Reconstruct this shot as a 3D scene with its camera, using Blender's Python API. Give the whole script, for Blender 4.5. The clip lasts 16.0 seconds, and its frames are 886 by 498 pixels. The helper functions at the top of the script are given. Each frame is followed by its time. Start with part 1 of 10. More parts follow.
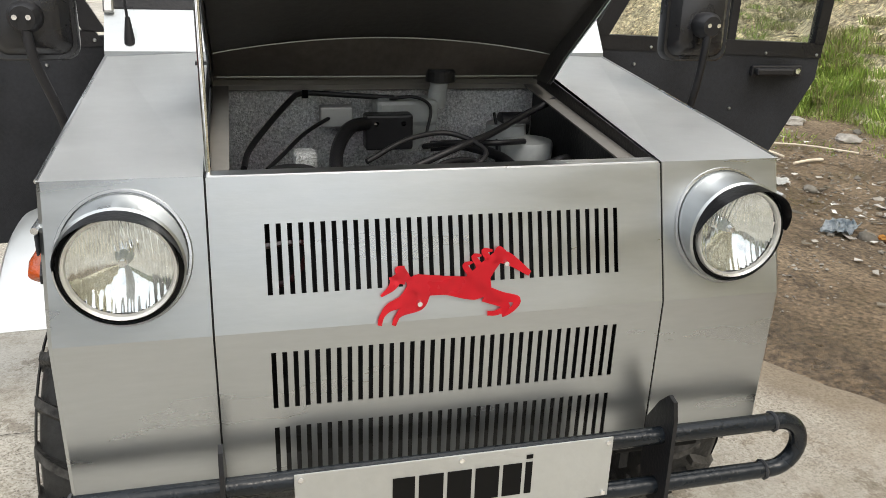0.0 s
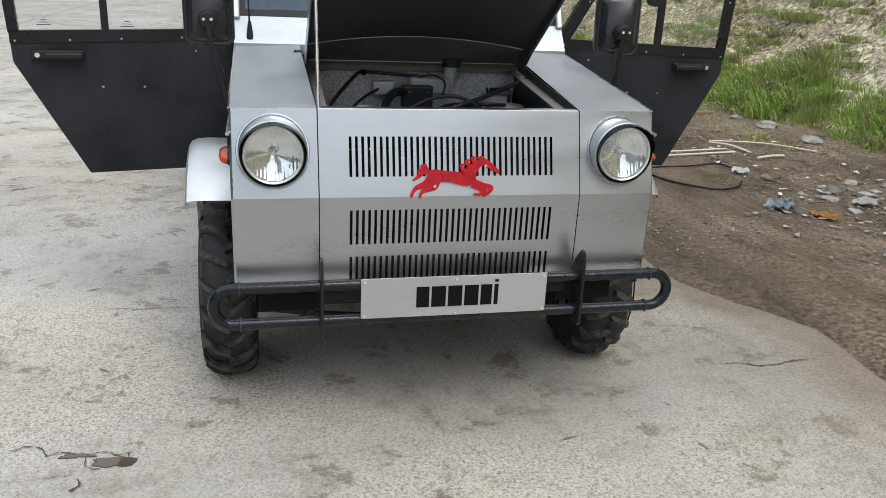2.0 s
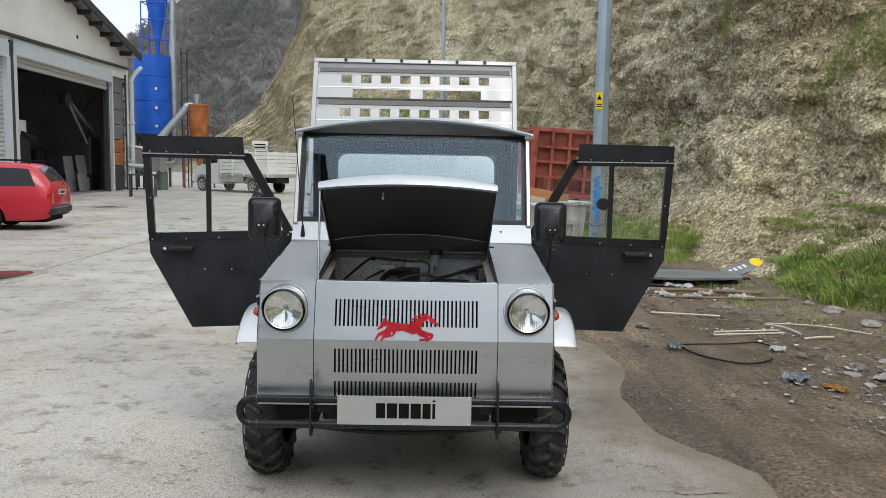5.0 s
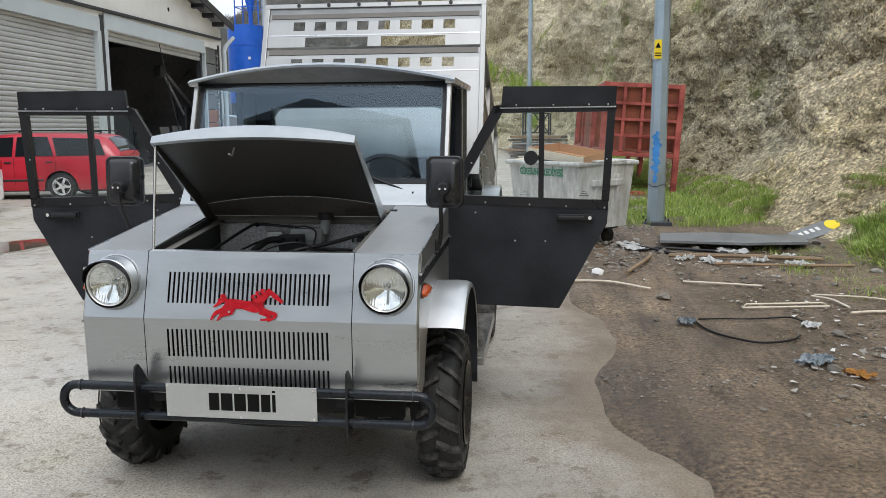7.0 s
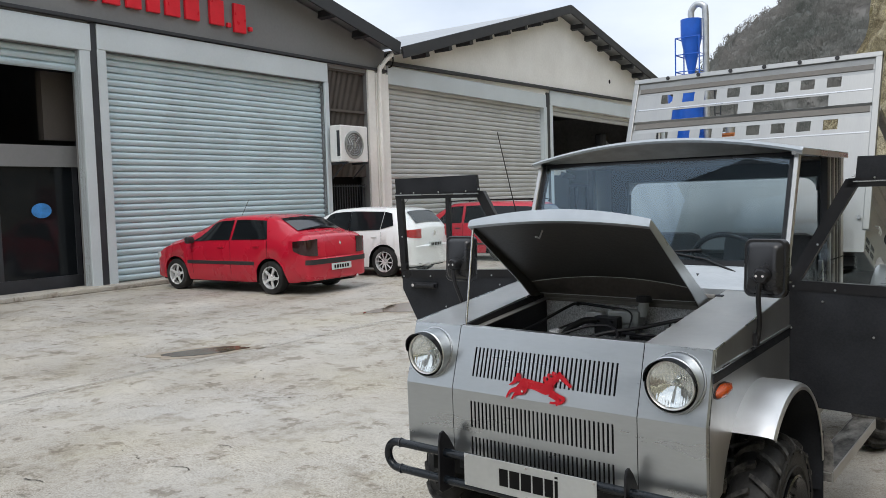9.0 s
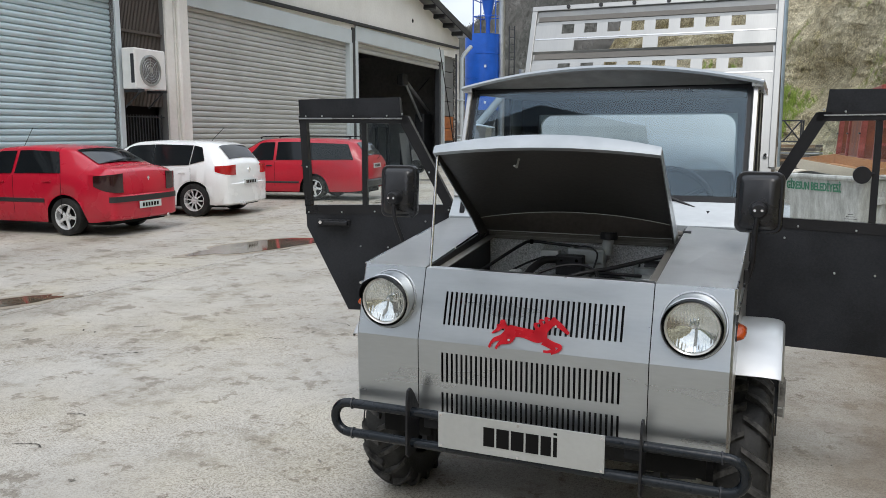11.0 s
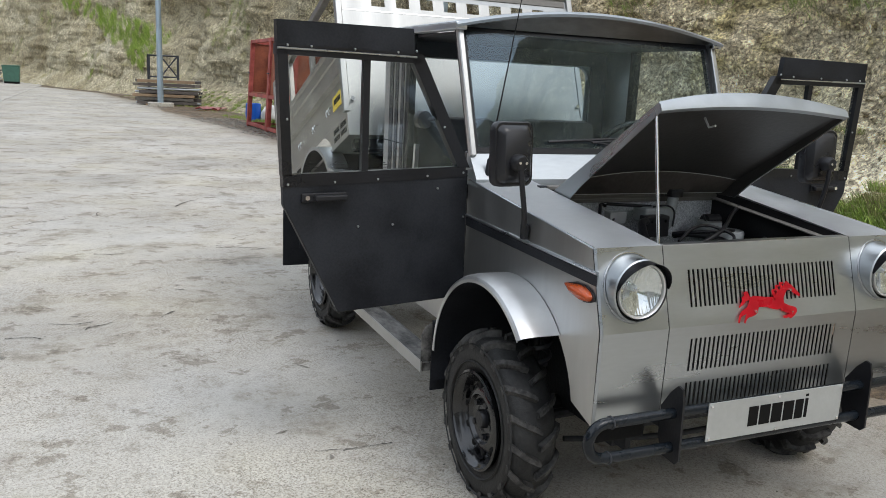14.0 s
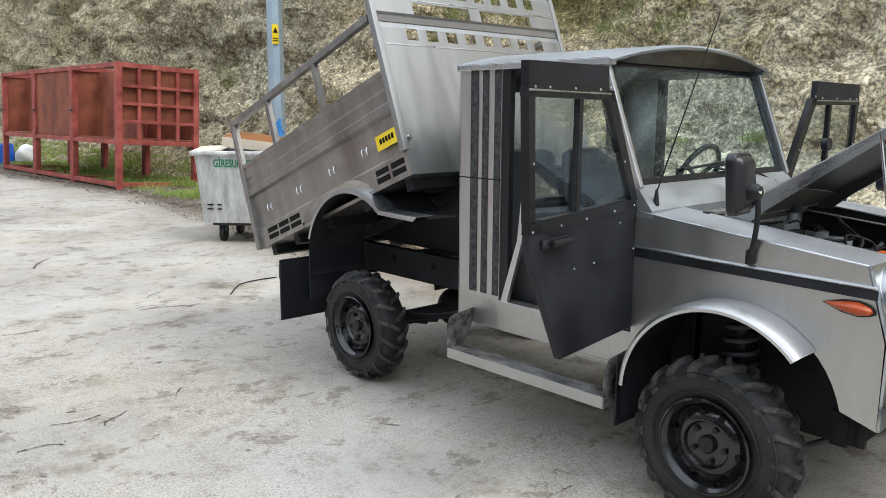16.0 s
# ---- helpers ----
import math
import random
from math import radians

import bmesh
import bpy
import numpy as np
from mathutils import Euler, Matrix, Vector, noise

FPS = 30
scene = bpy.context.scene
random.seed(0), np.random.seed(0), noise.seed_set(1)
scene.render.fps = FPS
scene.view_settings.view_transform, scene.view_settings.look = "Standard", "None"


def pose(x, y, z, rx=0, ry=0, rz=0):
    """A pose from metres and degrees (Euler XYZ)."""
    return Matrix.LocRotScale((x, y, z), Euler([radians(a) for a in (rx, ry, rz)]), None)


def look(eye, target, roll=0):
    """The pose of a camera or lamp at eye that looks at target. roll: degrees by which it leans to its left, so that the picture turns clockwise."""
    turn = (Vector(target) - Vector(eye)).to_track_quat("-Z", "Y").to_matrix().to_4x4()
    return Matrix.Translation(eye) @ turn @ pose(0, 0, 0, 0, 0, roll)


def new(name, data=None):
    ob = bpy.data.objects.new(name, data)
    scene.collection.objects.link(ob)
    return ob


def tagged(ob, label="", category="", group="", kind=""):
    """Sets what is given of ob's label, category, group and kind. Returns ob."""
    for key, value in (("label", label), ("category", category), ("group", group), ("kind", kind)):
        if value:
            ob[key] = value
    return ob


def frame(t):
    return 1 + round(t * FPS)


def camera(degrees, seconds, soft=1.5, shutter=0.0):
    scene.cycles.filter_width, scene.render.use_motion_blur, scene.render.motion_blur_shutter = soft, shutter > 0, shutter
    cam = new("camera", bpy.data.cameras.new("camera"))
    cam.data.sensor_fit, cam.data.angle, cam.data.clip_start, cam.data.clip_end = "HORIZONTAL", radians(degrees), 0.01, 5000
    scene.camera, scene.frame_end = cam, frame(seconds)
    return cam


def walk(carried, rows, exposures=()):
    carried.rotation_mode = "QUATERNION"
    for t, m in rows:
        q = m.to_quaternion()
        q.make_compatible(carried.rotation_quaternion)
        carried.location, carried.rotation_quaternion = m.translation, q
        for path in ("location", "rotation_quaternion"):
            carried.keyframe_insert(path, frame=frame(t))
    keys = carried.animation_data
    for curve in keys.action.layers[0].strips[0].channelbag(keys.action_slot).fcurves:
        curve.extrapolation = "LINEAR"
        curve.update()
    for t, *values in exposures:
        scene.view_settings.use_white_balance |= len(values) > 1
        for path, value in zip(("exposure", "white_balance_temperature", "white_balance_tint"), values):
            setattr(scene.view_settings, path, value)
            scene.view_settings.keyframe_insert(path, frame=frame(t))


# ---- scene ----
cam = camera(58.2, 16.0, soft=0.5)
PATH = [
    (0, (-0.349, -1.16, 1.411), (0.124, 0.655, 0.717), 1.9),
    (0.5, (-0.361, -1.426, 1.388), (0.081, 0.373, 0.634), 3.5),
    (1, (-0.427, -1.701, 1.394), (-0.008, 0.094, 0.615), 3.2),
    (1.5, (-0.473, -1.966, 1.416), (-0.043, -0.162, 0.666), 3.2),
    (2, (-0.572, -2.222, 1.467), (-0.139, -0.387, 0.801), 2.8),
    (2.5, (-0.861, -2.444, 1.538), (-0.439, -0.544, 1.079), 2.4),
    (3, (-0.918, -2.671, 1.613), (-0.608, -0.718, 1.314), 1.2),
    (3.5, (-0.704, -2.905, 1.606), (-0.501, -0.924, 1.422), 1.0),
    (4, (-0.542, -3.157, 1.599), (-0.421, -1.169, 1.419), 0.8),
    (4.5, (-0.274, -3.354, 1.609), (-0.202, -1.364, 1.419), 0.9),
    (5, (0.095, -3.425, 1.599), (0.131, -1.437, 1.384), 1.1),
    (5.2, (0.206, -3.403, 1.584), (0.236, -1.415, 1.365), 0.8),
    (7.3, (1.31, -2.655, 1.535), (0.916, -0.722, 1.203), -1.0),
    (7.5, (1.445, -2.578, 1.576), (0.834, -0.703, 1.242), -1.3),
    (8, (1.611, -2.476, 1.602), (0.528, -0.81, 1.375), -1.3),
    (8.2, (1.645, -2.487, 1.614), (0.421, -0.913, 1.452), -1.7),
    (10.3, (1.218, -2.595, 1.595), (-0.019, -1.029, 1.472), -1.7),
    (10.5, (1.104, -2.615, 1.594), (0.019, -0.947, 1.397), -1.2),
    (11, (0.773, -2.491, 1.546), (0.003, -0.667, 1.259), 0.0),
    (11.5, (0.295, -2.485, 1.518), (-0.223, -0.581, 1.199), 1.4),
    (12, (-0.188, -2.397, 1.473), (-0.614, -0.493, 1.040), 1.7),
    (12.5, (-0.664, -2.231, 1.503), (-0.928, -0.305, 1.042), 2.6),
    (13, (-1.172, -2.139, 1.514), (-1.048, -0.193, 1.065), 3.9),
    (13.5, (-1.597, -1.946, 1.490), (-1.115, -0.053, 1.054), 3.7),
    (14, (-2.056, -1.825, 1.53), (-1.261, -0.036, 1.121), 2.7),
    (14.5, (-2.448, -1.611, 1.54), (-1.51, 0.11, 1.143), 1.4),
    (15, (-2.794, -1.315, 1.57), (-1.726, 0.336, 1.205), 2.0),
    (15.5, (-3.196, -1.065, 1.573), (-1.975, 0.481, 1.232), 2.3),
    (16, (-3.436, -0.784, 1.548), (-2.107, 0.671, 1.209), 0.3),
]
EXPOSURES = [(0, 1.13, 7150, 10), (0.5, 0.86, 6950, 10), (1, 0.77, 6750, 10), (2, 0.73, 6450, 10), (3.5, 0.54, 6450, 10), (5, 0.52, 6500, 10), (7.5, 0.68, 6500, 10), (8.2, 0.5, 6500, 10), (10.5, 0.53, 6500, 10), (12.5, 0.51, 6500, 10), (13.5, 0.56, 6450, 10), (14.5, 0.75, 6400, 10), (15, 0.87, 6400, 10), (16, 0.98, 6400, 10)]
walk(cam, [(t, look(eye, target, roll)) for t, eye, target, roll in PATH], EXPOSURES)

# ---- world, sun, exposure ----
SUN_EL, SUN_AZ = 54.0, 160.0
world = bpy.data.worlds.new("overcast_sky")
scene.world = world
world.use_nodes = True
wn, wl = world.node_tree.nodes, world.node_tree.links
sky = wn.new("ShaderNodeTexSky")
sky.sky_type = "NISHITA"
sky.sun_disc = False
sky.sun_elevation, sky.sun_rotation = radians(SUN_EL), radians(SUN_AZ)
sky.dust_density = 4.0
wtc = wn.new("ShaderNodeTexCoord")
wmap = wn.new("ShaderNodeMapping")
wmap.inputs["Scale"].default_value = (1.0, 1.0, 2.6)
wl.new(wtc.outputs["Generated"], wmap.inputs["Vector"])
cloud = wn.new("ShaderNodeTexNoise")
cloud.inputs["Scale"].default_value, cloud.inputs["Detail"].default_value = 2.2, 7
wl.new(wmap.outputs["Vector"], cloud.inputs["Vector"])
cramp = wn.new("ShaderNodeValToRGB")
cramp.color_ramp.elements[0].position, cramp.color_ramp.elements[0].color = 0.32, (5.6, 6.4, 7.6, 1)
cramp.color_ramp.elements[1].position, cramp.color_ramp.elements[1].color = 0.62, (9.2, 9.7, 10.3, 1)
wl.new(cloud.outputs["Fac"], cramp.inputs["Fac"])
wmix = wn.new("ShaderNodeMix")
wmix.data_type = "RGBA"
wmix.inputs["Factor"].default_value = 0.86
wl.new(sky.outputs["Color"], wmix.inputs["A"])
wl.new(cramp.outputs["Color"], wmix.inputs["B"])
wsep = wn.new("ShaderNodeSeparateXYZ")
wl.new(wtc.outputs["Generated"], wsep.inputs["Vector"])
wgrad = wn.new("ShaderNodeValToRGB")
wgrad.color_ramp.elements[0].position, wgrad.color_ramp.elements[0].color = 0.0, (0.66, 0.68, 0.71, 1)
wgrad.color_ramp.elements[1].position, wgrad.color_ramp.elements[1].color = 0.75, (1.25, 1.25, 1.25, 1)
wl.new(wsep.outputs["Z"], wgrad.inputs["Fac"])
wmul = wn.new("ShaderNodeMix")
wmul.data_type, wmul.blend_type = "RGBA", "MULTIPLY"
wmul.inputs["Factor"].default_value = 1.0
wl.new(wmix.outputs["Result"], wmul.inputs["A"])
wl.new(wgrad.outputs["Color"], wmul.inputs["B"])
wl.new(wmul.outputs["Result"], wn["Background"].inputs["Color"])
wn["Background"].inputs["Strength"].default_value = 0.1
sun_data = bpy.data.lights.new("sun", "SUN")
sun_data.energy, sun_data.angle, sun_data.color = 0.7, radians(22), (1.0, 0.975, 0.94)
sun = new("sun", sun_data)
sun.matrix_world = look((0, 0, 30), Vector((0, 0, 30)) - Vector((math.sin(radians(SUN_AZ)) * math.cos(radians(SUN_EL)), math.cos(radians(SUN_AZ)) * math.cos(radians(SUN_EL)), math.sin(radians(SUN_EL)))))


# ---- materials ----
def material(name, col=(0.5, 0.5, 0.5), rough=0.5, metal=0.0, var=0.12, scale=3.0, fine=60.0, bump=0.0, bump_scale=80.0, stretch=(1, 1, 1), col2=None, coat=0.0, rvar=0.1, random_piece=0.0, spec=0.5):
    """A surface with colour variation at two scales, roughness variation and fine relief."""
    m = bpy.data.materials.new(name)
    m.use_nodes = True
    n, l = m.node_tree.nodes, m.node_tree.links
    b = n["Principled BSDF"]
    tc = n.new("ShaderNodeTexCoord")
    mp = n.new("ShaderNodeMapping")
    mp.inputs["Scale"].default_value = stretch
    l.new(tc.outputs["Object"], mp.inputs["Vector"])
    big = n.new("ShaderNodeTexNoise")
    big.inputs["Scale"].default_value, big.inputs["Detail"].default_value = scale, 5
    small = n.new("ShaderNodeTexNoise")
    small.inputs["Scale"].default_value, small.inputs["Detail"].default_value = fine, 3
    for t in (big, small):
        l.new(mp.outputs["Vector"], t.inputs["Vector"])
    add = n.new("ShaderNodeMath")
    add.operation = "MULTIPLY_ADD"
    add.inputs[1].default_value = 0.4
    l.new(small.outputs["Fac"], add.inputs[0])
    l.new(big.outputs["Fac"], add.inputs[2])
    ramp = n.new("ShaderNodeValToRGB")
    c2 = col2 or tuple(min(1, c * (1 + var)) for c in col)
    c1 = tuple(c * (1 - var) for c in col)
    ramp.color_ramp.elements[0].position, ramp.color_ramp.elements[0].color = 0.5, (*c1, 1)
    ramp.color_ramp.elements[1].position, ramp.color_ramp.elements[1].color = 0.9, (*c2, 1)
    l.new(add.outputs[0], ramp.inputs["Fac"])
    out = ramp.outputs["Color"]
    if random_piece:
        oi = n.new("ShaderNodeObjectInfo")
        mr = n.new("ShaderNodeMapRange")
        mr.inputs["To Min"].default_value, mr.inputs["To Max"].default_value = 1 - random_piece, 1 + random_piece
        l.new(oi.outputs["Random"], mr.inputs["Value"])
        hsv = n.new("ShaderNodeHueSaturation")
        l.new(mr.outputs["Result"], hsv.inputs["Value"])
        l.new(out, hsv.inputs["Color"])
        out = hsv.outputs["Color"]
    l.new(out, b.inputs["Base Color"])
    rr = n.new("ShaderNodeMapRange")
    rr.inputs["From Min"].default_value, rr.inputs["From Max"].default_value = 0.3, 0.7
    rr.inputs["To Min"].default_value, rr.inputs["To Max"].default_value = max(0.02, rough - rvar), min(1, rough + rvar)
    l.new(big.outputs["Fac"], rr.inputs["Value"])
    l.new(rr.outputs["Result"], b.inputs["Roughness"])
    b.inputs["Metallic"].default_value = metal
    b.inputs["Coat Weight"].default_value = coat
    b.inputs["Coat Roughness"].default_value = 0.05
    b.inputs["Specular IOR Level"].default_value = spec
    if bump:
        bn = n.new("ShaderNodeTexNoise")
        bn.inputs["Scale"].default_value, bn.inputs["Detail"].default_value = bump_scale, 4
        l.new(mp.outputs["Vector"], bn.inputs["Vector"])
        bp = n.new("ShaderNodeBump")
        bp.inputs["Strength"].default_value, bp.inputs["Distance"].default_value = bump, 0.01
        l.new(bn.outputs["Fac"], bp.inputs["Height"])
        l.new(bp.outputs["Normal"], b.inputs["Normal"])
    return m


def glass(name, tint=(0.9, 0.95, 0.95), rough=0.02, base=0.04, boost=1.0, edge=0.9):
    """A thin clear pane: what is behind shows through, gloss grows towards grazing."""
    m = bpy.data.materials.new(name)
    m.use_nodes = True
    n, l = m.node_tree.nodes, m.node_tree.links
    n.remove(n["Principled BSDF"])
    tr = n.new("ShaderNodeBsdfTransparent")
    tr.inputs["Color"].default_value = (*tint, 1)
    gl = n.new("ShaderNodeBsdfGlossy")
    gl.inputs["Roughness"].default_value = rough
    gl.inputs["Color"].default_value = (0.78, 0.91, 1, 1)
    lw = n.new("ShaderNodeLayerWeight")
    lw.inputs["Blend"].default_value = 0.5
    pw = n.new("ShaderNodeMath")
    pw.operation = "POWER"
    pw.inputs[1].default_value = 4.0
    l.new(lw.outputs["Facing"], pw.inputs[0])
    mu = n.new("ShaderNodeMath")
    mu.operation, mu.use_clamp = "MULTIPLY_ADD", True
    mu.inputs[1].default_value, mu.inputs[2].default_value = edge, base * boost
    l.new(pw.outputs[0], mu.inputs[0])
    mx = n.new("ShaderNodeMixShader")
    l.new(mu.outputs[0], mx.inputs["Fac"])
    l.new(tr.outputs[0], mx.inputs[1])
    l.new(gl.outputs[0], mx.inputs[2])
    l.new(mx.outputs[0], n["Material Output"].inputs["Surface"])
    return m


def lamp_glass(name):
    """Clear pressed glass with fine upright ribs."""
    m = bpy.data.materials.new(name)
    m.use_nodes = True
    n, l = m.node_tree.nodes, m.node_tree.links
    n.remove(n["Principled BSDF"])
    tc = n.new("ShaderNodeTexCoord")
    wv = n.new("ShaderNodeTexWave")
    wv.bands_direction = "X"
    wv.inputs["Scale"].default_value, wv.inputs["Distortion"].default_value = 62, 1.6
    l.new(tc.outputs["Object"], wv.inputs["Vector"])
    bp = n.new("ShaderNodeBump")
    bp.inputs["Strength"].default_value, bp.inputs["Distance"].default_value = 0.6, 0.003
    l.new(wv.outputs["Fac"], bp.inputs["Height"])
    tr = n.new("ShaderNodeBsdfTransparent")
    tr.inputs["Color"].default_value = (0.93, 0.95, 0.95, 1)
    gl = n.new("ShaderNodeBsdfGlossy")
    gl.inputs["Roughness"].default_value = 0.05
    l.new(bp.outputs["Normal"], gl.inputs["Normal"])
    m2 = n.new("ShaderNodeMixShader")
    m2.inputs["Fac"].default_value = 0.15
    l.new(tr.outputs[0], m2.inputs[1])
    l.new(gl.outputs[0], m2.inputs[2])
    l.new(m2.outputs[0], n["Material Output"].inputs["Surface"])
    return m


def ground_material(name, kind):
    """Concrete with exposed grit and stains, or wet trodden earth with gravel."""
    m = bpy.data.materials.new(name)
    m.use_nodes = True
    n, l = m.node_tree.nodes, m.node_tree.links
    b = n["Principled BSDF"]
    tc = n.new("ShaderNodeTexCoord")

    def tex(sc, detail=6, rough=0.6):
        t = n.new("ShaderNodeTexNoise")
        t.inputs["Scale"].default_value, t.inputs["Detail"].default_value, t.inputs["Roughness"].default_value = sc, detail, rough
        l.new(tc.outputs["Object"], t.inputs["Vector"])
        return t.outputs["Fac"]

    def ramp(fac, *stops):
        r = n.new("ShaderNodeValToRGB")
        while len(r.color_ramp.elements) < len(stops):
            r.color_ramp.elements.new(0.5)
        for e, (p, c) in zip(r.color_ramp.elements, stops):
            e.position, e.color = p, (*c, 1)
        l.new(fac, r.inputs["Fac"])
        return r.outputs["Color"]

    def mix(a, c, fac, mode="MULTIPLY"):
        x = n.new("ShaderNodeMix")
        x.data_type, x.blend_type = "RGBA", mode
        x.inputs["Factor"].default_value = 1.0 if fac is None else fac
        l.new(a, x.inputs["A"])
        l.new(c, x.inputs["B"])
        return x.outputs["Result"]

    vo = n.new("ShaderNodeTexVoronoi")
    l.new(tc.outputs["Object"], vo.inputs["Vector"])
    bp = n.new("ShaderNodeBump")
    if kind == "concrete":
        base = ramp(tex(0.45, 6), (0.3, (0.36, 0.337, 0.292)), (0.5, (0.462, 0.439, 0.393)), (0.7, (0.54, 0.522, 0.478)))
        stains = ramp(tex(1.5, 11, 0.76), (0.34, (0.54, 0.51, 0.46)), (0.41, (0.77, 0.745, 0.70)), (0.47, (0.97, 0.965, 0.955)), (0.75, (1.12, 1.12, 1.12)))
        spots = ramp(tex(6.5, 7, 0.7), (0.3, (0.5, 0.465, 0.42)), (0.385, (0.88, 0.865, 0.85)), (0.47, (1.0, 1.0, 1.0)))
        vo.inputs["Scale"].default_value = 125
        grit = ramp(vo.outputs["Color"], (0.14, (0.30, 0.25, 0.21)), (0.32, (0.80, 0.77, 0.74)), (0.6, (1.0, 1.0, 1.0)), (0.88, (1.1, 1.1, 1.09)), (1.0, (1.35, 1.35, 1.32)))
        fine = ramp(tex(85, 5, 0.78), (0.37, (0.56, 0.53, 0.50)), (0.5, (0.99, 0.98, 0.97)), (0.64, (1.25, 1.25, 1.24)))
        spall = ramp(tex(3.4, 10, 0.74), (0.405, (0.60, 0.57, 0.53)), (0.422, (0.82, 0.80, 0.77)), (0.432, (1.0, 1.0, 1.0)))
        pv = n.new("ShaderNodeTexVoronoi")
        pv.inputs["Scale"].default_value = 120
        l.new(tc.outputs["Object"], pv.inputs["Vector"])
        pepper = ramp(pv.outputs["Distance"], (0.19, (0.20, 0.165, 0.14)), (0.36, (1.0, 1.0, 1.0)))
        smooth = mix(mix(mix(base, stains, None), spots, 0.9), spall, 0.95)
        tint = ramp(tex(0.7, 4), (0.35, (0.97, 0.985, 1.02)), (0.55, (1.02, 1.015, 1.0)), (0.72, (1.06, 1.045, 0.95)))
        smooth = mix(smooth, tint, None)
        worn = n.new("ShaderNodeMapRange")
        worn.inputs["From Min"].default_value, worn.inputs["From Max"].default_value = 0.38, 0.58
        worn.inputs["To Min"].default_value, worn.inputs["To Max"].default_value = 0.28, 0.9
        l.new(tex(0.8, 7, 0.65), worn.inputs["Value"])
        gritty = mix(mix(mix(smooth, grit, 0.62), pepper, 0.8), fine, 0.85)
        wear = n.new("ShaderNodeMix")
        wear.data_type = "RGBA"
        l.new(worn.outputs["Result"], wear.inputs["Factor"])
        l.new(smooth, wear.inputs["A"])
        l.new(gritty, wear.inputs["B"])
        col = wear.outputs["Result"]
        # mud carried in over the broken edge of the paving
        at = n.new("ShaderNodeAttribute")
        at.attribute_name = "mud"
        ma = n.new("ShaderNodeMath")
        ma.operation = "MULTIPLY_ADD"
        ma.inputs[1].default_value = 1.5
        l.new(tex(3.0, 8, 0.7), ma.inputs[0])
        l.new(at.outputs["Fac"], ma.inputs[2])
        half = n.new("ShaderNodeMath")
        half.operation, half.inputs[1].default_value = "SUBTRACT", 0.6
        l.new(ma.outputs[0], half.inputs[0])
        mr = n.new("ShaderNodeMapRange")
        mr.inputs["From Min"].default_value, mr.inputs["From Max"].default_value = 0.35, 1.0
        mr.inputs["To Min"].default_value, mr.inputs["To Max"].default_value = 0.0, 0.92
        l.new(half.outputs[0], mr.inputs["Value"])
        mm = n.new("ShaderNodeMix")
        mm.data_type, mm.blend_type = "RGBA", "MIX"
        l.new(mr.outputs["Result"], mm.inputs["Factor"])
        l.new(col, mm.inputs["A"])
        brown = mix(ramp(tex(2.0, 6), (0.3, (0.15, 0.115, 0.08)), (0.7, (0.25, 0.205, 0.15))), fine, 0.8)
        l.new(brown, mm.inputs["B"])
        l.new(mm.outputs["Result"], b.inputs["Base Color"])
        rr = ramp(tex(0.9, 6), (0.3, (0.55, 0.55, 0.55)), (0.6, (0.85, 0.85, 0.85)))
        l.new(rr, b.inputs["Roughness"])
        bp.inputs["Strength"].default_value, bp.inputs["Distance"].default_value = 0.35, 0.006
        l.new(tex(90, 6, 0.75), bp.inputs["Height"])
    else:
        base = ramp(tex(0.8, 8, 0.65), (0.3, (0.075, 0.052, 0.032)), (0.5, (0.14, 0.102, 0.066)), (0.7, (0.22, 0.172, 0.118)))
        fine = ramp(tex(38, 6, 0.75), (0.38, (0.32, 0.29, 0.27)), (0.5, (0.95, 0.94, 0.93)), (0.62, (1.7, 1.66, 1.6)))
        vo.inputs["Scale"].default_value = 60
        grit = ramp(vo.outputs["Color"], (0.0, (0.7, 0.68, 0.66)), (0.75, (1.0, 1.0, 1.0)), (0.95, (1.35, 1.33, 1.3)))
        # long ruts and puddled streaks along the yard
        mp = n.new("ShaderNodeMapping")
        mp.inputs["Scale"].default_value = (2.6, 0.32, 1.0)
        mp.inputs["Rotation"].default_value = (0, 0, 0.12)
        l.new(tc.outputs["Object"], mp.inputs["Vector"])
        rt = n.new("ShaderNodeTexNoise")
        rt.inputs["Scale"].default_value, rt.inputs["Detail"].default_value, rt.inputs["Roughness"].default_value = 1.6, 9, 0.7
        l.new(mp.outputs["Vector"], rt.inputs["Vector"])
        ruts = ramp(rt.outputs["Fac"], (0.36, (0.5, 0.48, 0.46)), (0.47, (0.9, 0.89, 0.88)), (0.56, (1.1, 1.1, 1.1)), (0.7, (1.45, 1.43, 1.4)))
        col = mix(mix(mix(base, fine, None), grit, 0.8), ruts, 0.9)
        b.inputs["Specular IOR Level"].default_value = 0.4
        l.new(col, b.inputs["Base Color"])
        rr = ramp(tex(0.8, 6), (0.38, (0.22, 0.22, 0.22)), (0.58, (0.75, 0.75, 0.75)))
        l.new(rr, b.inputs["Roughness"])
        bp.inputs["Strength"].default_value, bp.inputs["Distance"].default_value = 0.7, 0.02
        l.new(tex(14, 8, 0.7), bp.inputs["Height"])
    l.new(bp.outputs["Normal"], b.inputs["Normal"])
    return m


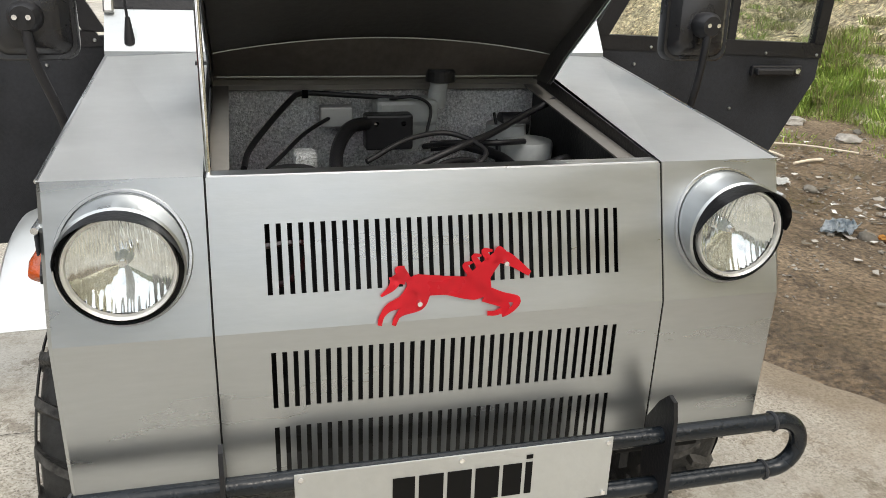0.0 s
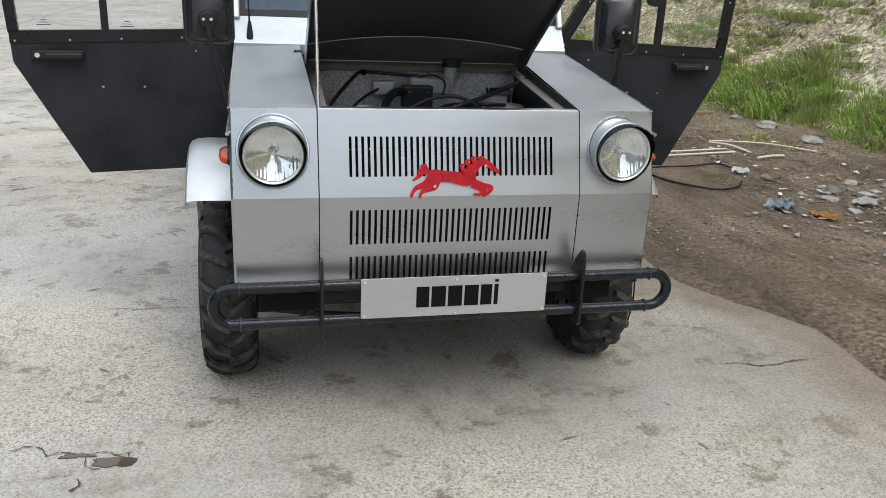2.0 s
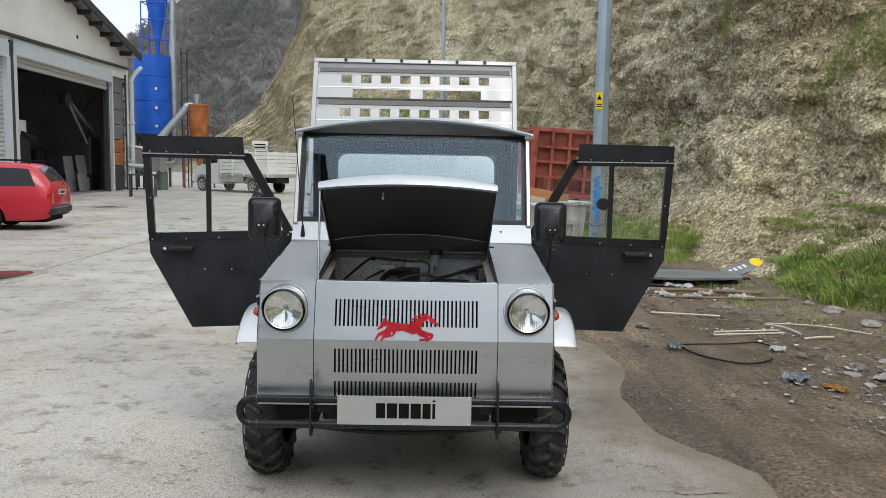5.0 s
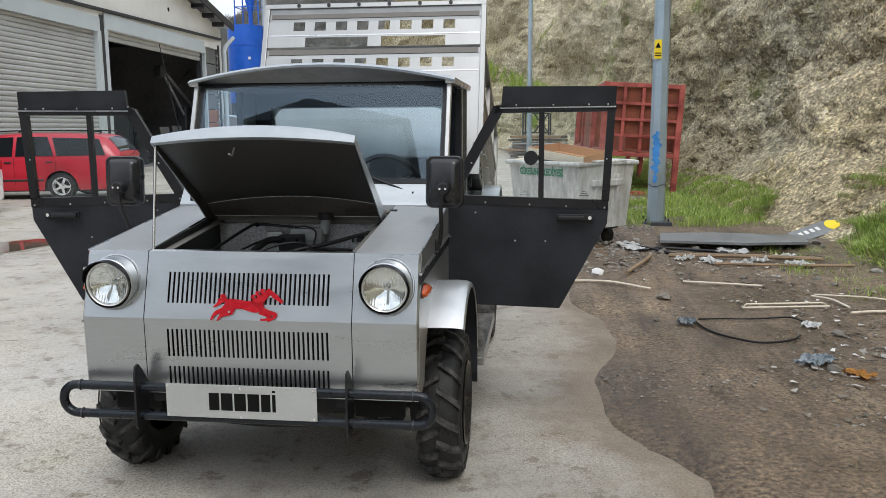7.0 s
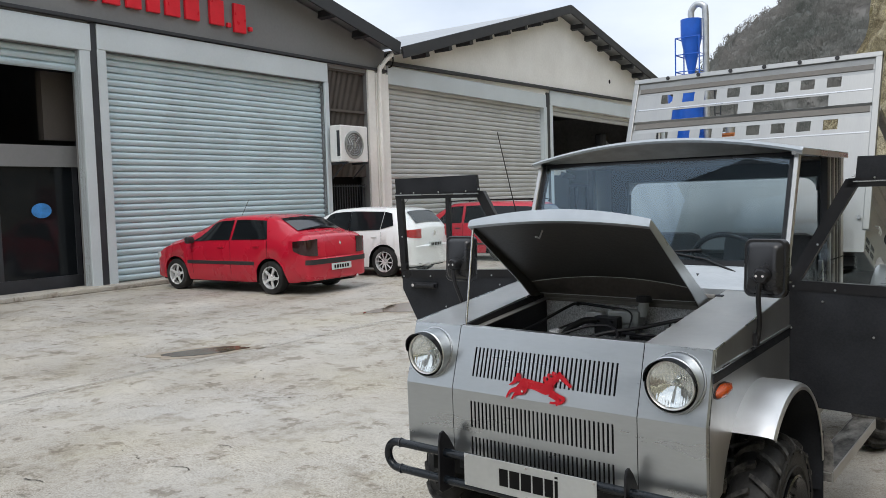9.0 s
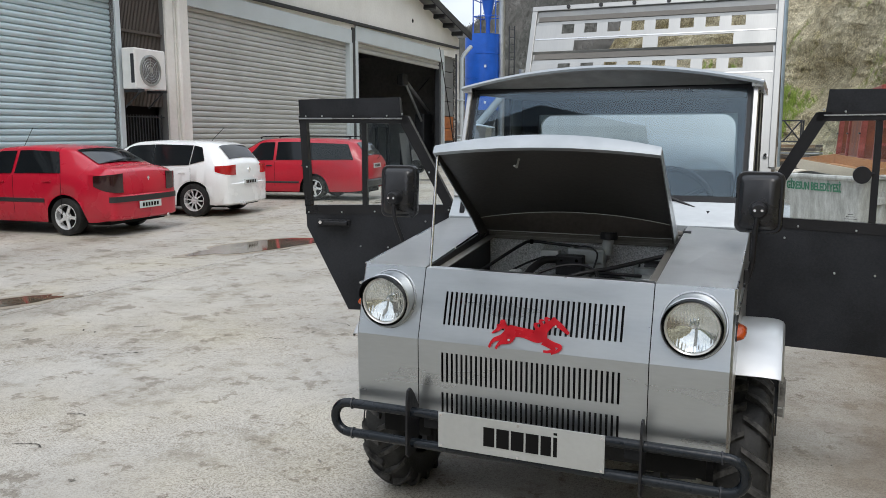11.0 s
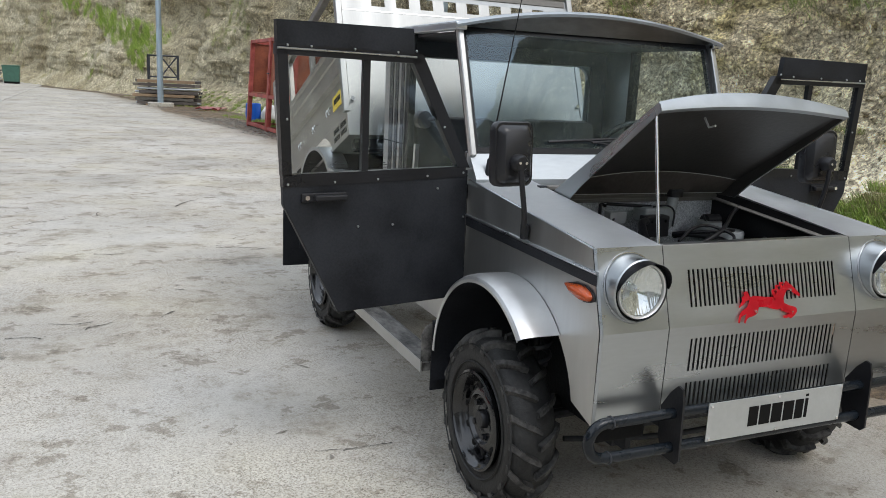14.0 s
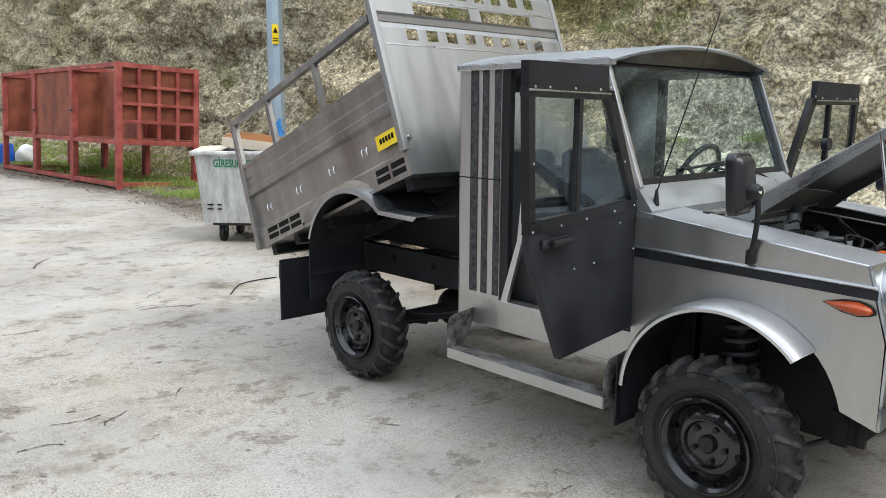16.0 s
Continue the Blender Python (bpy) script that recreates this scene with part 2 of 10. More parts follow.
def rock_material(name):
    """Weathered conglomerate: grey-beige with ochre and brown bands, pebbly relief."""
    m = bpy.data.materials.new(name)
    m.use_nodes = True
    n, l = m.node_tree.nodes, m.node_tree.links
    b = n["Principled BSDF"]
    tc = n.new("ShaderNodeTexCoord")

    def noise_tex(sc, detail, rough=0.65):
        t = n.new("ShaderNodeTexNoise")
        t.inputs["Scale"].default_value, t.inputs["Detail"].default_value, t.inputs["Roughness"].default_value = sc, detail, rough
        l.new(tc.outputs["Object"], t.inputs["Vector"])
        return t.outputs["Fac"]

    def ramp(fac, stops):
        r = n.new("ShaderNodeValToRGB")
        while len(r.color_ramp.elements) < len(stops):
            r.color_ramp.elements.new(0.5)
        for e, (p, c) in zip(r.color_ramp.elements, stops):
            e.position, e.color = p, (*c, 1)
        l.new(fac, r.inputs["Fac"])
        return r.outputs["Color"]

    def mix(a, c, fac, mode="MULTIPLY"):
        x = n.new("ShaderNodeMix")
        x.data_type, x.blend_type = "RGBA", mode
        x.inputs["Factor"].default_value = fac
        l.new(a, x.inputs["A"])
        l.new(c, x.inputs["B"])
        return x.outputs["Result"]

    wob = n.new("ShaderNodeVectorMath")
    wob.operation = "MULTIPLY_ADD"
    wn3 = n.new("ShaderNodeTexNoise")
    wn3.inputs["Scale"].default_value, wn3.inputs["Detail"].default_value = 2.6, 5
    l.new(tc.outputs["Object"], wn3.inputs["Vector"])
    wob.inputs[1].default_value = (0.07, 0.07, 0.07)
    l.new(wn3.outputs["Color"], wob.inputs[0])
    l.new(tc.outputs["Object"], wob.inputs[2])

    def cells(scale, feature="F1"):
        v = n.new("ShaderNodeTexVoronoi")
        v.feature = feature
        v.inputs["Scale"].default_value = scale
        l.new(wob.outputs[0], v.inputs["Vector"])
        return v

    base = ramp(noise_tex(0.2, 9), [(0.32, (0.30, 0.255, 0.175)), (0.43, (0.43, 0.39, 0.295)), (0.55, (0.545, 0.51, 0.415)), (0.7, (0.72, 0.69, 0.61))])
    veg = ramp(noise_tex(0.45, 9, 0.78), [(0.54, (1, 1, 1)), (0.62, (0.76, 0.75, 0.55)), (0.74, (0.46, 0.49, 0.27))])
    mid = ramp(noise_tex(2.2, 10, 0.78), [(0.34, (0.46, 0.43, 0.38)), (0.43, (0.86, 0.84, 0.81)), (0.55, (1.10, 1.10, 1.09)), (0.68, (1.42, 1.41, 1.38))])
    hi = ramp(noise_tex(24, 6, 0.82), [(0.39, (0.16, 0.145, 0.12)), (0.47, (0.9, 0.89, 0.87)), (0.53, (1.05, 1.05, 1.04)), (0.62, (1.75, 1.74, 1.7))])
    big, peb = cells(7.0), cells(19.0)
    c_big = ramp(big.outputs["Color"], [(0.1, (0.55, 0.53, 0.5)), (0.5, (1, 1, 1)), (0.95, (1.4, 1.39, 1.36))])
    c_peb = ramp(peb.outputs["Color"], [(0.1, (0.5, 0.48, 0.45)), (0.5, (1, 1, 1)), (0.95, (1.6, 1.58, 1.54))])
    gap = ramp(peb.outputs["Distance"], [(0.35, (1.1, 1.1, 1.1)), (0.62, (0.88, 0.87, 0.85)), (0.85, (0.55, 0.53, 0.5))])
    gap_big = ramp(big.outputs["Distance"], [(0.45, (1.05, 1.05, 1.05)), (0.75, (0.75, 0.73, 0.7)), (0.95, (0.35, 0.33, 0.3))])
    # conglomerate tint by distance: palest at the near end, warmer then darker further on
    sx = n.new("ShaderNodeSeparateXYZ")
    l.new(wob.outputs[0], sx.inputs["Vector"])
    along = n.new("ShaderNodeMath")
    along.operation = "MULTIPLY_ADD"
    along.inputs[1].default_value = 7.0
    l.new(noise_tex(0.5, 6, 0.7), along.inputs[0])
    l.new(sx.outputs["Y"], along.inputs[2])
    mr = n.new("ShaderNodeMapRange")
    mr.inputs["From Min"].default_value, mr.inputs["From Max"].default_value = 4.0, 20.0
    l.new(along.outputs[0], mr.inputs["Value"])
    along_tint = ramp(mr.outputs["Result"], [(0.38, (1.85, 1.83, 1.74)), (0.52, (1.24, 1.15, 0.97)), (0.74, (1.15, 1.06, 0.90)), (0.9, (0.94, 0.91, 0.79))])
    base = mix(base, along_tint, 1.0)
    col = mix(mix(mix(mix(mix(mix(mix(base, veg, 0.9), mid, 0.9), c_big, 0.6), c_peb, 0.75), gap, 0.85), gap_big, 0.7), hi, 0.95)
    l.new(col, b.inputs["Base Color"])
    b.inputs["Roughness"].default_value = 0.92
    normal = None
    for out, dist in ((noise_tex(1.7, 8, 0.7), 0.22), (noise_tex(5.0, 10, 0.78), 0.10), (big.outputs["Distance"], -0.022), (peb.outputs["Distance"], -0.012)):
        bp = n.new("ShaderNodeBump")
        bp.invert = dist < 0
        bp.inputs["Strength"].default_value, bp.inputs["Distance"].default_value = 1.0, abs(dist)
        l.new(out, bp.inputs["Height"])
        if normal:
            l.new(normal, bp.inputs["Normal"])
        normal = bp.outputs["Normal"]
    l.new(normal, b.inputs["Normal"])
    return m


STEEL = material("brushed_stainless_steel", (0.45, 0.472, 0.485), 0.33, 0.95, 0.05, 2.6, 22, 0.02, 60, (1, 1, 5), rvar=0.09)
STEEL_TOP = material("smudged_stainless_steel", (0.385, 0.41, 0.428), 0.42, 0.75, 0.09, 4.0, 18, 0.06, 60, (1, 6, 1), rvar=0.12)
STEEL_SIDE = material("sheet_steel_satin", (0.50, 0.50, 0.49), 0.38, 0.96, 0.06, 1.6, 10, 0.04, 60, (1, 5, 1), rvar=0.06)
STEEL_BED = material("sheet_steel_dull", (0.33, 0.315, 0.295), 0.40, 1.0, 0.22, 1.6, 16, 0.05, 60, (1, 6, 1), rvar=0.08)
HEAD_STEEL = material("sheet_steel_light", (0.355, 0.36, 0.355), 0.45, 1.0, 0.06, 1.4, 18, 0.05, 50, (8, 1, 1), rvar=0.08)
WING_STEEL = material("rubbed_stainless_steel", (0.66, 0.675, 0.68), 0.48, 0.4, 0.05, 5.0, 22, 0.03, 60, (1, 1.5, 1), rvar=0.1)
FLARE_STEEL = material("rolled_steel_flare", (0.60, 0.605, 0.605), 0.40, 0.9, 0.05, 5.0, 22, 0.02, 60, (1, 1.5, 1), rvar=0.06)
ALU = material("bare_aluminium_trim", (0.58, 0.59, 0.60), 0.3, 1.0, 0.05, 3, 40)
LAMP_MIRROR = material("silvered_reflector", (0.86, 0.87, 0.86), 0.06, 1.0, 0.1, 30, 120, rvar=0.02)
CHROME = material("chrome", (0.80, 0.80, 0.81), 0.045, 1.0, 0.03, 3, 40, rvar=0.02)
BLACK = material("black_powder_coat", (0.0125, 0.0135, 0.0170), 0.52, 0, 0.3, 5, 120, 0.18, 350, rvar=0.12, spec=0.28, col2=(0.024, 0.026, 0.031))
MIRROR_BLACK = material("glossy_black_mirror_shell", (0.012, 0.012, 0.014), 0.3, 0, 0.2, 4, 80, 0.06, 200, spec=0.5)
BLACK_SATIN = material("black_satin_paint", (0.012, 0.012, 0.014), 0.36, 0, 0.25, 3, 90, 0.1, 120, spec=0.35)
BLACK_PLASTIC = material("black_plastic", (0.014, 0.014, 0.016), 0.42, 0, 0.2, 4, 80, 0.1, 300, spec=0.35)
BUMPER_BLACK = material("black_painted_tube", (0.008, 0.011, 0.015), 0.24, 0, 0.3, 6, 80, 0.15, 60, spec=0.36)
INTERIOR = material("dark_grey_trim", (0.055, 0.055, 0.058), 0.7, 0, 0.2, 3, 60)
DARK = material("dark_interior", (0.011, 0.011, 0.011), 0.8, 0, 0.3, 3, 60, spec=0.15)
UNDER = material("underbody_black", (0.024, 0.025, 0.027), 0.6, 0.0, 0.35, 5, 60, 0.3, 90, spec=0.2)
SCUFFED = material("scuffed_black_coating", (0.035, 0.034, 0.033), 0.5, 0.2, 0.7, 16, 70, 0.2, 120, (1, 0.4, 1), col2=(0.26, 0.25, 0.235))
FLAKED = material("flaked_black_vinyl", (0.013, 0.014, 0.017), 0.5, 0, 0.7, 40, 240, 0.25, 300, spec=0.28, col2=(0.085, 0.085, 0.085))
BROWN_STEEL = material("underhood_steel", (0.16, 0.15, 0.135), 0.55, 0.0, 0.15, 3, 40)
HOOD_IN = material("underhood_black", (0.048, 0.046, 0.044), 0.38, 0.0, 0.25, 3, 60, 0.08, 60, spec=0.5)
CHANNEL = material("brown_grey_channel", (0.10, 0.088, 0.078), 0.45, 0.3, 0.25, 3, 60, 0.08, 60)
RUBBER = material("tyre_rubber", (0.013, 0.013, 0.0135), 0.55, 0, 0.3, 8, 70, 0.2, 120, col2=(0.034, 0.034, 0.033), spec=0.3)
LUG_RUBBER = material("dusty_lug_rubber", (0.018, 0.018, 0.018), 0.6, 0, 0.4, 26, 90, 0.3, 120, col2=(0.085, 0.082, 0.078), spec=0.25)
RIM_BLACK = material("black_wheel_paint", (0.008, 0.008, 0.009), 0.15, 0.0, 0.3, 6, 80, 0.1, 60, spec=0.7)
GLASS = glass("window_glass", (0.95, 0.965, 0.96))
WIND_GLASS = glass("windscreen_glass", (0.87, 0.94, 0.98), 0.0, 0.05, edge=0.5)
PALE_BEZEL = material("pale_satin_bezel", (0.62, 0.62, 0.60), 0.35, 0.6, 0.08, 8, 60)
LENS_GLASS = lamp_glass("ribbed_lamp_glass")
CAR_GLASS = material("dark_tinted_glass", (0.010, 0.012, 0.014), 0.07, 0, 0.1, 2, 30, rvar=0.02, spec=0.3)
AMBER = material("amber_lens", (0.40, 0.058, 0.005), 0.15, 0, 0.15, 10, 120, 0.3, 250, coat=0.3, rvar=0.04)
RED_LENS = material("red_lens", (0.45, 0.01, 0.012), 0.12, 0, 0.15, 10, 100, coat=0.4, rvar=0.04)
RED_EMBLEM = material("red_emblem_paint", (0.72, 0.012, 0.028), 0.35, 0, 0.06, 6, 60)
FOIL = material("aluminium_foil_insulation", (0.80, 0.83, 0.84), 0.36, 0.0, 0.5, 170, 420, 1.0, 260, col2=(0.95, 0.97, 0.98))
TANK = material("grubby_milky_plastic", (0.33, 0.35, 0.35), 0.4, 0, 0.15, 9, 60)
WHITE_PLASTIC = material("milky_plastic", (0.62, 0.66, 0.66), 0.4, 0, 0.08, 5, 60)
ORANGE = material("orange_plastic", (0.8, 0.16, 0.02), 0.4, 0, 0.08, 5, 60)
PLATE = material("galvanised_plate", (0.48, 0.49, 0.48), 0.5, 0.55, 0.06, 5, 50, 0.05, 90)
INK = material("black_ink", (0.004, 0.004, 0.004), 0.6, 0, 0.1, 5, 50, spec=0.15)
YELLOW = material("yellow_sticker", (0.85, 0.62, 0.02), 0.4, 0, 0.05, 5, 50)
WHITE_PAINT = material("white_wall_paint", (0.82, 0.80, 0.75), 0.8, 0, 0.06, 0.7, 12, 0.1, 30, col2=(0.89, 0.875, 0.83))
GREY_PAINT = material("grey_fascia_paint", (0.20, 0.20, 0.20), 0.7, 0, 0.08, 0.8, 14, 0.1, 30)
SHUTTER = material("galvanised_shutter", (0.52, 0.63, 0.67), 0.42, 0.15, 0.07, 1.2, 30, 0.05, 60)
SHUTTER_B = material("worn_grey_shutter", (0.50, 0.505, 0.495), 0.45, 0.15, 0.1, 1.2, 30, 0.05, 60)
LINTEL = material("pale_steel_cladding", (0.58, 0.635, 0.66), 0.45, 0.05, 0.05, 1, 25)
ROOF_DARK = material("dark_roof_trim", (0.035, 0.037, 0.042), 0.55, 0.1, 0.15, 1.5, 30)
ROOF_SHEET = material("roof_sheet", (0.35, 0.36, 0.37), 0.45, 0.5, 0.1, 1, 20)
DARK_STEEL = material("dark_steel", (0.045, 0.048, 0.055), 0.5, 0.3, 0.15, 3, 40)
LOUVRE = material("brown_louvre", (0.10, 0.085, 0.075), 0.6, 0.2, 0.12, 2, 30)
BLUE = material("blue_silo_paint", (0.010, 0.10, 0.50), 0.38, 0.0, 0.15, 1.5, 25, 0.06, 20)
RUST = material("rusty_orange_paint", (0.42, 0.12, 0.03), 0.65, 0.1, 0.35, 1.8, 25, 0.15, 40, col2=(0.55, 0.2, 0.06))
GALV = material("galvanised_duct", (0.48, 0.50, 0.51), 0.38, 0.8, 0.12, 3, 40)
RED_FRAME = material("red_oxide_paint", (0.27, 0.038, 0.03), 0.62, 0, 0.3, 3.5, 40, 0.15, 60, col2=(0.46, 0.11, 0.085))
RED_MESH = material("rusted_red_sheet", (0.20, 0.045, 0.025), 0.75, 0.1, 0.35, 2.2, 35, 0.2, 60, col2=(0.32, 0.1, 0.05))
BIN_PAINT = material("weathered_galvanised_bin", (0.50, 0.495, 0.47), 0.6, 0.2, 0.3, 4.0, 24, 0.25, 40, (2.5, 2.5, 0.6), col2=(0.68, 0.69, 0.67))
DULL_GREEN = material("dull_green_plastic", (0.045, 0.12, 0.085), 0.55, 0, 0.15, 6, 60)
GREEN_INK = material("green_lettering", (0.03, 0.22, 0.12), 0.6, 0, 0.15, 6, 60)
CARDBOARD = material("cardboard", (0.45, 0.24, 0.11), 0.8, 0, 0.12, 3, 40)
PALE_BOARD = material("pale_board", (0.68, 0.6, 0.48), 0.7, 0, 0.08, 3, 40)
POLE = material("galvanised_pole", (0.38, 0.47, 0.54), 0.45, 0.6, 0.1, 2, 30, 0.05, 60)
BLUE_SPRAY = material("blue_spray_paint", (0.05, 0.25, 0.62), 0.5, 0, 0.2, 9, 60)
CONCRETE = ground_material("grit_concrete", "concrete")
MUD = ground_material("wet_earth", "mud")
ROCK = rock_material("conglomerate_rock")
STONE = material("grey_stone", (0.17, 0.155, 0.13), 0.85, 0, 0.3, 9, 60, 0.6, 40, random_piece=0.35)
RUBBLE = material("mixed_rubble", (0.24, 0.22, 0.19), 0.9, 0, 0.6, 14, 60, 0.6, 40, col2=(0.36, 0.34, 0.30))
WOOD = material("weathered_timber", (0.26, 0.18, 0.11), 0.8, 0, 0.25, 3, 40, 0.2, 50, (1, 8, 1))
WHITE_BIT = material("white_litter", (0.72, 0.72, 0.70), 0.7, 0, 0.1, 12, 60, 0.2, 60)
CAR_RED = material("red_car_paint", (0.50, 0.010, 0.032), 0.28, 0.0, 0.06, 1.5, 40, coat=0.4, rvar=0.05)
CAR_RED_OLD = material("faded_red_car_paint", (0.50, 0.013, 0.032), 0.32, 0.0, 0.1, 1.5, 40, coat=0.3, rvar=0.06)
CAR_WHITE = material("white_car_paint", (0.87, 0.88, 0.88), 0.25, 0.0, 0.03, 1.5, 40, coat=0.8, rvar=0.05)
VAN_DUST = material("dusty_van_steel", (0.40, 0.385, 0.35), 0.7, 0, 0.25, 3, 40, 0.1, 60)
VAN_WHITE = material("dull_white_van_paint", (0.80, 0.80, 0.76), 0.45, 0, 0.06, 1.4, 30, col2=(0.86, 0.86, 0.83))
ALLOY = material("silver_alloy_wheel", (0.82, 0.83, 0.84), 0.3, 0.5, 0.06, 5, 60)
SMOKED = material("smoked_red_lens", (0.03, 0.008, 0.009), 0.12, 0, 0.15, 10, 100, coat=0.4, rvar=0.04)
TRIM = material("black_bumper_trim", (0.025, 0.025, 0.026), 0.55, 0, 0.15, 4, 60)


# ---- geometry helpers ----
def part(name, bm, mat, parent=None, label="", smooth=False):
    """Links a bmesh as one mesh object, under a thing or a part where one is given."""
    me = bpy.data.meshes.new(name)
    bmesh.ops.recalc_face_normals(bm, faces=bm.faces[:])
    bm.to_mesh(me)
    bm.free()
    me.materials.append(mat)
    if smooth:
        me.shade_smooth()
        me.set_sharp_from_angle(angle=radians(smooth if smooth is not True else 35))
    ob = new(name, me)
    if parent is not None:
        ob.parent = parent
    if label:
        ob["label"] = label
    return ob


def again(ob, parent, m=None):
    """A further part on the same mesh."""
    o = new(ob.name.split(".")[0], ob.data)
    o.parent = parent
    if m is not None:
        o.matrix_basis = m
    if "label" in ob:
        o["label"] = ob["label"]
    return o


def thing(name, m, label, category, group="", kind=""):
    e = new(name)
    e.empty_display_size = 0.1
    e.matrix_basis = m
    return tagged(e, label, category, group, kind)


def setting(name, bm, mat, label, category, smooth=False):
    return tagged(part(name, bm, mat, None, "", smooth), label, category, "", "structure")


def box(bm, x0, x1, y0, y1, z0, z1, bevel=0.0, m=None):
    before = set(bm.verts) if m is not None or bevel else None
    r = bmesh.ops.create_cube(bm, size=1.0)
    bmesh.ops.transform(bm, matrix=Matrix.Translation(((x0 + x1) / 2, (y0 + y1) / 2, (z0 + z1) / 2)) @ Matrix.Diagonal((abs(x1 - x0), abs(y1 - y0), abs(z1 - z0), 1)), verts=r["verts"])
    if bevel:
        bmesh.ops.bevel(bm, geom=list({e for v in r["verts"] for e in v.link_edges}), offset=bevel, segments=2, profile=0.5, affect="EDGES", clamp_overlap=True)
    if m is not None:
        bmesh.ops.transform(bm, matrix=m, verts=[v for v in bm.verts if v not in before])
    return bm


def one_box(*a, **k):
    return box(bmesh.new(), *a, **k)


def rod(bm, a, b, r0, r1=None, seg=12, caps=True):
    """A round bar from a to b."""
    a, b = Vector(a), Vector(b)
    d = b - a
    r = bmesh.ops.create_cone(bm, cap_ends=caps, segments=seg, radius1=r0, radius2=r0 if r1 is None else r1, depth=d.length)
    bmesh.ops.transform(bm, matrix=Matrix.Translation((a + b) / 2) @ d.to_track_quat("Z", "Y").to_matrix().to_4x4(), verts=r["verts"])
    return bm


def tube(bm, pts, r, seg=10, closed=False):
    """A tube along a line of points."""
    pts = [Vector(p) for p in pts]
    n = len(pts)
    rings = []
    up = Vector((0, 0, 1))
    for i, p in enumerate(pts):
        a = pts[(i - 1) % n] if closed or i > 0 else p
        c = pts[(i + 1) % n] if closed or i < n - 1 else p
        t = (c - a).normalized()
        if i == 0:
            u = t.cross(up)
            if u.length < 0.05:
                u = t.cross(Vector((1, 0, 0)))
        else:
            u = u - t * u.dot(t)
        u.normalize()
        w = u.cross(t)
        rings.append([bm.verts.new(p + r * (math.cos(k * math.tau / seg) * u + math.sin(k * math.tau / seg) * w)) for k in range(seg)])
    for i in range(n if closed else n - 1):
        a, b = rings[i], rings[(i + 1) % n]
        off = 0
        if closed and i == n - 1:
            off = min(range(seg), key=lambda k: (a[0].co - b[k].co).length)
        for k in range(seg):
            bm.faces.new((a[k], a[(k + 1) % seg], b[(k + 1 + off) % seg], b[(k + off) % seg]))
    if not closed:
        bm.faces.new(rings[0][::-1])
        bm.faces.new(rings[-1])
    return bm


def bend(pts, n=8):
    """A smooth line through control points."""
    pts = [Vector(p) for p in pts]
    q = [2 * pts[0] - pts[1]] + pts + [2 * pts[-1] - pts[-2]]
    out = []
    for i in range(1, len(q) - 2):
        for k in range(n):
            t = k / n
            a, b, c, d = q[i - 1], q[i], q[i + 1], q[i + 2]
            out.append(0.5 * ((2 * b) + (c - a) * t + (2 * a - 5 * b + 4 * c - d) * t * t + (3 * b - a - 3 * c + d) * t ** 3))
    return out + [pts[-1]]


def slab(bm, outline, thick, m=None):
    """A flat outline (u, v) in the xy plane, thickened along z, then set by m."""
    vs = [bm.verts.new((u, v, 0)) for u, v in outline]
    top = [bm.verts.new((u, v, thick)) for u, v in outline]
    bm.faces.new(vs[::-1])
    bm.faces.new(top)
    n = len(vs)
    for i in range(n):
        bm.faces.new((vs[i], vs[(i + 1) % n], top[(i + 1) % n], top[i]))
    if m is not None:
        bmesh.ops.transform(bm, matrix=m, verts=vs + top)
    return bm


def axes(o, u, v):
    """A matrix that takes x to u, y to v, z to their cross, from o."""
    u, v = Vector(u).normalized(), Vector(v).normalized()
    w = u.cross(v)
    return Matrix(((u.x, v.x, w.x, o[0]), (u.y, v.y, w.y, o[1]), (u.z, v.z, w.z, o[2]), (0, 0, 0, 1)))


def pierced(xs, zs, hole, at, thick):
    """A sheet over the grid xs, zs, open where hole(i, j), placed by at(x, z) -> point, thickened."""
    bm = bmesh.new()
    vs = {}

    def v(i, j):
        if (i, j) not in vs:
            vs[i, j] = bm.verts.new(at(xs[i], zs[j]))
        return vs[i, j]

    for i in range(len(xs) - 1):
        for j in range(len(zs) - 1):
            if not hole(i, j):
                bm.faces.new((v(i, j), v(i + 1, j), v(i + 1, j + 1), v(i, j + 1)))
    bmesh.ops.recalc_face_normals(bm, faces=bm.faces[:])
    bmesh.ops.solidify(bm, geom=bm.faces[:], thickness=thick)
    return bm


def rounded_loft(bm, rings, m, n=6):
    """A pad of rounded rectangles (depth, half width, half height, corner radius), closed at both ends."""
    loops = []
    for d, hx, hz, r in rings:
        loop = []
        for cx, cz, a0 in ((hx - r, hz - r, 0), (r - hx, hz - r, 90), (r - hx, r - hz, 180), (hx - r, r - hz, 270)):
            for k in range(n + 1):
                a = radians(a0 + 90 * k / n)
                loop.append(bm.verts.new(m @ Vector((cx + r * math.cos(a), d, cz + r * math.sin(a)))))
        loops.append(loop)
    for a, b in zip(loops, loops[1:]):
        for k in range(len(a)):
            q = (k + 1) % len(a)
            bm.faces.new((a[k], a[q], b[q], b[k]))
    bm.faces.new(loops[0])
    bm.faces.new(loops[-1][::-1])
    bmesh.ops.recalc_face_normals(bm, faces=bm.faces[:])
    return bm


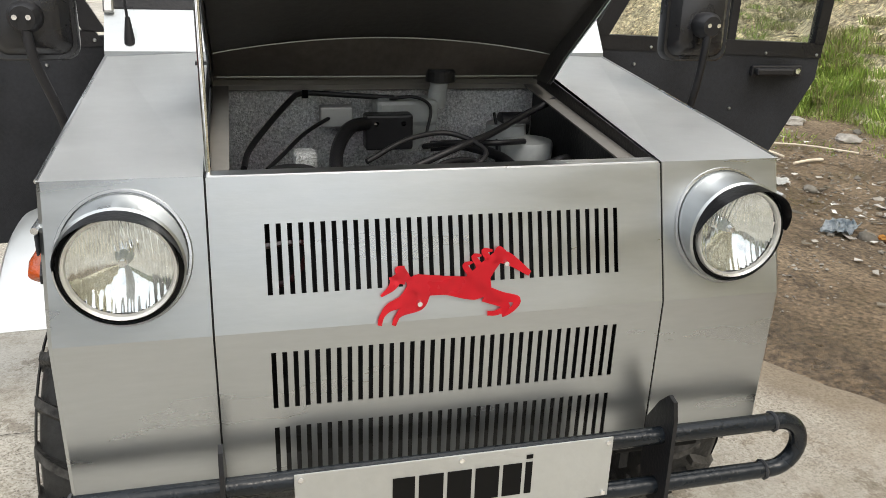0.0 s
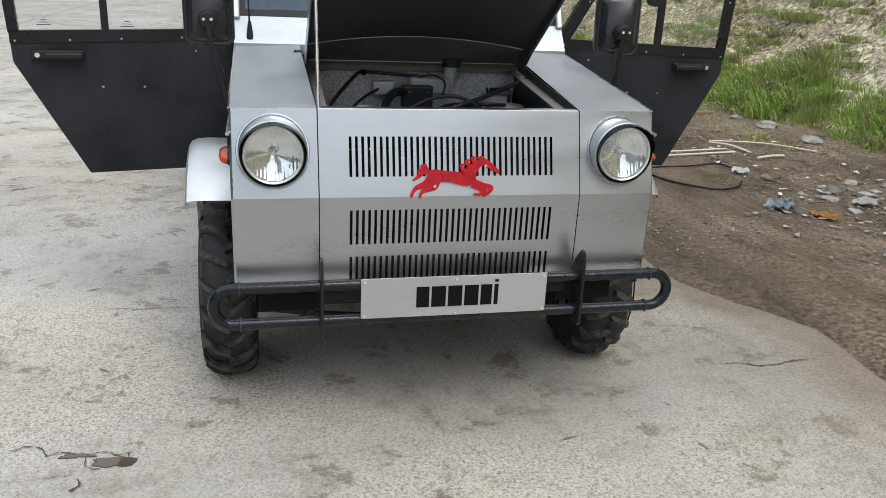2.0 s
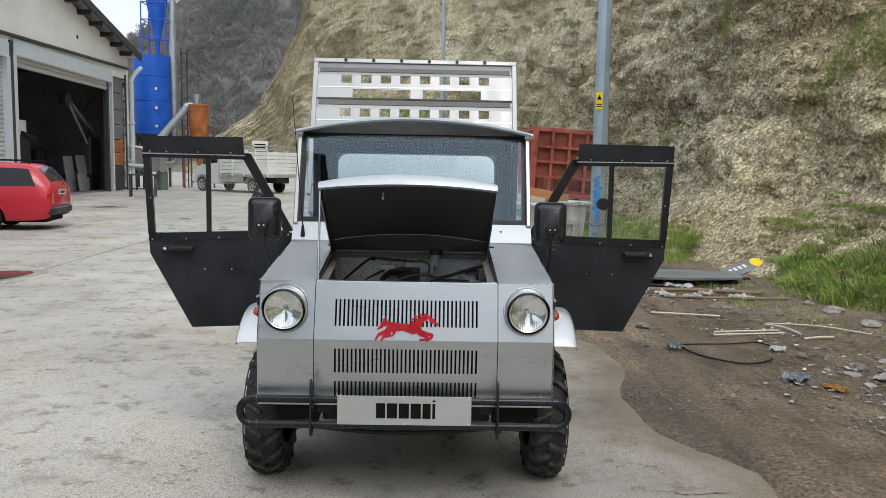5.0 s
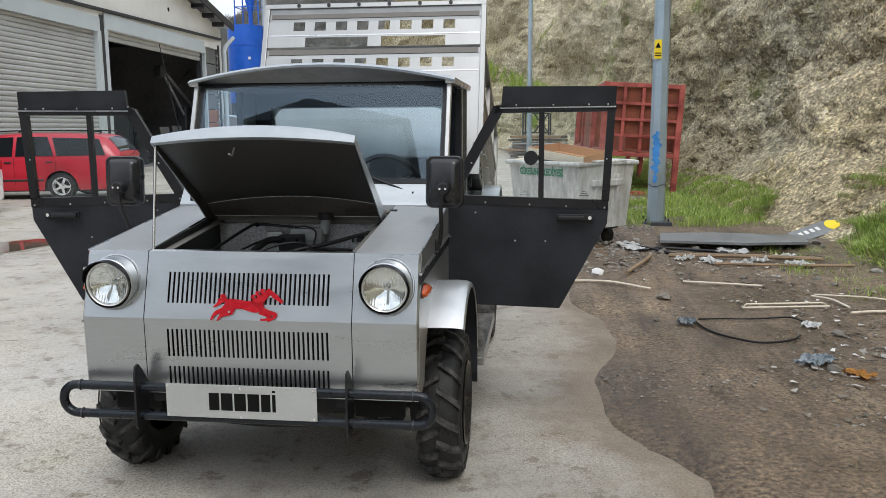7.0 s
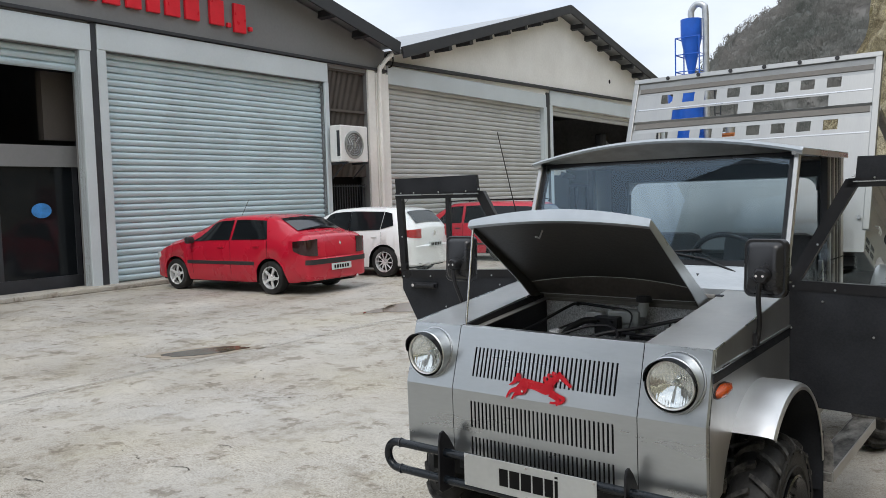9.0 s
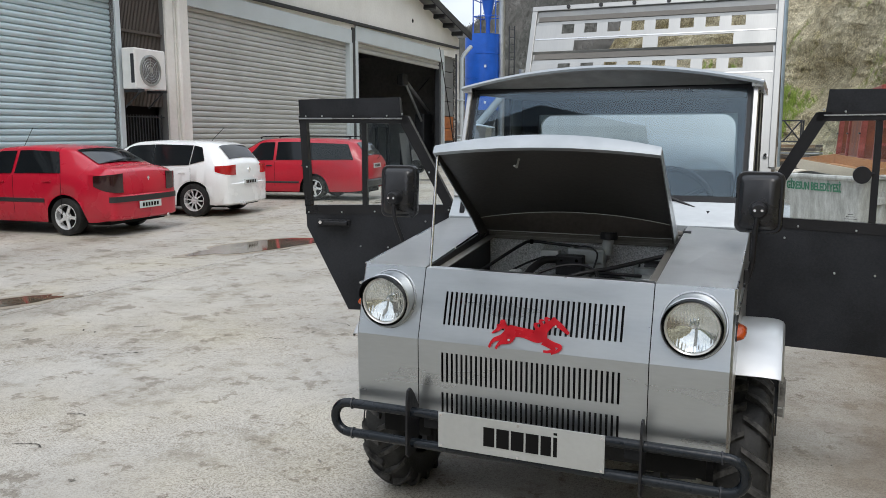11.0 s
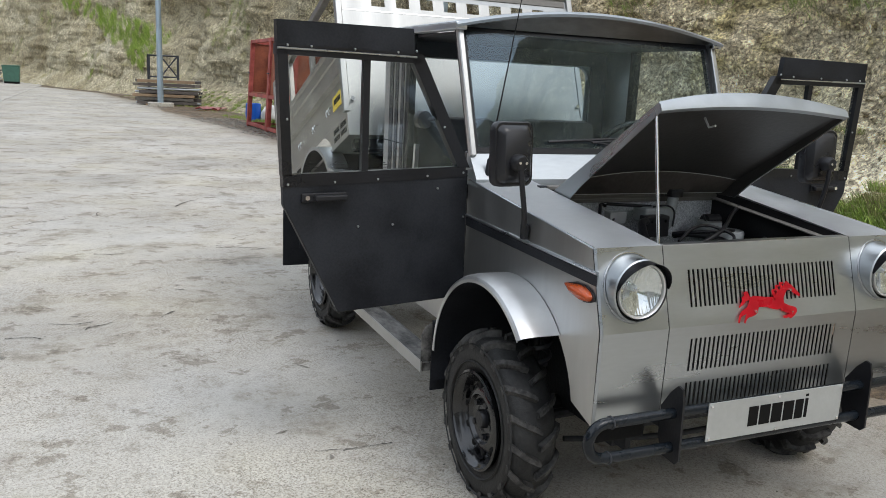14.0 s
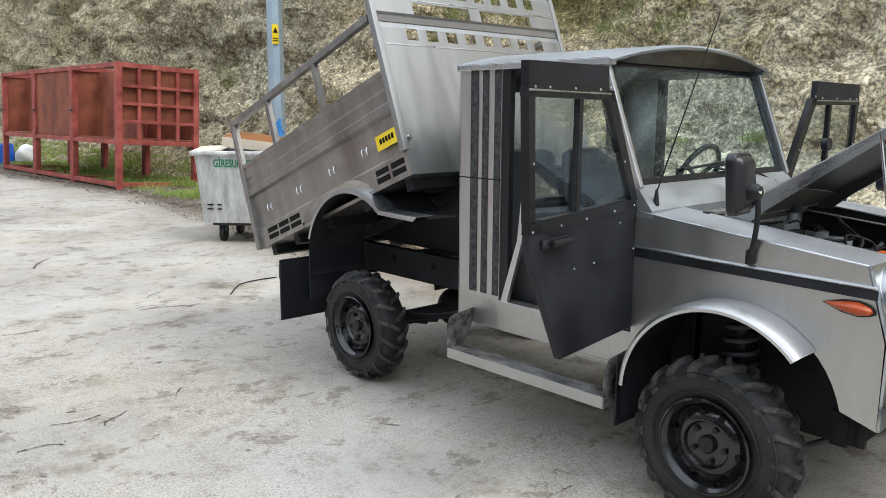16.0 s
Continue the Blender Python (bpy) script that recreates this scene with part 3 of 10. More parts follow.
def lathe(bm, prof, m=None, seg=32, a0=0.0, a1=math.tau):
    """Turns a profile (r, h) about z."""
    full = abs(a1 - a0 - math.tau) < 1e-6
    k = seg if full else seg + 1
    rings = [[bm.verts.new((r * math.cos(a0 + (a1 - a0) * i / seg), r * math.sin(a0 + (a1 - a0) * i / seg), h)) for i in range(k)] for r, h in prof]
    for a, b in zip(rings, rings[1:]):
        for i in range(seg):
            j = (i + 1) % k
            try:
                bm.faces.new((a[i], a[j], b[j], b[i]))
            except ValueError:
                pass
    vs = [v for r in rings for v in r]
    if m is not None:
        bmesh.ops.transform(bm, matrix=m, verts=vs)
    bmesh.ops.remove_doubles(bm, verts=vs, dist=1e-5)
    return bm


def grid_mesh(name, pts, nu, nv, mat, smooth=True):
    """A sheet from nu x nv points in rows."""
    faces = [(j * nu + i, j * nu + i + 1, (j + 1) * nu + i + 1, (j + 1) * nu + i) for j in range(nv - 1) for i in range(nu - 1)]
    me = bpy.data.meshes.new(name)
    me.from_pydata([tuple(p) for p in pts], [], faces)
    me.materials.append(mat)
    if smooth:
        me.shade_smooth()
    return new(name, me)


def fbm(x, y, z, octaves=5, lac=2.0, gain=0.5):
    s, a, f = 0.0, 1.0, 1.0
    for _ in range(octaves):
        s += a * noise.noise((x * f, y * f, z * f))
        a *= gain
        f *= lac
    return s


def smooth01(a, b, x):
    t = max(0.0, min(1.0, (x - a) / (b - a)))
    return t * t * (3 - 2 * t)


def interp(table, x):
    for (a, *p), (b, *q) in zip(table, table[1:]):
        if x <= b:
            t = max(0.0, (x - a) / (b - a))
            return [u + (w - u) * t for u, w in zip(p, q)]
    return list(table[-1][1:])


# ---- ground ----
def yard_edge(y):
    """Where the concrete gives way to earth, as x along y."""
    x = interp([(-60, 2.6), (-8, 2.2), (-1.5, 1.95), (0.2, 1.76), (0.66, 1.79), (1.0, 1.58), (1.3, 1.43), (2.0, 1.40), (2.9, 1.62), (3.6, 1.52), (4.1, 1.36), (6, 1.25), (9, 1.7), (14, 2.3), (20.6, 1.8), (28.5, 0.75), (36, 0.3), (50, -1.5), (62, -6), (75, -12), (90, -24)], y)[0]
    return x + 0.06 * noise.noise((y * 1.3, 3.1, 0)) + 0.016 * noise.noise((y * 4.1, 9, 0))


def build_ground():
    xs = sorted(set([-420, -200, -90, -40, -20] + [round(-10 + 0.8 * i, 2) for i in range(13)] + [round(0.9 + 0.16 * i, 3) for i in range(40)] + [8, 9, 12, 20, 60, 200, 420]))
    ys = sorted(set([-420, -200, -80, -30, -14] + [round(-6 + 0.2 * i, 2) for i in range(92)] + [13 + 1.2 * i for i in range(30)] + [56, 70, 95, 140, 260, 420]))
    pts = []
    for y in ys:
        for x in xs:
            e = x - yard_edge(y)
            z = -0.03
            if -6 < y < 48 and e > -0.2 and x < 12:
                z = -0.03 + 0.05 * smooth01(-0.1, 0.3, e) + (0.03 * fbm(x * 1.1, y * 1.1, 5) + 0.012 * noise.noise((x * 5, y * 5, 1))) * smooth01(0.1, 0.8, e)
                z += 0.1 * smooth01(2.2, 4.5, e)
            pts.append((x, y, z))
    g = grid_mesh("ground", pts, len(xs), len(ys), MUD)
    tagged(g, "dark wet brown earth with gravel and tyre marks", "ground", "", "structure")


def build_yard():
    """Concrete paving in two pours, with a joint between them."""
    for x0, lab in ((-5.31, "pale gritty concrete paving, stained and worn"), (-60.0, "pale concrete paving before the workshop")):
        ys = [-60, -30, -15] + [-8 + 0.12 * i for i in range(200)] + [16.4 + i for i in range(60)] + [80, 90]
        bm = bmesh.new()
        mud = bm.verts.layers.float.new("mud")
        rows = []
        for y in ys:
            xe = yard_edge(y) if x0 > -10 else -5.345
            xa = x0 + (0.0 if x0 < -10 else 0.012 * noise.noise((y * 2, 0, 4)))
            z = 0.0
            cols = [(xa, -0.06, 0.0), (xa, z, 0.0)]
            if x0 > -10:
                cols += [(max(xe - d, xa + 0.02 - 0.001 * d), z, v) for d, v in ((1.3, 0.0), (0.7, 0.26), (0.3, 0.5), (0.08, 0.8))]
                cols += [(xe + 0.02, -0.005, 1.0), (xe + 0.3, -0.035, 1.2)]
            else:
                cols += [(xe - 0.03, z, 0.0), (xe, -0.005, 0.0), (xe + 0.005, -0.035, 0.0)]
            row = []
            for cx, cz, v in cols:
                q = bm.verts.new((cx, y, cz))
                q[mud] = v
                row.append(q)
            rows.append(row)
        for a, b in zip(rows, rows[1:]):
            for k in range(len(a) - 1):
                bm.faces.new((a[k], a[k + 1], b[k + 1], b[k]))
        setting("pavement", bm, CONCRETE, lab, "concrete paving")


def flat_patch(name, cx, cy, rx, ry, ang, mat, label, category, z=0.004, seed=0, n=56, rough=0.3):
    """A thin uneven patch lying on the ground: a puddle or a stain."""
    bm = bmesh.new()
    c, s = math.cos(ang), math.sin(ang)
    vs = []
    for k in range(n):
        a = k * math.tau / n
        r = 1 + rough * noise.noise((math.cos(a) * 1.6 + seed, math.sin(a) * 1.6, seed * 0.7)) + 0.3 * rough * noise.noise((math.cos(a) * 6, math.sin(a) * 6, seed))
        x, y = rx * r * math.cos(a), ry * r * math.sin(a)
        vs.append(bm.verts.new((cx + c * x - s * y, cy + s * x + c * y, z)))
    bm.faces.new(vs)
    r = bmesh.ops.extrude_face_region(bm, geom=bm.faces[:])
    bmesh.ops.translate(bm, verts=[v for v in r["geom"] if isinstance(v, bmesh.types.BMVert)], vec=(0, 0, -0.003))
    ob = part(name, bm, mat)
    return tagged(ob, label, category, "", "structure")


WATER = material("shallow_muddy_water", (0.10, 0.075, 0.05), 0.05, 0, 0.3, 1.5, 14, 0.02, 12, rvar=0.03)
WORN = material("scuffed_dirt", (0.22, 0.20, 0.17), 0.9, 0, 0.3, 6, 60, 0.4, 40)
CRACK = material("crack_dirt", (0.075, 0.066, 0.055), 0.9, 0, 0.3, 6, 60, 0.4, 40)
WET = material("damp_concrete", (0.20, 0.185, 0.16), 0.35, 0, 0.25, 2.0, 50, 0.15, 60, rvar=0.15)
MUD_FILM = material("dried_mud_film", (0.30, 0.26, 0.205), 0.7, 0, 0.25, 5, 60, 0.15, 60, rvar=0.2)

build_ground()
build_yard()
flat_patch("damp_patch", -5.84, 6.55, 0.52, 1.12, -0.3, MUD_FILM, "muddy brown rim round the puddle", "damp patch", seed=1, rough=0.45)
flat_patch("puddle", -5.84, 6.55, 0.43, 1.0, -0.3, WATER, "shallow reflecting puddle on the concrete joint", "puddle", z=0.008, seed=1)
flat_patch("damp_patch", -5.72, 2.6, 0.25, 0.6, -0.45, MUD_FILM, "muddy brown rim round the small puddle", "damp patch", seed=4, rough=0.5)
flat_patch("puddle", -5.72, 2.6, 0.17, 0.46, -0.45, WATER, "small muddy brown puddle on the concrete", "puddle", z=0.008, seed=4)
flat_patch("oil_stain", -10.0, 22.0, 0.5, 0.55, 0.4, WET, "brown dried stain on the concrete", "stain", z=0.003, seed=21, rough=0.6)
flat_patch("oil_stain", -6.5, 17.6, 0.35, 0.14, 0.2, WET, "thin brown stain on the concrete", "stain", z=0.003, seed=22, rough=0.6)
flat_patch("puddle", -1.055, 0.003, 0.058, 0.032, -0.12, WATER, "small water-filled hollow in the broken concrete", "puddle", seed=9, n=90, rough=0.6)
flat_patch("puddle", -1.165, 0.048, 0.05, 0.009, -0.1, WATER, "thin wet crevice in the broken concrete", "puddle", seed=5, n=60, rough=0.7)


def crack(pts, w=0.006):
    """A dark crack line in the concrete."""
    bm = bmesh.new()
    line = bend([(x, y, 0.004) for x, y in pts], 16 if len(pts) < 20 else 30)
    L, R = [], []
    for i, p in enumerate(line):
        t = (line[min(i + 1, len(line) - 1)] - line[max(i - 1, 0)]).normalized()
        nrm = Vector((-t.y, t.x, 0))
        j = 0.012 * noise.noise((p.x * 12, p.y * 12, 2)) + 0.006 * noise.noise((p.x * 60, p.y * 60, 5))
        ww = w * (0.1 + 1.1 * abs(noise.noise((p.x * 38, p.y * 38, 7)))) + 0.0006
        L.append(bm.verts.new(p + nrm * (j + ww)))
        R.append(bm.verts.new(p + nrm * (j - ww)))
    for i in range(len(line) - 1):
        bm.faces.new((L[i], R[i], R[i + 1], L[i + 1]))
    setting("crack", bm, CRACK, "dark crack in the concrete paving", "crack")


crack([(-1.26, 1.18), (-1.1, 1.16), (-0.92, 1.16)], 0.004)
crack([(-1.25, 0.055), (-1.21, 0.075), (-1.17, 0.06), (-1.12, 0.058), (-1.08, 0.062), (-1.04, 0.04), (-1.005, 0.045), (-1.0, 0.02)], 0.005)
crack([(-1.36, 0.10), (-1.31, 0.12), (-1.27, 0.10), (-1.25, 0.06)], 0.003)
crack([(-1.125, 0.035), (-1.12, -0.005), (-1.1, -0.03), (-1.075, -0.034)], 0.005)
crack([(-1.13, -0.075), (-1.12, -0.1), (-1.14, -0.135)], 0.012)
crack([(1.235, 0.352), (1.32, 0.335), (1.38, 0.31), (1.5, 0.325), (1.62, 0.342)], 0.006)
JOINT = [(-5.41 + 0.012 * math.sin(k * 1.7), -6 + 1.5 * k) for k in range(48)]
bm = bmesh.new()
strip = [[bm.verts.new((x + dx + 0.006 * math.sin(k * 2.9 + dx * 40), y, 0.0025)) for dx in (-0.03, 0.03)] for k, (x, y) in enumerate(JOINT)]
for a, b in zip(strip, strip[1:]):
    bm.faces.new((a[0], a[1], b[1], b[0]))
setting("joint_filler", bm, material("pale_joint_mortar", (0.50, 0.475, 0.425), 0.9, 0, 0.3, 2.5, 60, 0.4, 90), "pale mortar filling of the concrete joint", "paving joint")
crack([(x + 0.004, y) for x, y in JOINT], 0.010)
crack([(-2.35, 3.3), (-2.2, 3.26), (-2.1, 3.28)], 0.01)
crack([(-2.7, 5.66), (-2.55, 5.68), (-2.45, 5.64)], 0.01)


def scuff(x, y, l):
    """A short ragged break in the surface."""
    r = random.Random(int(x * 97 + y * 31))
    a = r.gauss(0.25, 0.5)
    c, s = math.cos(a) * l, math.sin(a) * l
    crack([(x - c, y - s), (x - 0.3 * c + r.uniform(-0.15, 0.15) * l, y - 0.3 * s + r.uniform(-0.3, 0.3) * l), (x + 0.4 * c, y + 0.4 * s + r.uniform(-0.3, 0.3) * l), (x + c, y + s)], 0.006 + 0.045 * l)


for mark in ((-3.46, 1.66, 0.12), (-2.62, 0.2, 0.09), (-3.9, 2.36, 0.08), (-4.18, 2.07, 0.1), (-4.45, 1.66, 0.06), (-3.57, 2.3, 0.08), (-2.72, 2.44, 0.1), (-3.06, 0.17, 0.06), (-2.75, 0.62, 0.06), (-5.16, 0.36, 0.07), (-3.18, -0.42, 0.08), (-2.46, 3.04, 0.1), (-2.07, 3.18, 0.1), (-1.08, 7.87, 0.28), (-1.02, 10.73, 0.3), (-2.06, 7.21, 0.15), (-2.62, 6.79, 0.12), (-2.42, 11.1, 0.25), (-0.78, 5.76, 0.14), (-1.05, 6.99, 0.12), (-1.97, 5.21, 0.12), (-1.66, 3.33, 0.08), (-3.32, 6.62, 0.15), (-2.43, 6.92, 0.15), (-0.9, 5.25, 0.2), (-0.98, 5.36, 0.12), (-0.72, 5.18, 0.1)):
    scuff(*mark)
wire_line = [(-0.3, 5.34, 0.006), (-0.09, 5.57, 0.02), (0.15, 5.68, 0.012), (0.36, 5.7, 0.006)]
tagged(part("wire", tube(bmesh.new(), bend(wire_line, 8), 0.006, 6), BLACK_PLASTIC, None, "", 60), "bent dark wire lying on the concrete", "wire")


def build_worn_marks():
    """Small dirty chips and scuffs scattered over the concrete."""
    rng = random.Random(31)
    verts, faces = [], []
    for _ in range(320):
        x, y = rng.uniform(-9, 1.1), rng.uniform(-2.5, 24)
        if x > yard_edge(y) - 0.4 or abs(x) < 1.0 and 0 < y < 4:
            continue
        l, w, a = rng.uniform(0.008, 0.035) * (1 + 1.5 * (rng.random() < 0.12)), rng.uniform(0.004, 0.013), rng.gauss(0.0, 0.8)
        b = len(verts)
        n = 18
        for k in range(n):
            t = k * math.tau / n
            r = 1 + 1.1 * noise.noise((math.cos(t) * 2.6 + x * 5, math.sin(t) * 2.6 + y * 5, 1))
            u, v = l * r * math.cos(t), w * r * math.sin(t)
            verts.append((x + u * math.cos(a) - v * math.sin(a), y + u * math.sin(a) + v * math.cos(a), 0.0035))
        faces.append(tuple(range(b, b + n)))
    me = bpy.data.meshes.new("worn_marks")
    me.from_pydata(verts, [], faces)
    me.materials.append(WORN)
    tagged(new("worn_marks", me), "dark chips and scuff marks in the concrete", "worn mark", "", "stuff")


build_worn_marks()


# ---- cliff, grass, hill ----
CLIFF_BASE = [(10, -60), (8.6, -30), (7.6, -10), (6.9, -3), (6.6, 2), (6.4, 6), (6.1, 10), (5.7, 14), (5.3, 18), (5.1, 23), (4.4, 30), (3.3, 38), (1.6, 48), (-2, 60), (-7, 74), (-14, 88), (-22, 100), (-34, 110)]


def build_cliff():
    line = bend([(x, y, 0) for x, y in CLIFF_BASE], 30)
    dense = []
    for p in line:
        if not dense or (p - dense[-1]).length > (0.2 if -2 < p.y < 28 else 0.8):
            dense.append(p)
    nv = 150
    pts = []
    for j in range(nv):
        f = j / (nv - 1)
        for i, p in enumerate(dense):
            t = (dense[min(i + 1, len(dense) - 1)] - dense[max(i - 1, 0)]).normalized()
            out = Vector((t.y, -t.x, 0))
            top = interp([(-60, 17), (-30, 19), (-15, 18), (-9, 14.5), (20, 15), (34, 19), (48, 26), (60, 30), (74, 30), (93, 27), (97, 14), (101, 9), (106, 5), (112, 3)], p.y)[0]
            h = top * f ** 1.6
            foot = 1.2 + 0.5 * noise.noise((p.x * 0.3, p.y * 0.3, 8))
            # a grassy foot slope, then the steep face leaning back
            if h < foot:
                run = -1.7 * (1 - h / foot)
            else:
                run = interp([(-15, 0.28), (-8, 0.42), (60, 0.42), (85, 0.16), (100, 0.1)], p.y)[0] * (h - foot)
            ledge = 0.9 * smooth01(0.1, 0.5, noise.noise((p.y * 0.09, h * 0.22, 3)))
            d = 0.9 * fbm(p.x * 0.16, p.y * 0.16, h * 0.16, 3) + 0.5 * fbm(p.x * 0.7, p.y * 0.7, h * 0.8, 4) + 0.16 * fbm(p.x * 2.9, p.y * 2.9, h * 2.9, 3)
            slant = p.y * 0.75 + h * 0.6
            d += 0.30 * (abs(noise.noise((slant * 0.9, h * 0.5 - p.y * 0.25, 6))) - 0.25) + 0.2 * (abs(noise.noise((slant * 2.1, h * 1.3, 2))) - 0.25)
            d += 0.10 * fbm(p.y * 3.4, h * 3.4, 4, 2)
            d *= 0.25 + 0.75 * smooth01(0.3, 2.0, h)
            q = p + out * (run + d + ledge * smooth01(2, 5, h))
            pts.append((q.x, q.y, h - 0.15 + 0.1 * noise.noise((p.x * 2, p.y * 2, h * 2))))
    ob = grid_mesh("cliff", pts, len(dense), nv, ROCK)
    tagged(ob, "steep weathered conglomerate rock face with ledges and moss", "cliff", "", "structure")
    return ob, pts, len(dense), nv


CLIFF, CLIFF_PTS, CLIFF_NU, CLIFF_NV = build_cliff()


def leaf_material(name, c1, c2, c3):
    m = bpy.data.materials.new(name)
    m.use_nodes = True
    n, l = m.node_tree.nodes, m.node_tree.links
    b = n["Principled BSDF"]
    ge = n.new("ShaderNodeNewGeometry")
    r = n.new("ShaderNodeValToRGB")
    r.color_ramp.elements.new(0.5)
    for e, (p, c) in zip(r.color_ramp.elements, ((0.0, c1), (0.55, c2), (1.0, c3))):
        e.position, e.color = p, (*c, 1)
    l.new(ge.outputs["Random Per Island"], r.inputs["Fac"])
    l.new(r.outputs["Color"], b.inputs["Base Color"])
    b.inputs["Roughness"].default_value = 0.6
    b.inputs["Subsurface Weight"].default_value = 0.0
    return m


GRASS = leaf_material("spring_grass", (0.15, 0.24, 0.035), (0.29, 0.41, 0.07), (0.46, 0.56, 0.15))
DRY_GRASS = leaf_material("dry_grass", (0.15, 0.15, 0.05), (0.25, 0.235, 0.10), (0.42, 0.37, 0.20))
HERB = leaf_material("low_weeds", (0.16, 0.24, 0.05), (0.27, 0.36, 0.08), (0.40, 0.48, 0.14))


def blades(name, spots, mat, label, rng):
    """Grass blades at spots (x, y, z, height, lean vector)."""
    verts, faces = [], []
    for x, y, z, h, lx, ly in spots:
        a = rng.uniform(0, math.tau)
        w = h * rng.uniform(0.01, 0.024) + 0.0018
        ux, uy = math.cos(a) * w, math.sin(a) * w
        b = len(verts)
        verts += [(x - ux, y - uy, z), (x + ux, y + uy, z), (x + ux * 0.8 + lx * 0.45 * h, y + uy * 0.8 + ly * 0.45 * h, z + h * 0.6), (x - ux * 0.8 + lx * 0.45 * h, y - uy * 0.8 + ly * 0.45 * h, z + h * 0.6), (x + lx * h, y + ly * h, z + h * (0.95 - 0.3 * (abs(lx) + abs(ly))))]
        faces += [(b, b + 1, b + 2, b + 3), (b + 3, b + 2, b + 4)]
    me = bpy.data.meshes.new(name)
    me.from_pydata(verts, [], faces)
    me.materials.append(mat)
    return tagged(new(name, me), label, name.replace("_", " "), "", "stuff")


def cliff_spot(i, j):
    return CLIFF_PTS[j * CLIFF_NU + i]


def build_grass():
    rng = random.Random(5)
    green, dry, herbs = [], [], []
    # foot slope along the cliff
    foot = [(k, CLIFF_PTS[k]) for k in range(CLIFF_NU) if -8 < CLIFF_PTS[k][1] < 46]
    for _ in range(9500):
        k, p = rng.choice(foot)
        y = p[1]
        dens = interp([(-8, 0.7), (2, 0.9), (6, 1.0), (8.5, 1.0), (10, 0.8), (14, 0.4), (24, 0.35), (46, 0.25)], y)[0]
        if rng.random() > dens * (0.55 + 1.2 * noise.noise((p[0] * 0.5, y * 0.5, 11))) + 0.15:
            continue
        j = rng.choice([0, 0, 3, 5, 8, 10, 12, 14, 15, 16, 17, 18, 20])
        c = cliff_spot(k, j)
        cx, cy, cz = c[0] - (rng.uniform(0, 0.9) if j == 0 else 0), c[1], (c[2] if j else 0.0)
        big = rng.random() < 0.5
        if 7.6 < y < 10.2 and cx < 5.6:
            continue
        store = herbs if rng.random() < 0.3 else (dry if rng.random() < 0.25 else green)
        for _ in range(rng.randint(26, 48)):
            a, r = rng.uniform(0, math.tau), rng.uniform(0, 0.16)
            h = rng.uniform(0.045, 0.13) * (1.2 if big and 3 < y < 6.6 else 1.0)
            store.append((cx + r * math.cos(a), cy + r * math.sin(a), cz - 0.02, h, math.cos(a) * rng.uniform(0.1, 0.6), math.sin(a) * rng.uniform(0.1, 0.6)))
    # tufts of soft arching grass on the bank beside the truck, thinning up the slope
    bank = [(k, p) for k, p in foot if 1.0 < p[1] < 10.5]
    for _ in range(6200):
        k, p = rng.choice(bank)
        j = rng.choice([0, 2, 4, 6, 8, 10, 12, 14, 16, 17, 18, 19, 20, 21, 22, 24, 26, 28, 31, 34])
        c = cliff_spot(k, j)
        lush = noise.noise((c[0] * 0.9, c[1] * 0.9, 17)) + 0.35 * noise.noise((c[0] * 3, c[1] * 3, c[2] * 2))
        if lush < (-0.24 if j < 20 else -0.1 if 5 < c[1] < 9 and c[2] < 2.0 else 0.3) or 7.0 < c[1] < 10.2 and c[0] < 5.2:
            continue
        tall = interp([(-0.2, 0.08), (0.1, 0.15), (0.5, 0.22)], lush)[0] * interp([(1.5, 0.7), (4, 0.95), (5.5, 1.1), (7.5, 1.0), (10.5, 0.6)], c[1])[0] * (0.8 if j > 20 else 1.0)
        yellow = 0.22 + 0.5 * max(0.0, noise.noise((c[0] * 1.4, c[1] * 1.4, 31))) + (0.25 if j > 19 else 0.0)
        cx, cy = c[0] + rng.uniform(-0.15, 0.15), c[1] + rng.uniform(-0.15, 0.15)
        store = dry if rng.random() < yellow else (herbs if rng.random() < 0.4 else green)
        for _ in range(30):
            a, r = rng.uniform(0, math.tau), rng.uniform(0, 0.11)
            h = tall * rng.uniform(0.45, 1.25)
            b, fl = a + rng.gauss(0, 0.5), rng.uniform(0.25, 1.15)
            store.append((cx + r * math.cos(a), cy + r * math.sin(a), c[2] - 0.03, h, math.cos(b) * fl, math.sin(b) * fl))
    # mats of short growth on the face, thicker in patches
    for _ in range(27000):
        k, j = rng.randrange(CLIFF_NU), rng.randrange(15, CLIFF_NV - 36)
        p = cliff_spot(k, j)
        if not -6 < p[1] < 78 or p[2] > 15:
            continue
        lush = noise.noise((p[0] * 0.3, p[1] * 0.3, p[2] * 0.45 + 4))
        if lush < interp([(0, 0.55), (5, 0.52), (7, 0.46), (8.5, 0.26), (10.5, 0.32), (15, 0.36), (20, 0.34), (40, 0.3)], p[1])[0] - (0.25 if p[2] < 2.0 and p[1] < 9 else 0.1 if p[2] < 4.5 and 7.5 < p[1] < 10 else 0) + 0.14 * rng.random():
            continue
        far = 1.0 if p[1] < 30 else 1.5
        store = dry if rng.random() < (0.35 if p[1] < 10 else 0.6) else (herbs if rng.random() < 0.5 else green)
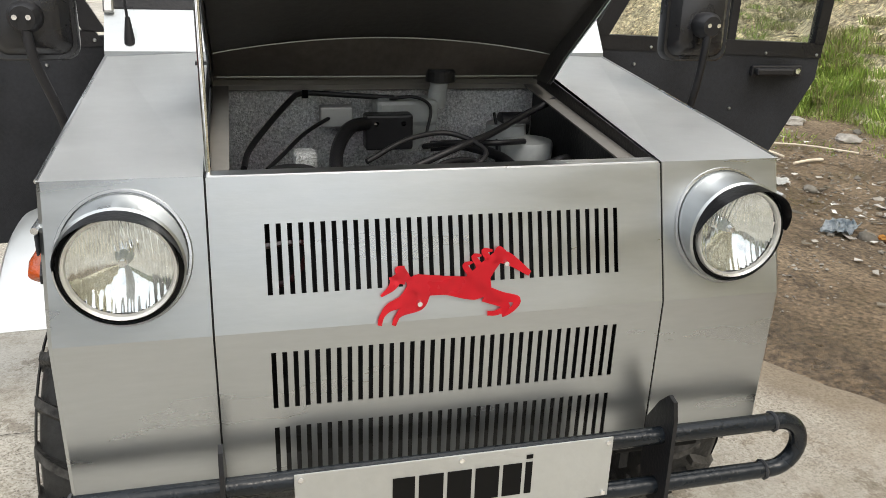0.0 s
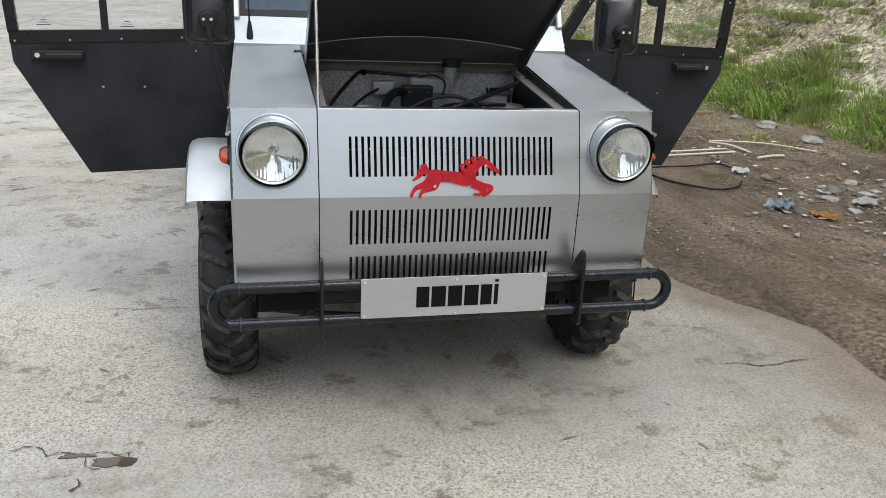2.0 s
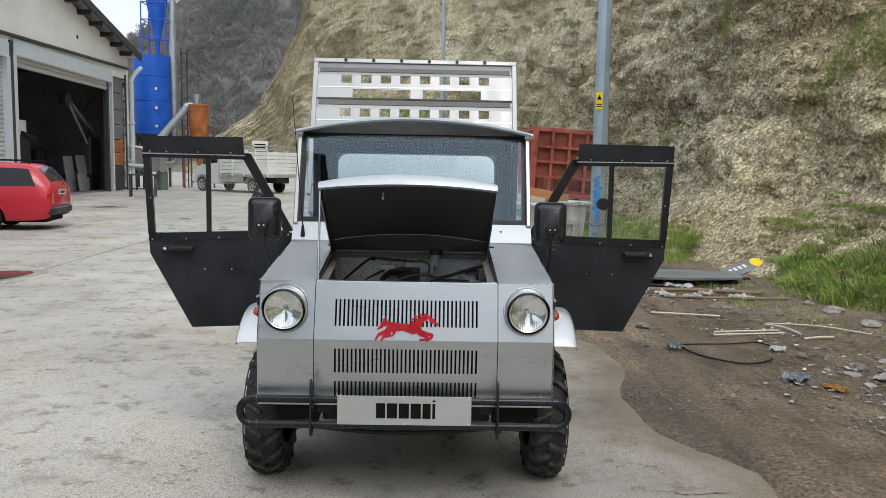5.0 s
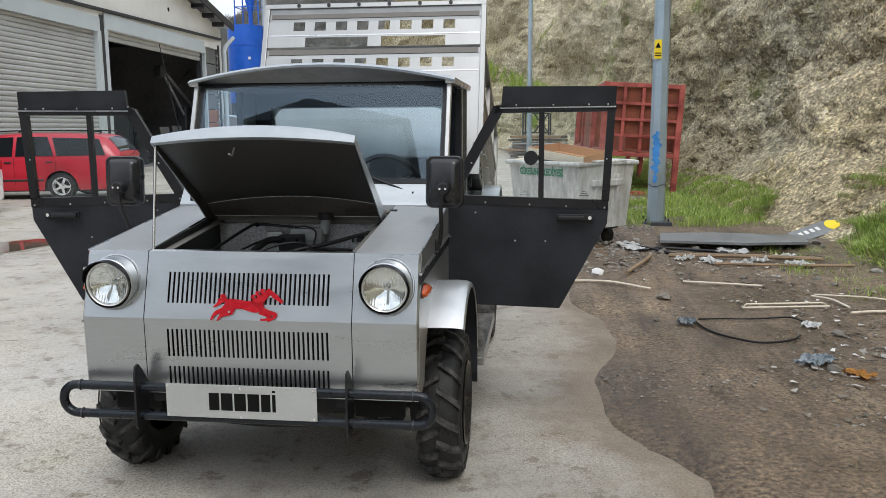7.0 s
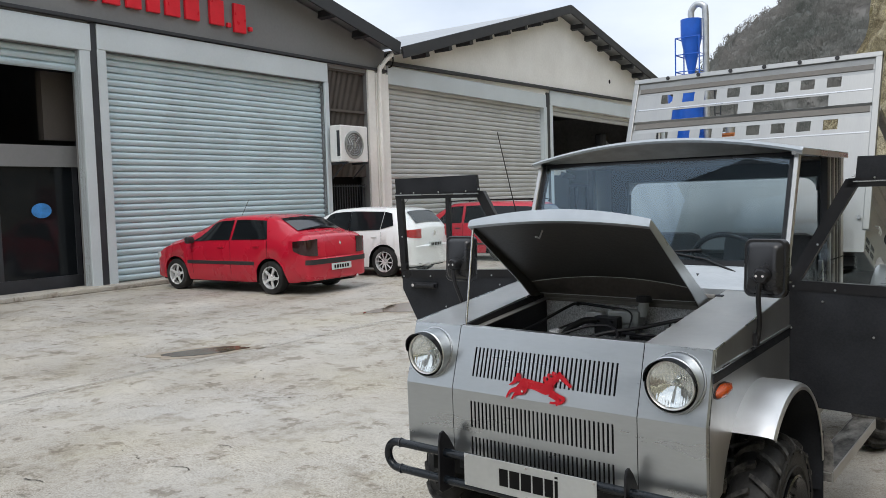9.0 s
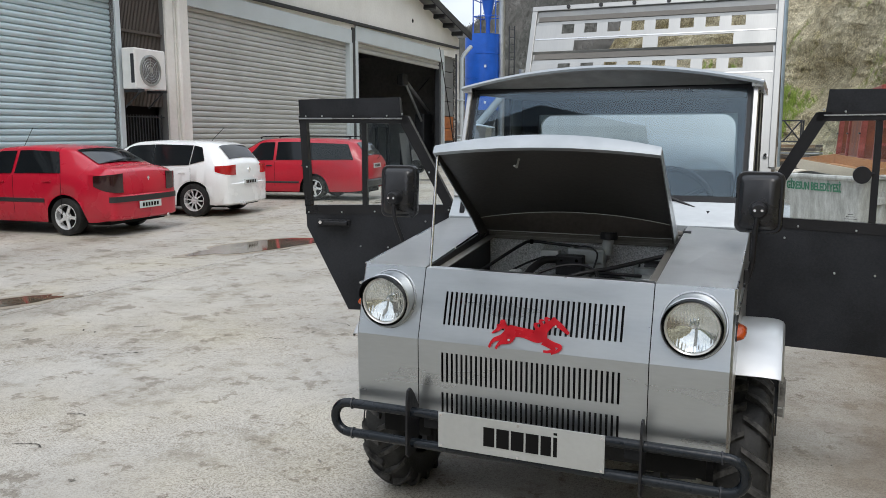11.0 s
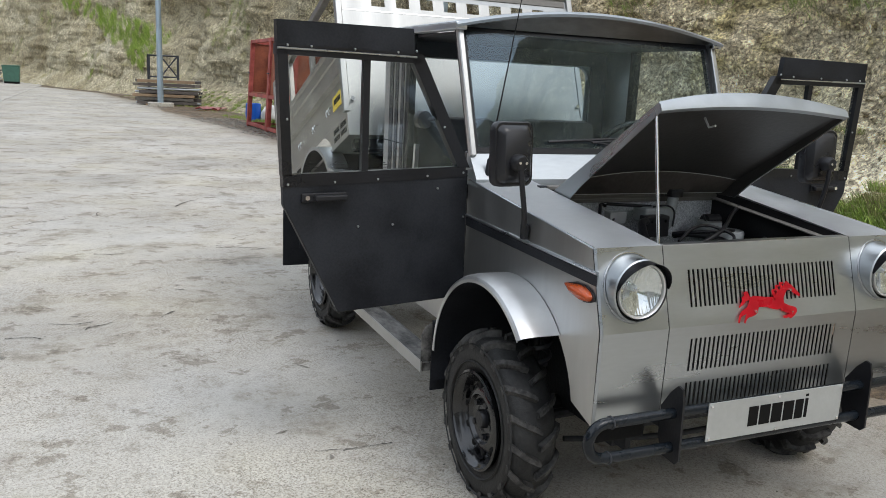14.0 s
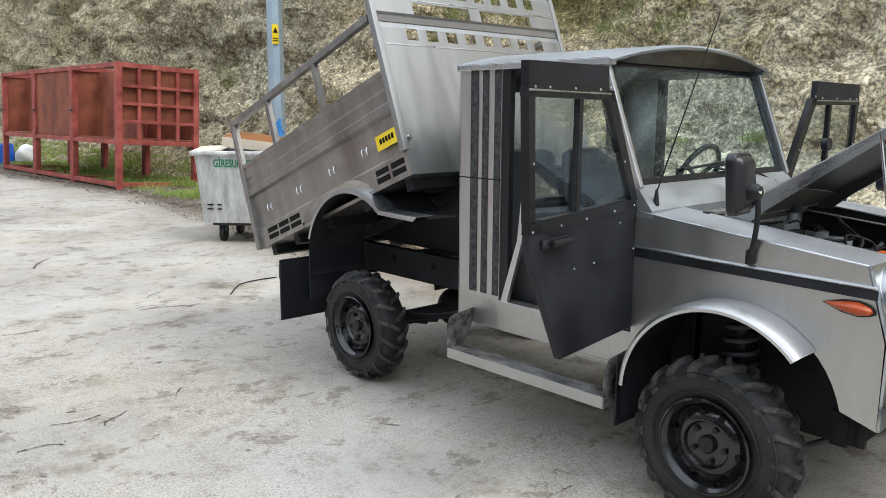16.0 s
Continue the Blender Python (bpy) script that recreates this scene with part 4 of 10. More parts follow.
        for _ in range(rng.randint(18, 32)):
            a, r = rng.uniform(0, math.tau), rng.uniform(0, 0.3) * far
            h = rng.uniform(0.05, 0.13) * far * (1.6 if rng.random() < 0.1 else 1.0)
            store.append((p[0] - 0.06 + r * math.cos(a) * 0.25, p[1] + r * math.sin(a), p[2] + r * math.cos(a) * 0.7, h, -rng.uniform(0.4, 1.3), rng.uniform(-1.0, 1.0)))
    # the green ledge that climbs along the far face
    ledge = [p for p in CLIFF_PTS if 50 < p[1] < 74 and abs(p[2] - interp([(50, 2.2), (52, 3.0), (57.4, 3.9), (61, 4.6), (66, 5.7), (71.7, 6.9), (74, 7.5)], p[1])[0]) < interp([(50, 1.0), (54, 0.9), (60, 0.6), (74, 0.4)], p[1])[0]]
    for p in ledge:
        for _ in range(46):
            x, y, z = p[0] + rng.uniform(-0.15, 0.05), p[1] + rng.uniform(-0.45, 0.45), p[2] + rng.uniform(-0.25, 0.25)
            green.append((x, y, z, rng.uniform(0.2, 0.5), -rng.uniform(0.2, 0.9), -rng.uniform(0.0, 0.6)))
    # weeds under the cages and round the bin
    for _ in range(1500):
        x, y = rng.uniform(2.5, 5.2), rng.uniform(9.5, 24)
        if noise.noise((x * 0.8, y * 0.8, 7)) < -0.25 or x < yard_edge(y) + 0.35:
            continue
        store = herbs if rng.random() < 0.5 else green
        for _ in range(rng.randint(18, 34)):
            a, r = rng.uniform(0, math.tau), rng.uniform(0, 0.2)
            store.append((x + r * math.cos(a), y + r * math.sin(a), 0.0, rng.uniform(0.06, 0.2), math.cos(a) * rng.uniform(0.1, 0.7), math.sin(a) * rng.uniform(0.1, 0.7)))
    blades("grass", green, GRASS, "fresh green grass along the foot of the rock face", rng)
    blades("dry_grass", dry, DRY_GRASS, "yellowed dry grass hanging from the rock face", rng)
    blades("weeds", herbs, HERB, "low green weeds at the edge of the yard", rng)


build_grass()


def build_bedded_stones():
    """Loose cobbles and knobs that stand out of the weathered face."""
    rng = random.Random(23)
    unit = bmesh.new()
    bmesh.ops.create_icosphere(unit, subdivisions=1, radius=1.0)
    base = [v.co.copy() for v in unit.verts]
    tris = [[v.index for v in f.verts] for f in unit.faces]
    unit.free()
    verts, faces = [], []
    for _ in range(30000):
        p = cliff_spot(rng.randrange(CLIFF_NU), rng.randrange(18, CLIFF_NV - 36))
        if not 1 < p[1] < 34 or p[2] > 12 or noise.noise((p[0] * 0.35, p[1] * 0.35, p[2] * 0.4 + 30)) < 0.32 * rng.random() - 0.1:
            continue
        r = 0.022 + 0.045 * rng.random() ** 2.5 * (2.0 if rng.random() < 0.03 else 1)
        c = Vector((p[0] + rng.uniform(-0.02, 0.05), p[1] + rng.uniform(-0.2, 0.2), p[2] + rng.uniform(-0.08, 0.08)))
        turn = Euler([rng.uniform(0, 6.28) for _ in range(3)]).to_matrix()
        size = Vector((rng.uniform(0.7, 1.5), rng.uniform(0.7, 1.2), rng.uniform(0.5, 0.9))) * r
        k = len(verts)
        for v in base:
            w = turn @ (v * size * (0.85 + 0.3 * rng.random()))
            verts.append(tuple(c + w))
        faces += [[k + a for a in f] for f in tris]
    me = bpy.data.meshes.new("bedded_stones")
    me.from_pydata(verts, [], faces)
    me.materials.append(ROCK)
    tagged(new("bedded_stones", me), "grey and brown stones standing out of the rock face", "stones", "", "stuff")


build_bedded_stones()


def build_hill():
    """The wooded hillside across the valley."""
    nu, nv = 150, 60
    pts = []
    for j in range(nv):
        for i in range(nu):
            az = radians(-48 + 52 * i / (nu - 1))
            f = j / (nv - 1)
            dist = 190 + 190 * f
            el = interp([(-48, 2.0), (-30, 4.0), (-24, 6.2), (-20, 8.2), (-17, 10.9), (-14.4, 12.6), (-10, 15.0), (-4, 17), (4, 16)], math.degrees(az))[0]
            h = math.tan(radians(el)) * 380 * f ** 0.9
            x, y = math.sin(az) * dist, math.cos(az) * dist
            h += (3.0 * fbm(x * 0.02, y * 0.02, 1, 4) + 2.2 * fbm(x * 0.13, y * 0.13, h * 0.1, 3)) * smooth01(0, 0.2, f)
            pts.append((x, y, h - 1.0))
    m = material("bare_woodland", (0.085, 0.097, 0.082), 0.95, 0, 0.3, 0.035, 0.3, 0.3, 0.4, col2=(0.15, 0.142, 0.13))
    ob = grid_mesh("far_hillside", pts, nu, nv, m)
    tagged(ob, "far hillside of bare grey-brown and dark green woods", "hillside", "", "structure")
    # tree crowns over the slope, each a soft haze of twigs
    rng = random.Random(17)
    tm = material("mixed_woods", (0.125, 0.142, 0.12), 0.95, 0, 0.4, 0.035, 0.3, 0, 1, col2=(0.215, 0.203, 0.185))
    up = tm.node_tree.nodes.new("ShaderNodeCombineXYZ")
    up.inputs["Y"].default_value, up.inputs["Z"].default_value = -0.55, 0.83
    tm.node_tree.links.new(up.outputs["Vector"], tm.node_tree.nodes["Principled BSDF"].inputs["Normal"])
    verts, faces = [], []
    for _ in range(8000):
        p = pts[rng.randrange(2, nv) * nu + rng.randrange(nu)]
        r = rng.uniform(1.2, 2.6)
        x, y = p[0] + rng.uniform(-2, 2), p[1] + rng.uniform(-3, 3)
        for _ in range(80):
            d = Vector((rng.gauss(0, 1), rng.gauss(0, 1), rng.gauss(0.3, 1))).normalized() * r * rng.uniform(0.5, 1.05)
            b = len(verts)
            for k in (-1, 1):
                verts.append((x + d.x + 0.13 * k, y + d.y + rng.gauss(0, 0.15), p[2] + 0.3 * r + d.z * 1.2 + rng.gauss(0, 0.1)))
            verts.append((x + d.x + rng.gauss(0, 0.2), y + d.y + rng.gauss(0, 0.2), p[2] + 0.3 * r + d.z * 1.2 + rng.uniform(0.3, 0.9)))
            faces.append((b, b + 1, b + 2))
    me = bpy.data.meshes.new("far_woods")
    me.from_pydata(verts, [], faces)
    me.materials.append(tm)
    tagged(new("far_woods", me), "dense bare and evergreen trees on the far hillside", "woods", "", "stuff")


build_hill()


def build_valley_behind():
    """Low wooded slopes that close the valley behind the yard."""
    nu, nv = 90, 10
    pts = []
    for j in range(nv):
        for i in range(nu):
            az = radians(60 + 252 * i / (nu - 1))
            f = j / (nv - 1)
            d = 150 + 120 * f
            x, y = math.sin(az) * d, math.cos(az) * d
            h = (38 + 14 * noise.noise((x * 0.01, y * 0.01, 2))) * f + 2 * fbm(x * 0.08, y * 0.08, 3, 3)
            pts.append((x, y, h - 2))
    m = material("green_woodland", (0.06, 0.075, 0.04), 0.95, 0, 0.3, 0.06, 0.3, 0.15, 0.3, col2=(0.12, 0.13, 0.08))
    tagged(grid_mesh("valley_side", pts, nu, nv, m), "low wooded slopes closing the valley", "hillside", "", "structure")


build_valley_behind()


# ---- workshop buildings ----
def build_far_hall():
    """A tall hall with a dark hipped roof across the yard, mirrored in the windscreen."""
    h = thing("far_hall", pose(-7.6, -26.5, 0, 0, 0, 0), "tall pale hall with a dark hipped roof across the yard", "hall", "", "structure")
    part("wall", one_box(-4.3, 2.6, -4.0, 4.0, -0.1, 22.3), HALL_PAINT, h)
    bm = bmesh.new()
    low = [bm.verts.new(p) for p in ((-4.7, -4.4, 22.3), (3.0, -4.4, 22.3), (3.0, 4.4, 22.3), (-4.7, 4.4, 22.3))]
    top = [bm.verts.new(p) for p in ((-2.6, 2.6, 25.3), (0.6, 2.6, 24.4), (0.6, -2.0, 24.4), (-2.6, -2.0, 25.3))]
    bm.faces.new(low)
    bm.faces.new(top)
    bm.faces.new((low[3], low[2], top[1], top[0]))
    bm.faces.new((low[0], low[3], top[0], top[3]))
    bm.faces.new((low[1], low[0], top[3], top[2]))
    bm.faces.new((low[2], low[1], top[2], top[1]))
    part("roof", bm, ROOF_DARK, h, "dark hipped roof")


HALL_PAINT = material("dull_hall_paint", (0.36, 0.36, 0.35), 0.8, 0, 0.12, 0.7, 12, 0.1, 30)
# one dark grey for the inner walls and floor of the white workshop
HALL_INSIDE = material("sooty_hall_wall", (0.17, 0.17, 0.17), 0.85, 0, 0.3, 0.5, 8, 0.2, 20, col2=(0.24, 0.24, 0.237))
BAY_GREY = material("grey_ribbed_sheet", (0.20, 0.205, 0.205), 0.5, 0.2, 0.2, 0.8, 20)
WALL = pose(-13.05, 5.4, 0, 0, 0, 2.97)
# in this frame x points out to the yard, y along the fronts, z up


def shutter_mesh(y0, y1, z0, z1, pitch=0.13, x=-0.14):
    """A roller shutter of rounded interlocking slats."""
    bm = bmesh.new()
    n = max(1, int(round((z1 - z0) / pitch)))
    rows = []
    for k in range(n):
        za = z0 + (z1 - z0) * k / n
        p = (z1 - z0) / n
        for dz, dx in ((0.0, -0.03), (0.06, -0.03), (0.12, 0.006), (0.3, 0.022), (0.6, 0.026), (0.82, 0.018), (0.95, -0.004), (0.99, -0.03)):
            rows.append((x + dx, za + dz * p))
    vs = [[bm.verts.new((a, y0, b)), bm.verts.new((a, y1, b))] for a, b in rows]
    for a, b in zip(vs, vs[1:]):
        bm.faces.new((a[0], a[1], b[1], b[0]))
    return bm


def gable(name, y0, y1, za, zb, yp, zp, mat, holes, label, parent, thick=0.25):
    """A gabled front wall with openings (y0, y1, z0, z1) cut through it."""
    ys = sorted({y0, y1, yp, *[h[0] for h in holes], *[h[1] for h in holes]})
    zs = sorted({0.0, *[h[2] for h in holes], *[h[3] for h in holes]})

    def roof(y):
        return za + (zp - za) * (y - y0) / (yp - y0) if y < yp else zp + (zb - zp) * (y - yp) / (y1 - yp)

    bm = bmesh.new()
    cache = {}

    def v(y, z):
        k = (round(y, 4), round(z, 4))
        if k not in cache:
            cache[k] = bm.verts.new((0, y, z))
        return cache[k]

    for a, b in zip(ys, ys[1:]):
        for c, d in zip(zs, zs[1:]):
            if any(h[0] - 1e-6 <= a and b <= h[1] + 1e-6 and h[2] - 1e-6 <= c and d <= h[3] + 1e-6 for h in holes):
                continue
            bm.faces.new((v(a, c), v(b, c), v(b, d), v(a, d)))
        bm.faces.new((v(a, zs[-1]), v(b, zs[-1]), v(b, roof(b)), v(a, roof(a))))
    r = bmesh.ops.extrude_face_region(bm, geom=bm.faces[:])
    bmesh.ops.translate(bm, verts=[q for q in r["geom"] if isinstance(q, bmesh.types.BMVert)], vec=(-thick, 0, 0))
    return part(name, bm, mat, parent, label)


def build_workshop_grey():
    b = thing("workshop_building", WALL, "dark grey steel workshop with big roller shutters", "workshop", "workshops", "structure")
    W0, W1 = -14.0, 8.9
    gable("wall", W0, W1, 5.7, 5.7, -2.5, 8.4, GREY_PAINT, [(-9.0, -0.18, 0.0, 4.55), (0.34, 6.4, 0.0, 4.6), (6.6, 8.08, 0.05, 5.0)], "dark grey gabled front wall", b)
    # cladding band, posts
    part("lintel", one_box(0.003, 0.06, -9.0, 0.05, 4.55, 5.05, 0.01), LINTEL, b, "pale steel band over the doorway")
    part("lintel", one_box(0.003, 0.06, 0.18, 6.52, 4.6, 5.08, 0.01), LINTEL, b, "pale steel band over the shutter")
    part("gutter", one_box(0.003, 0.10, W0, W1, 5.1, 5.17, 0.01), ROOF_DARK, b)
    part("door_post", one_box(-0.2, 0.05, -0.18, 0.03, 0, 4.55, 0.01), LINTEL, b, "pale steel door post")
    part("door_post", one_box(-0.02, 0.045, 0.033, 0.17, 0, 5.08, 0.01), DARK_STEEL, b, "dark steel door post")
    part("door_post", one_box(-0.2, 0.05, 0.173, 0.36, 0, 4.6, 0.01), LINTEL, b, "pale steel shutter guide")
    part("door_post", one_box(-0.2, 0.05, 6.4, 6.55, 0, 4.6, 0.01), LINTEL, b, "pale steel shutter guide")
    part("roller_shutter", shutter_mesh(0.36, 6.4, 0.1, 4.6), SHUTTER, b, "closed pale grey roller shutter", smooth=40)
    part("roller_shutter", shutter_mesh(-9.0, -0.18, 4.15, 4.55), SHUTTER, b, "roller shutter rolled up under the lintel", smooth=40)
    part("threshold", one_box(-0.3, 0.35, -9.0, 6.6, 0.0, 0.09, 0.02), CONCRETE, b, "low concrete threshold")
    # side bay with louvre, gate
    bm = bmesh.new()
    for k in range(31):
        box(bm, -0.2, -0.1, 6.6 + k * 0.048, 6.63 + k * 0.048, 2.2, 5.0)
    part("louvre", bm, LOUVRE, b, "brown vertical louvre over the side door")
    for z in (2.9, 3.9, 4.95):
        part("rail", one_box(-0.1, -0.04, 6.6, 8.08, z, z + 0.06), LOUVRE, b)
    bm = bmesh.new()
    for k in range(14):
        rod(bm, (-0.1, 6.68 + k * 0.1, 0.1), (-0.1, 6.68 + k * 0.1, 2.0), 0.012, seg=6)
    for z in (0.15, 1.0, 1.95):
        rod(bm, (-0.1, 6.6, z), (-0.1, 8.08, z), 0.015, seg=6)
    part("grille", bm, DARK_STEEL, b, "dark steel bar gate")
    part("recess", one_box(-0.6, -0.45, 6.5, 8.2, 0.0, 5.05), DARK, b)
    part("door_post", one_box(-0.02, 0.06, 8.1, 8.4, 0, 5.1, 0.015), WHITE_PAINT, b, "white painted pillar")
    # roof with overhang and rafters
    for y0, z0, y1, z1 in ((W0 - 0.5, 5.6, -2.5, 8.5), (-2.5, 8.5, W1 + 0.05, 5.75)):
        a = Vector((0, y1 - y0, z1 - z0))
        L = a.length
        bm = one_box(-28, 0.5, 0, L, 0, 0.1)
        part("roof", bm, ROOF_SHEET, b, "low pitched sheet roof").matrix_basis = axes((0, y0, z0), (1, 0, 0), a)
        bm = one_box(0.5, 0.56, 0, L, -0.2, 0.14, 0.01)
        part("barge_board", bm, ROOF_DARK, b, "dark barge board").matrix_basis = axes((0, y0, z0), (1, 0, 0), a)
        for k in range(1, 9):
            s = L * k / 9
            part("rafter_end", one_box(0.0, 0.49, s - 0.07, s + 0.07, -0.2, -0.01), ROOF_DARK, b).matrix_basis = axes((0, y0, z0), (1, 0, 0), a)
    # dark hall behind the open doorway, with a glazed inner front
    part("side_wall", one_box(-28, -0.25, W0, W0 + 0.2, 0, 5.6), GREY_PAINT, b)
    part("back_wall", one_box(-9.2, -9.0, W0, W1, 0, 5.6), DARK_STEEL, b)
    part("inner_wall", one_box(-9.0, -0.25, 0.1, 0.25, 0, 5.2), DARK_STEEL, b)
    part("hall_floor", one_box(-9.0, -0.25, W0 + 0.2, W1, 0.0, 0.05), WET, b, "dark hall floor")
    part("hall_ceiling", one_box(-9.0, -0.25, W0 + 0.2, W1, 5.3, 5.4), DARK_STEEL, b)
    part("inner_beam", one_box(-0.62, -0.46, -9.0, 0.1, 2.38, 2.78), GREY_PAINT, b, "grey beam over the inner glazing")
    part("inner_glazing", one_box(-0.55, -0.52, -9.0, 0.1, 0.3, 2.38), CAR_GLASS, b, "dark glass partition")
    for y in (-8.9, -6.0, -3.0, -1.6, -0.1):
        part("glazing_bar", one_box(-0.58, -0.5, y - 0.05, y + 0.05, 0.05, 2.38), DARK_STEEL, b)
    part("plinth", one_box(-0.6, -0.47, -9.0, 0.1, 0.05, 0.3), DARK_STEEL, b)
    part("timber_panel", one_box(-0.9, -0.7, -0.55, 0.08, 2.9, 4.2), LOUVRE, b, "brown timber panel")
    bm = bmesh.new()
    slab(bm, [(0.19 * math.cos(k * math.tau / 28), 0.14 * math.sin(k * math.tau / 28)) for k in range(28)], 0.01, axes((-0.515, -0.79, 1.56), (0, 1, 0), (0, 0, 1)))
    part("round_sticker", bm, BLUE_SPRAY, b, "blue oval sticker on the dark glass")
    # raised sign: plain red blocks
    y = -0.22
    for w, h in ((0.44, 0.55), (0.36, 0.55), (0.34, 0.55), (0.3, 0.55), (0.36, 0.55), (0.36, 0.55)):
        part("sign_block", one_box(0.01, 0.09, y, y + w, 5.5, 5.5 + h, 0.015), RED_EMBLEM, b, "raised red sign block")
        y += w + 0.13
    y += 0.15
    for w, h, z in ((0.38, 0.55, 5.5), (0.1, 0.1, 5.5), (0.34, 0.64, 5.42), (0.1, 0.1, 5.5)):
        part("sign_block", one_box(0.01, 0.09, y, y + w, z, z + h, 0.015), RED_EMBLEM, b, "raised red sign block")
        y += w + 0.09
    # down pipe
    bm = tube(bmesh.new(), bend([(0.45, 8.75, 5.55), (0.3, 8.7, 5.45), (0.18, 8.55, 5.2), (0.14, 8.5, 4.9), (0.14, 8.5, 2.0), (0.14, 8.5, 0.1)], 6), 0.06, 12)
    part("drain_pipe", bm, WHITE_PAINT, b, "white drain pipe", smooth=50)
    bm = tube(bmesh.new(), [(0.1 + 0.14 * math.cos(a), 9.0 + 0.0 * a, 5.45 + 0.2 * math.sin(a)) for a in [k * math.tau / 18 for k in range(18)]], 0.02, 6, True)
    part("cable_coil", bm, DARK, b, "coiled dark cable")
    return b


def build_workshop_white():
    b = thing("workshop_building", WALL, "white gabled workshop with worn grey roller shutters", "workshop", "workshops", "structure")
    W0, W1 = 8.9, 30.75
    gable("wall", W0, W1, 5.5, 6.3, 19.6, 8.5, WHITE_PAINT, [(8.95, 18.3, 0.0, 4.85), (18.85, 28.34, 0.0, 4.95), (28.5, 30.2, 0.0, 5.3)], "white rendered gabled front wall", b)
    part("lintel", one_box(0.003, 0.07, 8.95, 18.4, 4.8, 5.3, 0.01), LINTEL, b, "pale steel band over the shutter")
    part("lintel", one_box(0.003, 0.07, 18.75, 28.3, 4.95, 5.5, 0.01), LINTEL, b, "pale steel band over the doorway")
    bm = one_box(0.003, 0.14, 0, 21.6, 0, 0.1, 0.01)
    part("gutter", bm, ROOF_DARK, b).matrix_basis = axes((0, 8.9, 5.32), (1, 0, 0), (0, 21.6, 0.44))
    part("door_post", one_box(-0.05, 0.08, 8.42, 8.96, 0, 5.05, 0.015), WHITE_PAINT, b, "white painted pillar")
    part("door_post", one_box(-0.2, 0.06, 18.25, 18.48, 0, 4.85, 0.01), LINTEL, b, "pale shutter guide")
    part("door_post", one_box(-0.1, 0.05, 18.48, 18.72, 0, 5.4, 0.01), DARK_STEEL, b, "dark steel post")
    part("door_post", one_box(-0.2, 0.06, 18.72, 18.95, 0, 4.95, 0.01), LINTEL, b, "pale shutter guide")
    part("door_post", one_box(-0.1, 0.05, 28.34, 28.47, 0, 5.3, 0.01), LINTEL, b, "pale shutter guide")
    # the inner dark post is a strip added to cover the pale reveal
    part("door_post", one_box(-0.32, -0.1, 28.14, 28.46, 0, 4.95, 0.01), DARK_STEEL, b, "dark steel post")
    part("roller_shutter", shutter_mesh(8.96, 18.25, 0.05, 4.85, 0.15), SHUTTER_B, b, "closed worn grey roller shutter", smooth=40)
    part("roller_shutter", shutter_mesh(18.95, 28.15, 4.6, 4.95, 0.15), SHUTTER_B, b, "rusty bottom of a rolled-up shutter", smooth=40)
    # panelled side bay
    for z0, z1, mt in ((0.05, 1.17, DARK_STEEL), (1.2, 1.77, RUST), (1.8, 2.38, RUST), (2.42, 3.1, BAY_GREY), (3.14, 3.78, BAY_GREY), (3.82, 4.55, BAY_GREY), (4.59, 5.28, BAY_GREY)):
        bm = one_box(-0.16, -0.1, 28.52, 30.18, z0, z1, 0.01)
        for k in range(4):
            zz = z0 + (z1 - z0) * (k + 0.6) / 4.4
            box(bm, -0.1, -0.085, 28.56, 30.14, zz, zz + 0.035, 0.004)
        part("bay_panel", bm, mt, b, "rust-orange panel" if mt is RUST else "dark panel" if mt is DARK_STEEL else "grey ribbed panel")
    part("door_post", one_box(-0.12, 0.05, 30.2, 30.34, 0, 5.5, 0.01), DARK_STEEL, b, "dark steel post")
    bm = tube(bmesh.new(), bend([(0.5, 31.2, 5.95), (0.38, 30.9, 5.7), (0.24, 30.55, 5.3), (0.24, 30.5, 4.6), (0.24, 30.5, 0.1)], 6), 0.1, 12)
    part("drain_pipe", bm, LINTEL, b, "pale drain pipe", smooth=50)
    for z in (1.4, 3.2):
        part("pipe_clip", one_box(0.02, 0.36, 30.38, 30.62, z, z + 0.06, 0.01), LINTEL, b)
    for y0, z0, y1, z1 in ((W0 + 0.1, 5.6, 19.6, 8.6), (19.6, 8.6, 31.0, 6.39)):
        a = Vector((0, y1 - y0, z1 - z0))
        L = a.length
        part("roof", one_box(-28, 0.55, 0, L, 0, 0.1), ROOF_SHEET, b, "low pitched sheet roof").matrix_basis = axes((0, y0, z0), (1, 0, 0), a)
        part("barge_board", one_box(0.55, 0.62, 0, L, -0.16, 0.16, 0.01), ROOF_DARK, b, "dark barge board").matrix_basis = axes((0, y0, z0), (1, 0, 0), a)
        for k in range(1, 9):
            s = L * k / 9
            part("rafter_end", one_box(0.0, 0.54, s - 0.09, s + 0.09, -0.3, -0.12), ROOF_DARK, b).matrix_basis = axes((0, y0, z0), (1, 0, 0), a)
    part("vent_hole", rod(bmesh.new(), (-0.02, 24.5, 6.4), (0.008, 24.5, 6.4), 0.09), DARK, b)
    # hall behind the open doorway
    part("side_wall", one_box(-28, -0.25, 30.55, 30.75, 0, 6.2), HALL_INSIDE, b)
    part("back_wall", one_box(-12.2, -12, W0, 30.55, 0, 6), HALL_INSIDE, b)
    part("inner_wall", one_box(-12, -0.25, 18.4, 18.6, 0, 5.4), HALL_INSIDE, b)
    part("hall_floor", one_box(-12, -0.3, 18.6, 30.55, 0.0, 0.02), HALL_INSIDE, b)
    part("hall_ceiling", one_box(-12, -0.25, W0, 30.55, 5.5, 5.6), DARK_STEEL, b)
    return b


build_workshop_grey()
build_workshop_white()
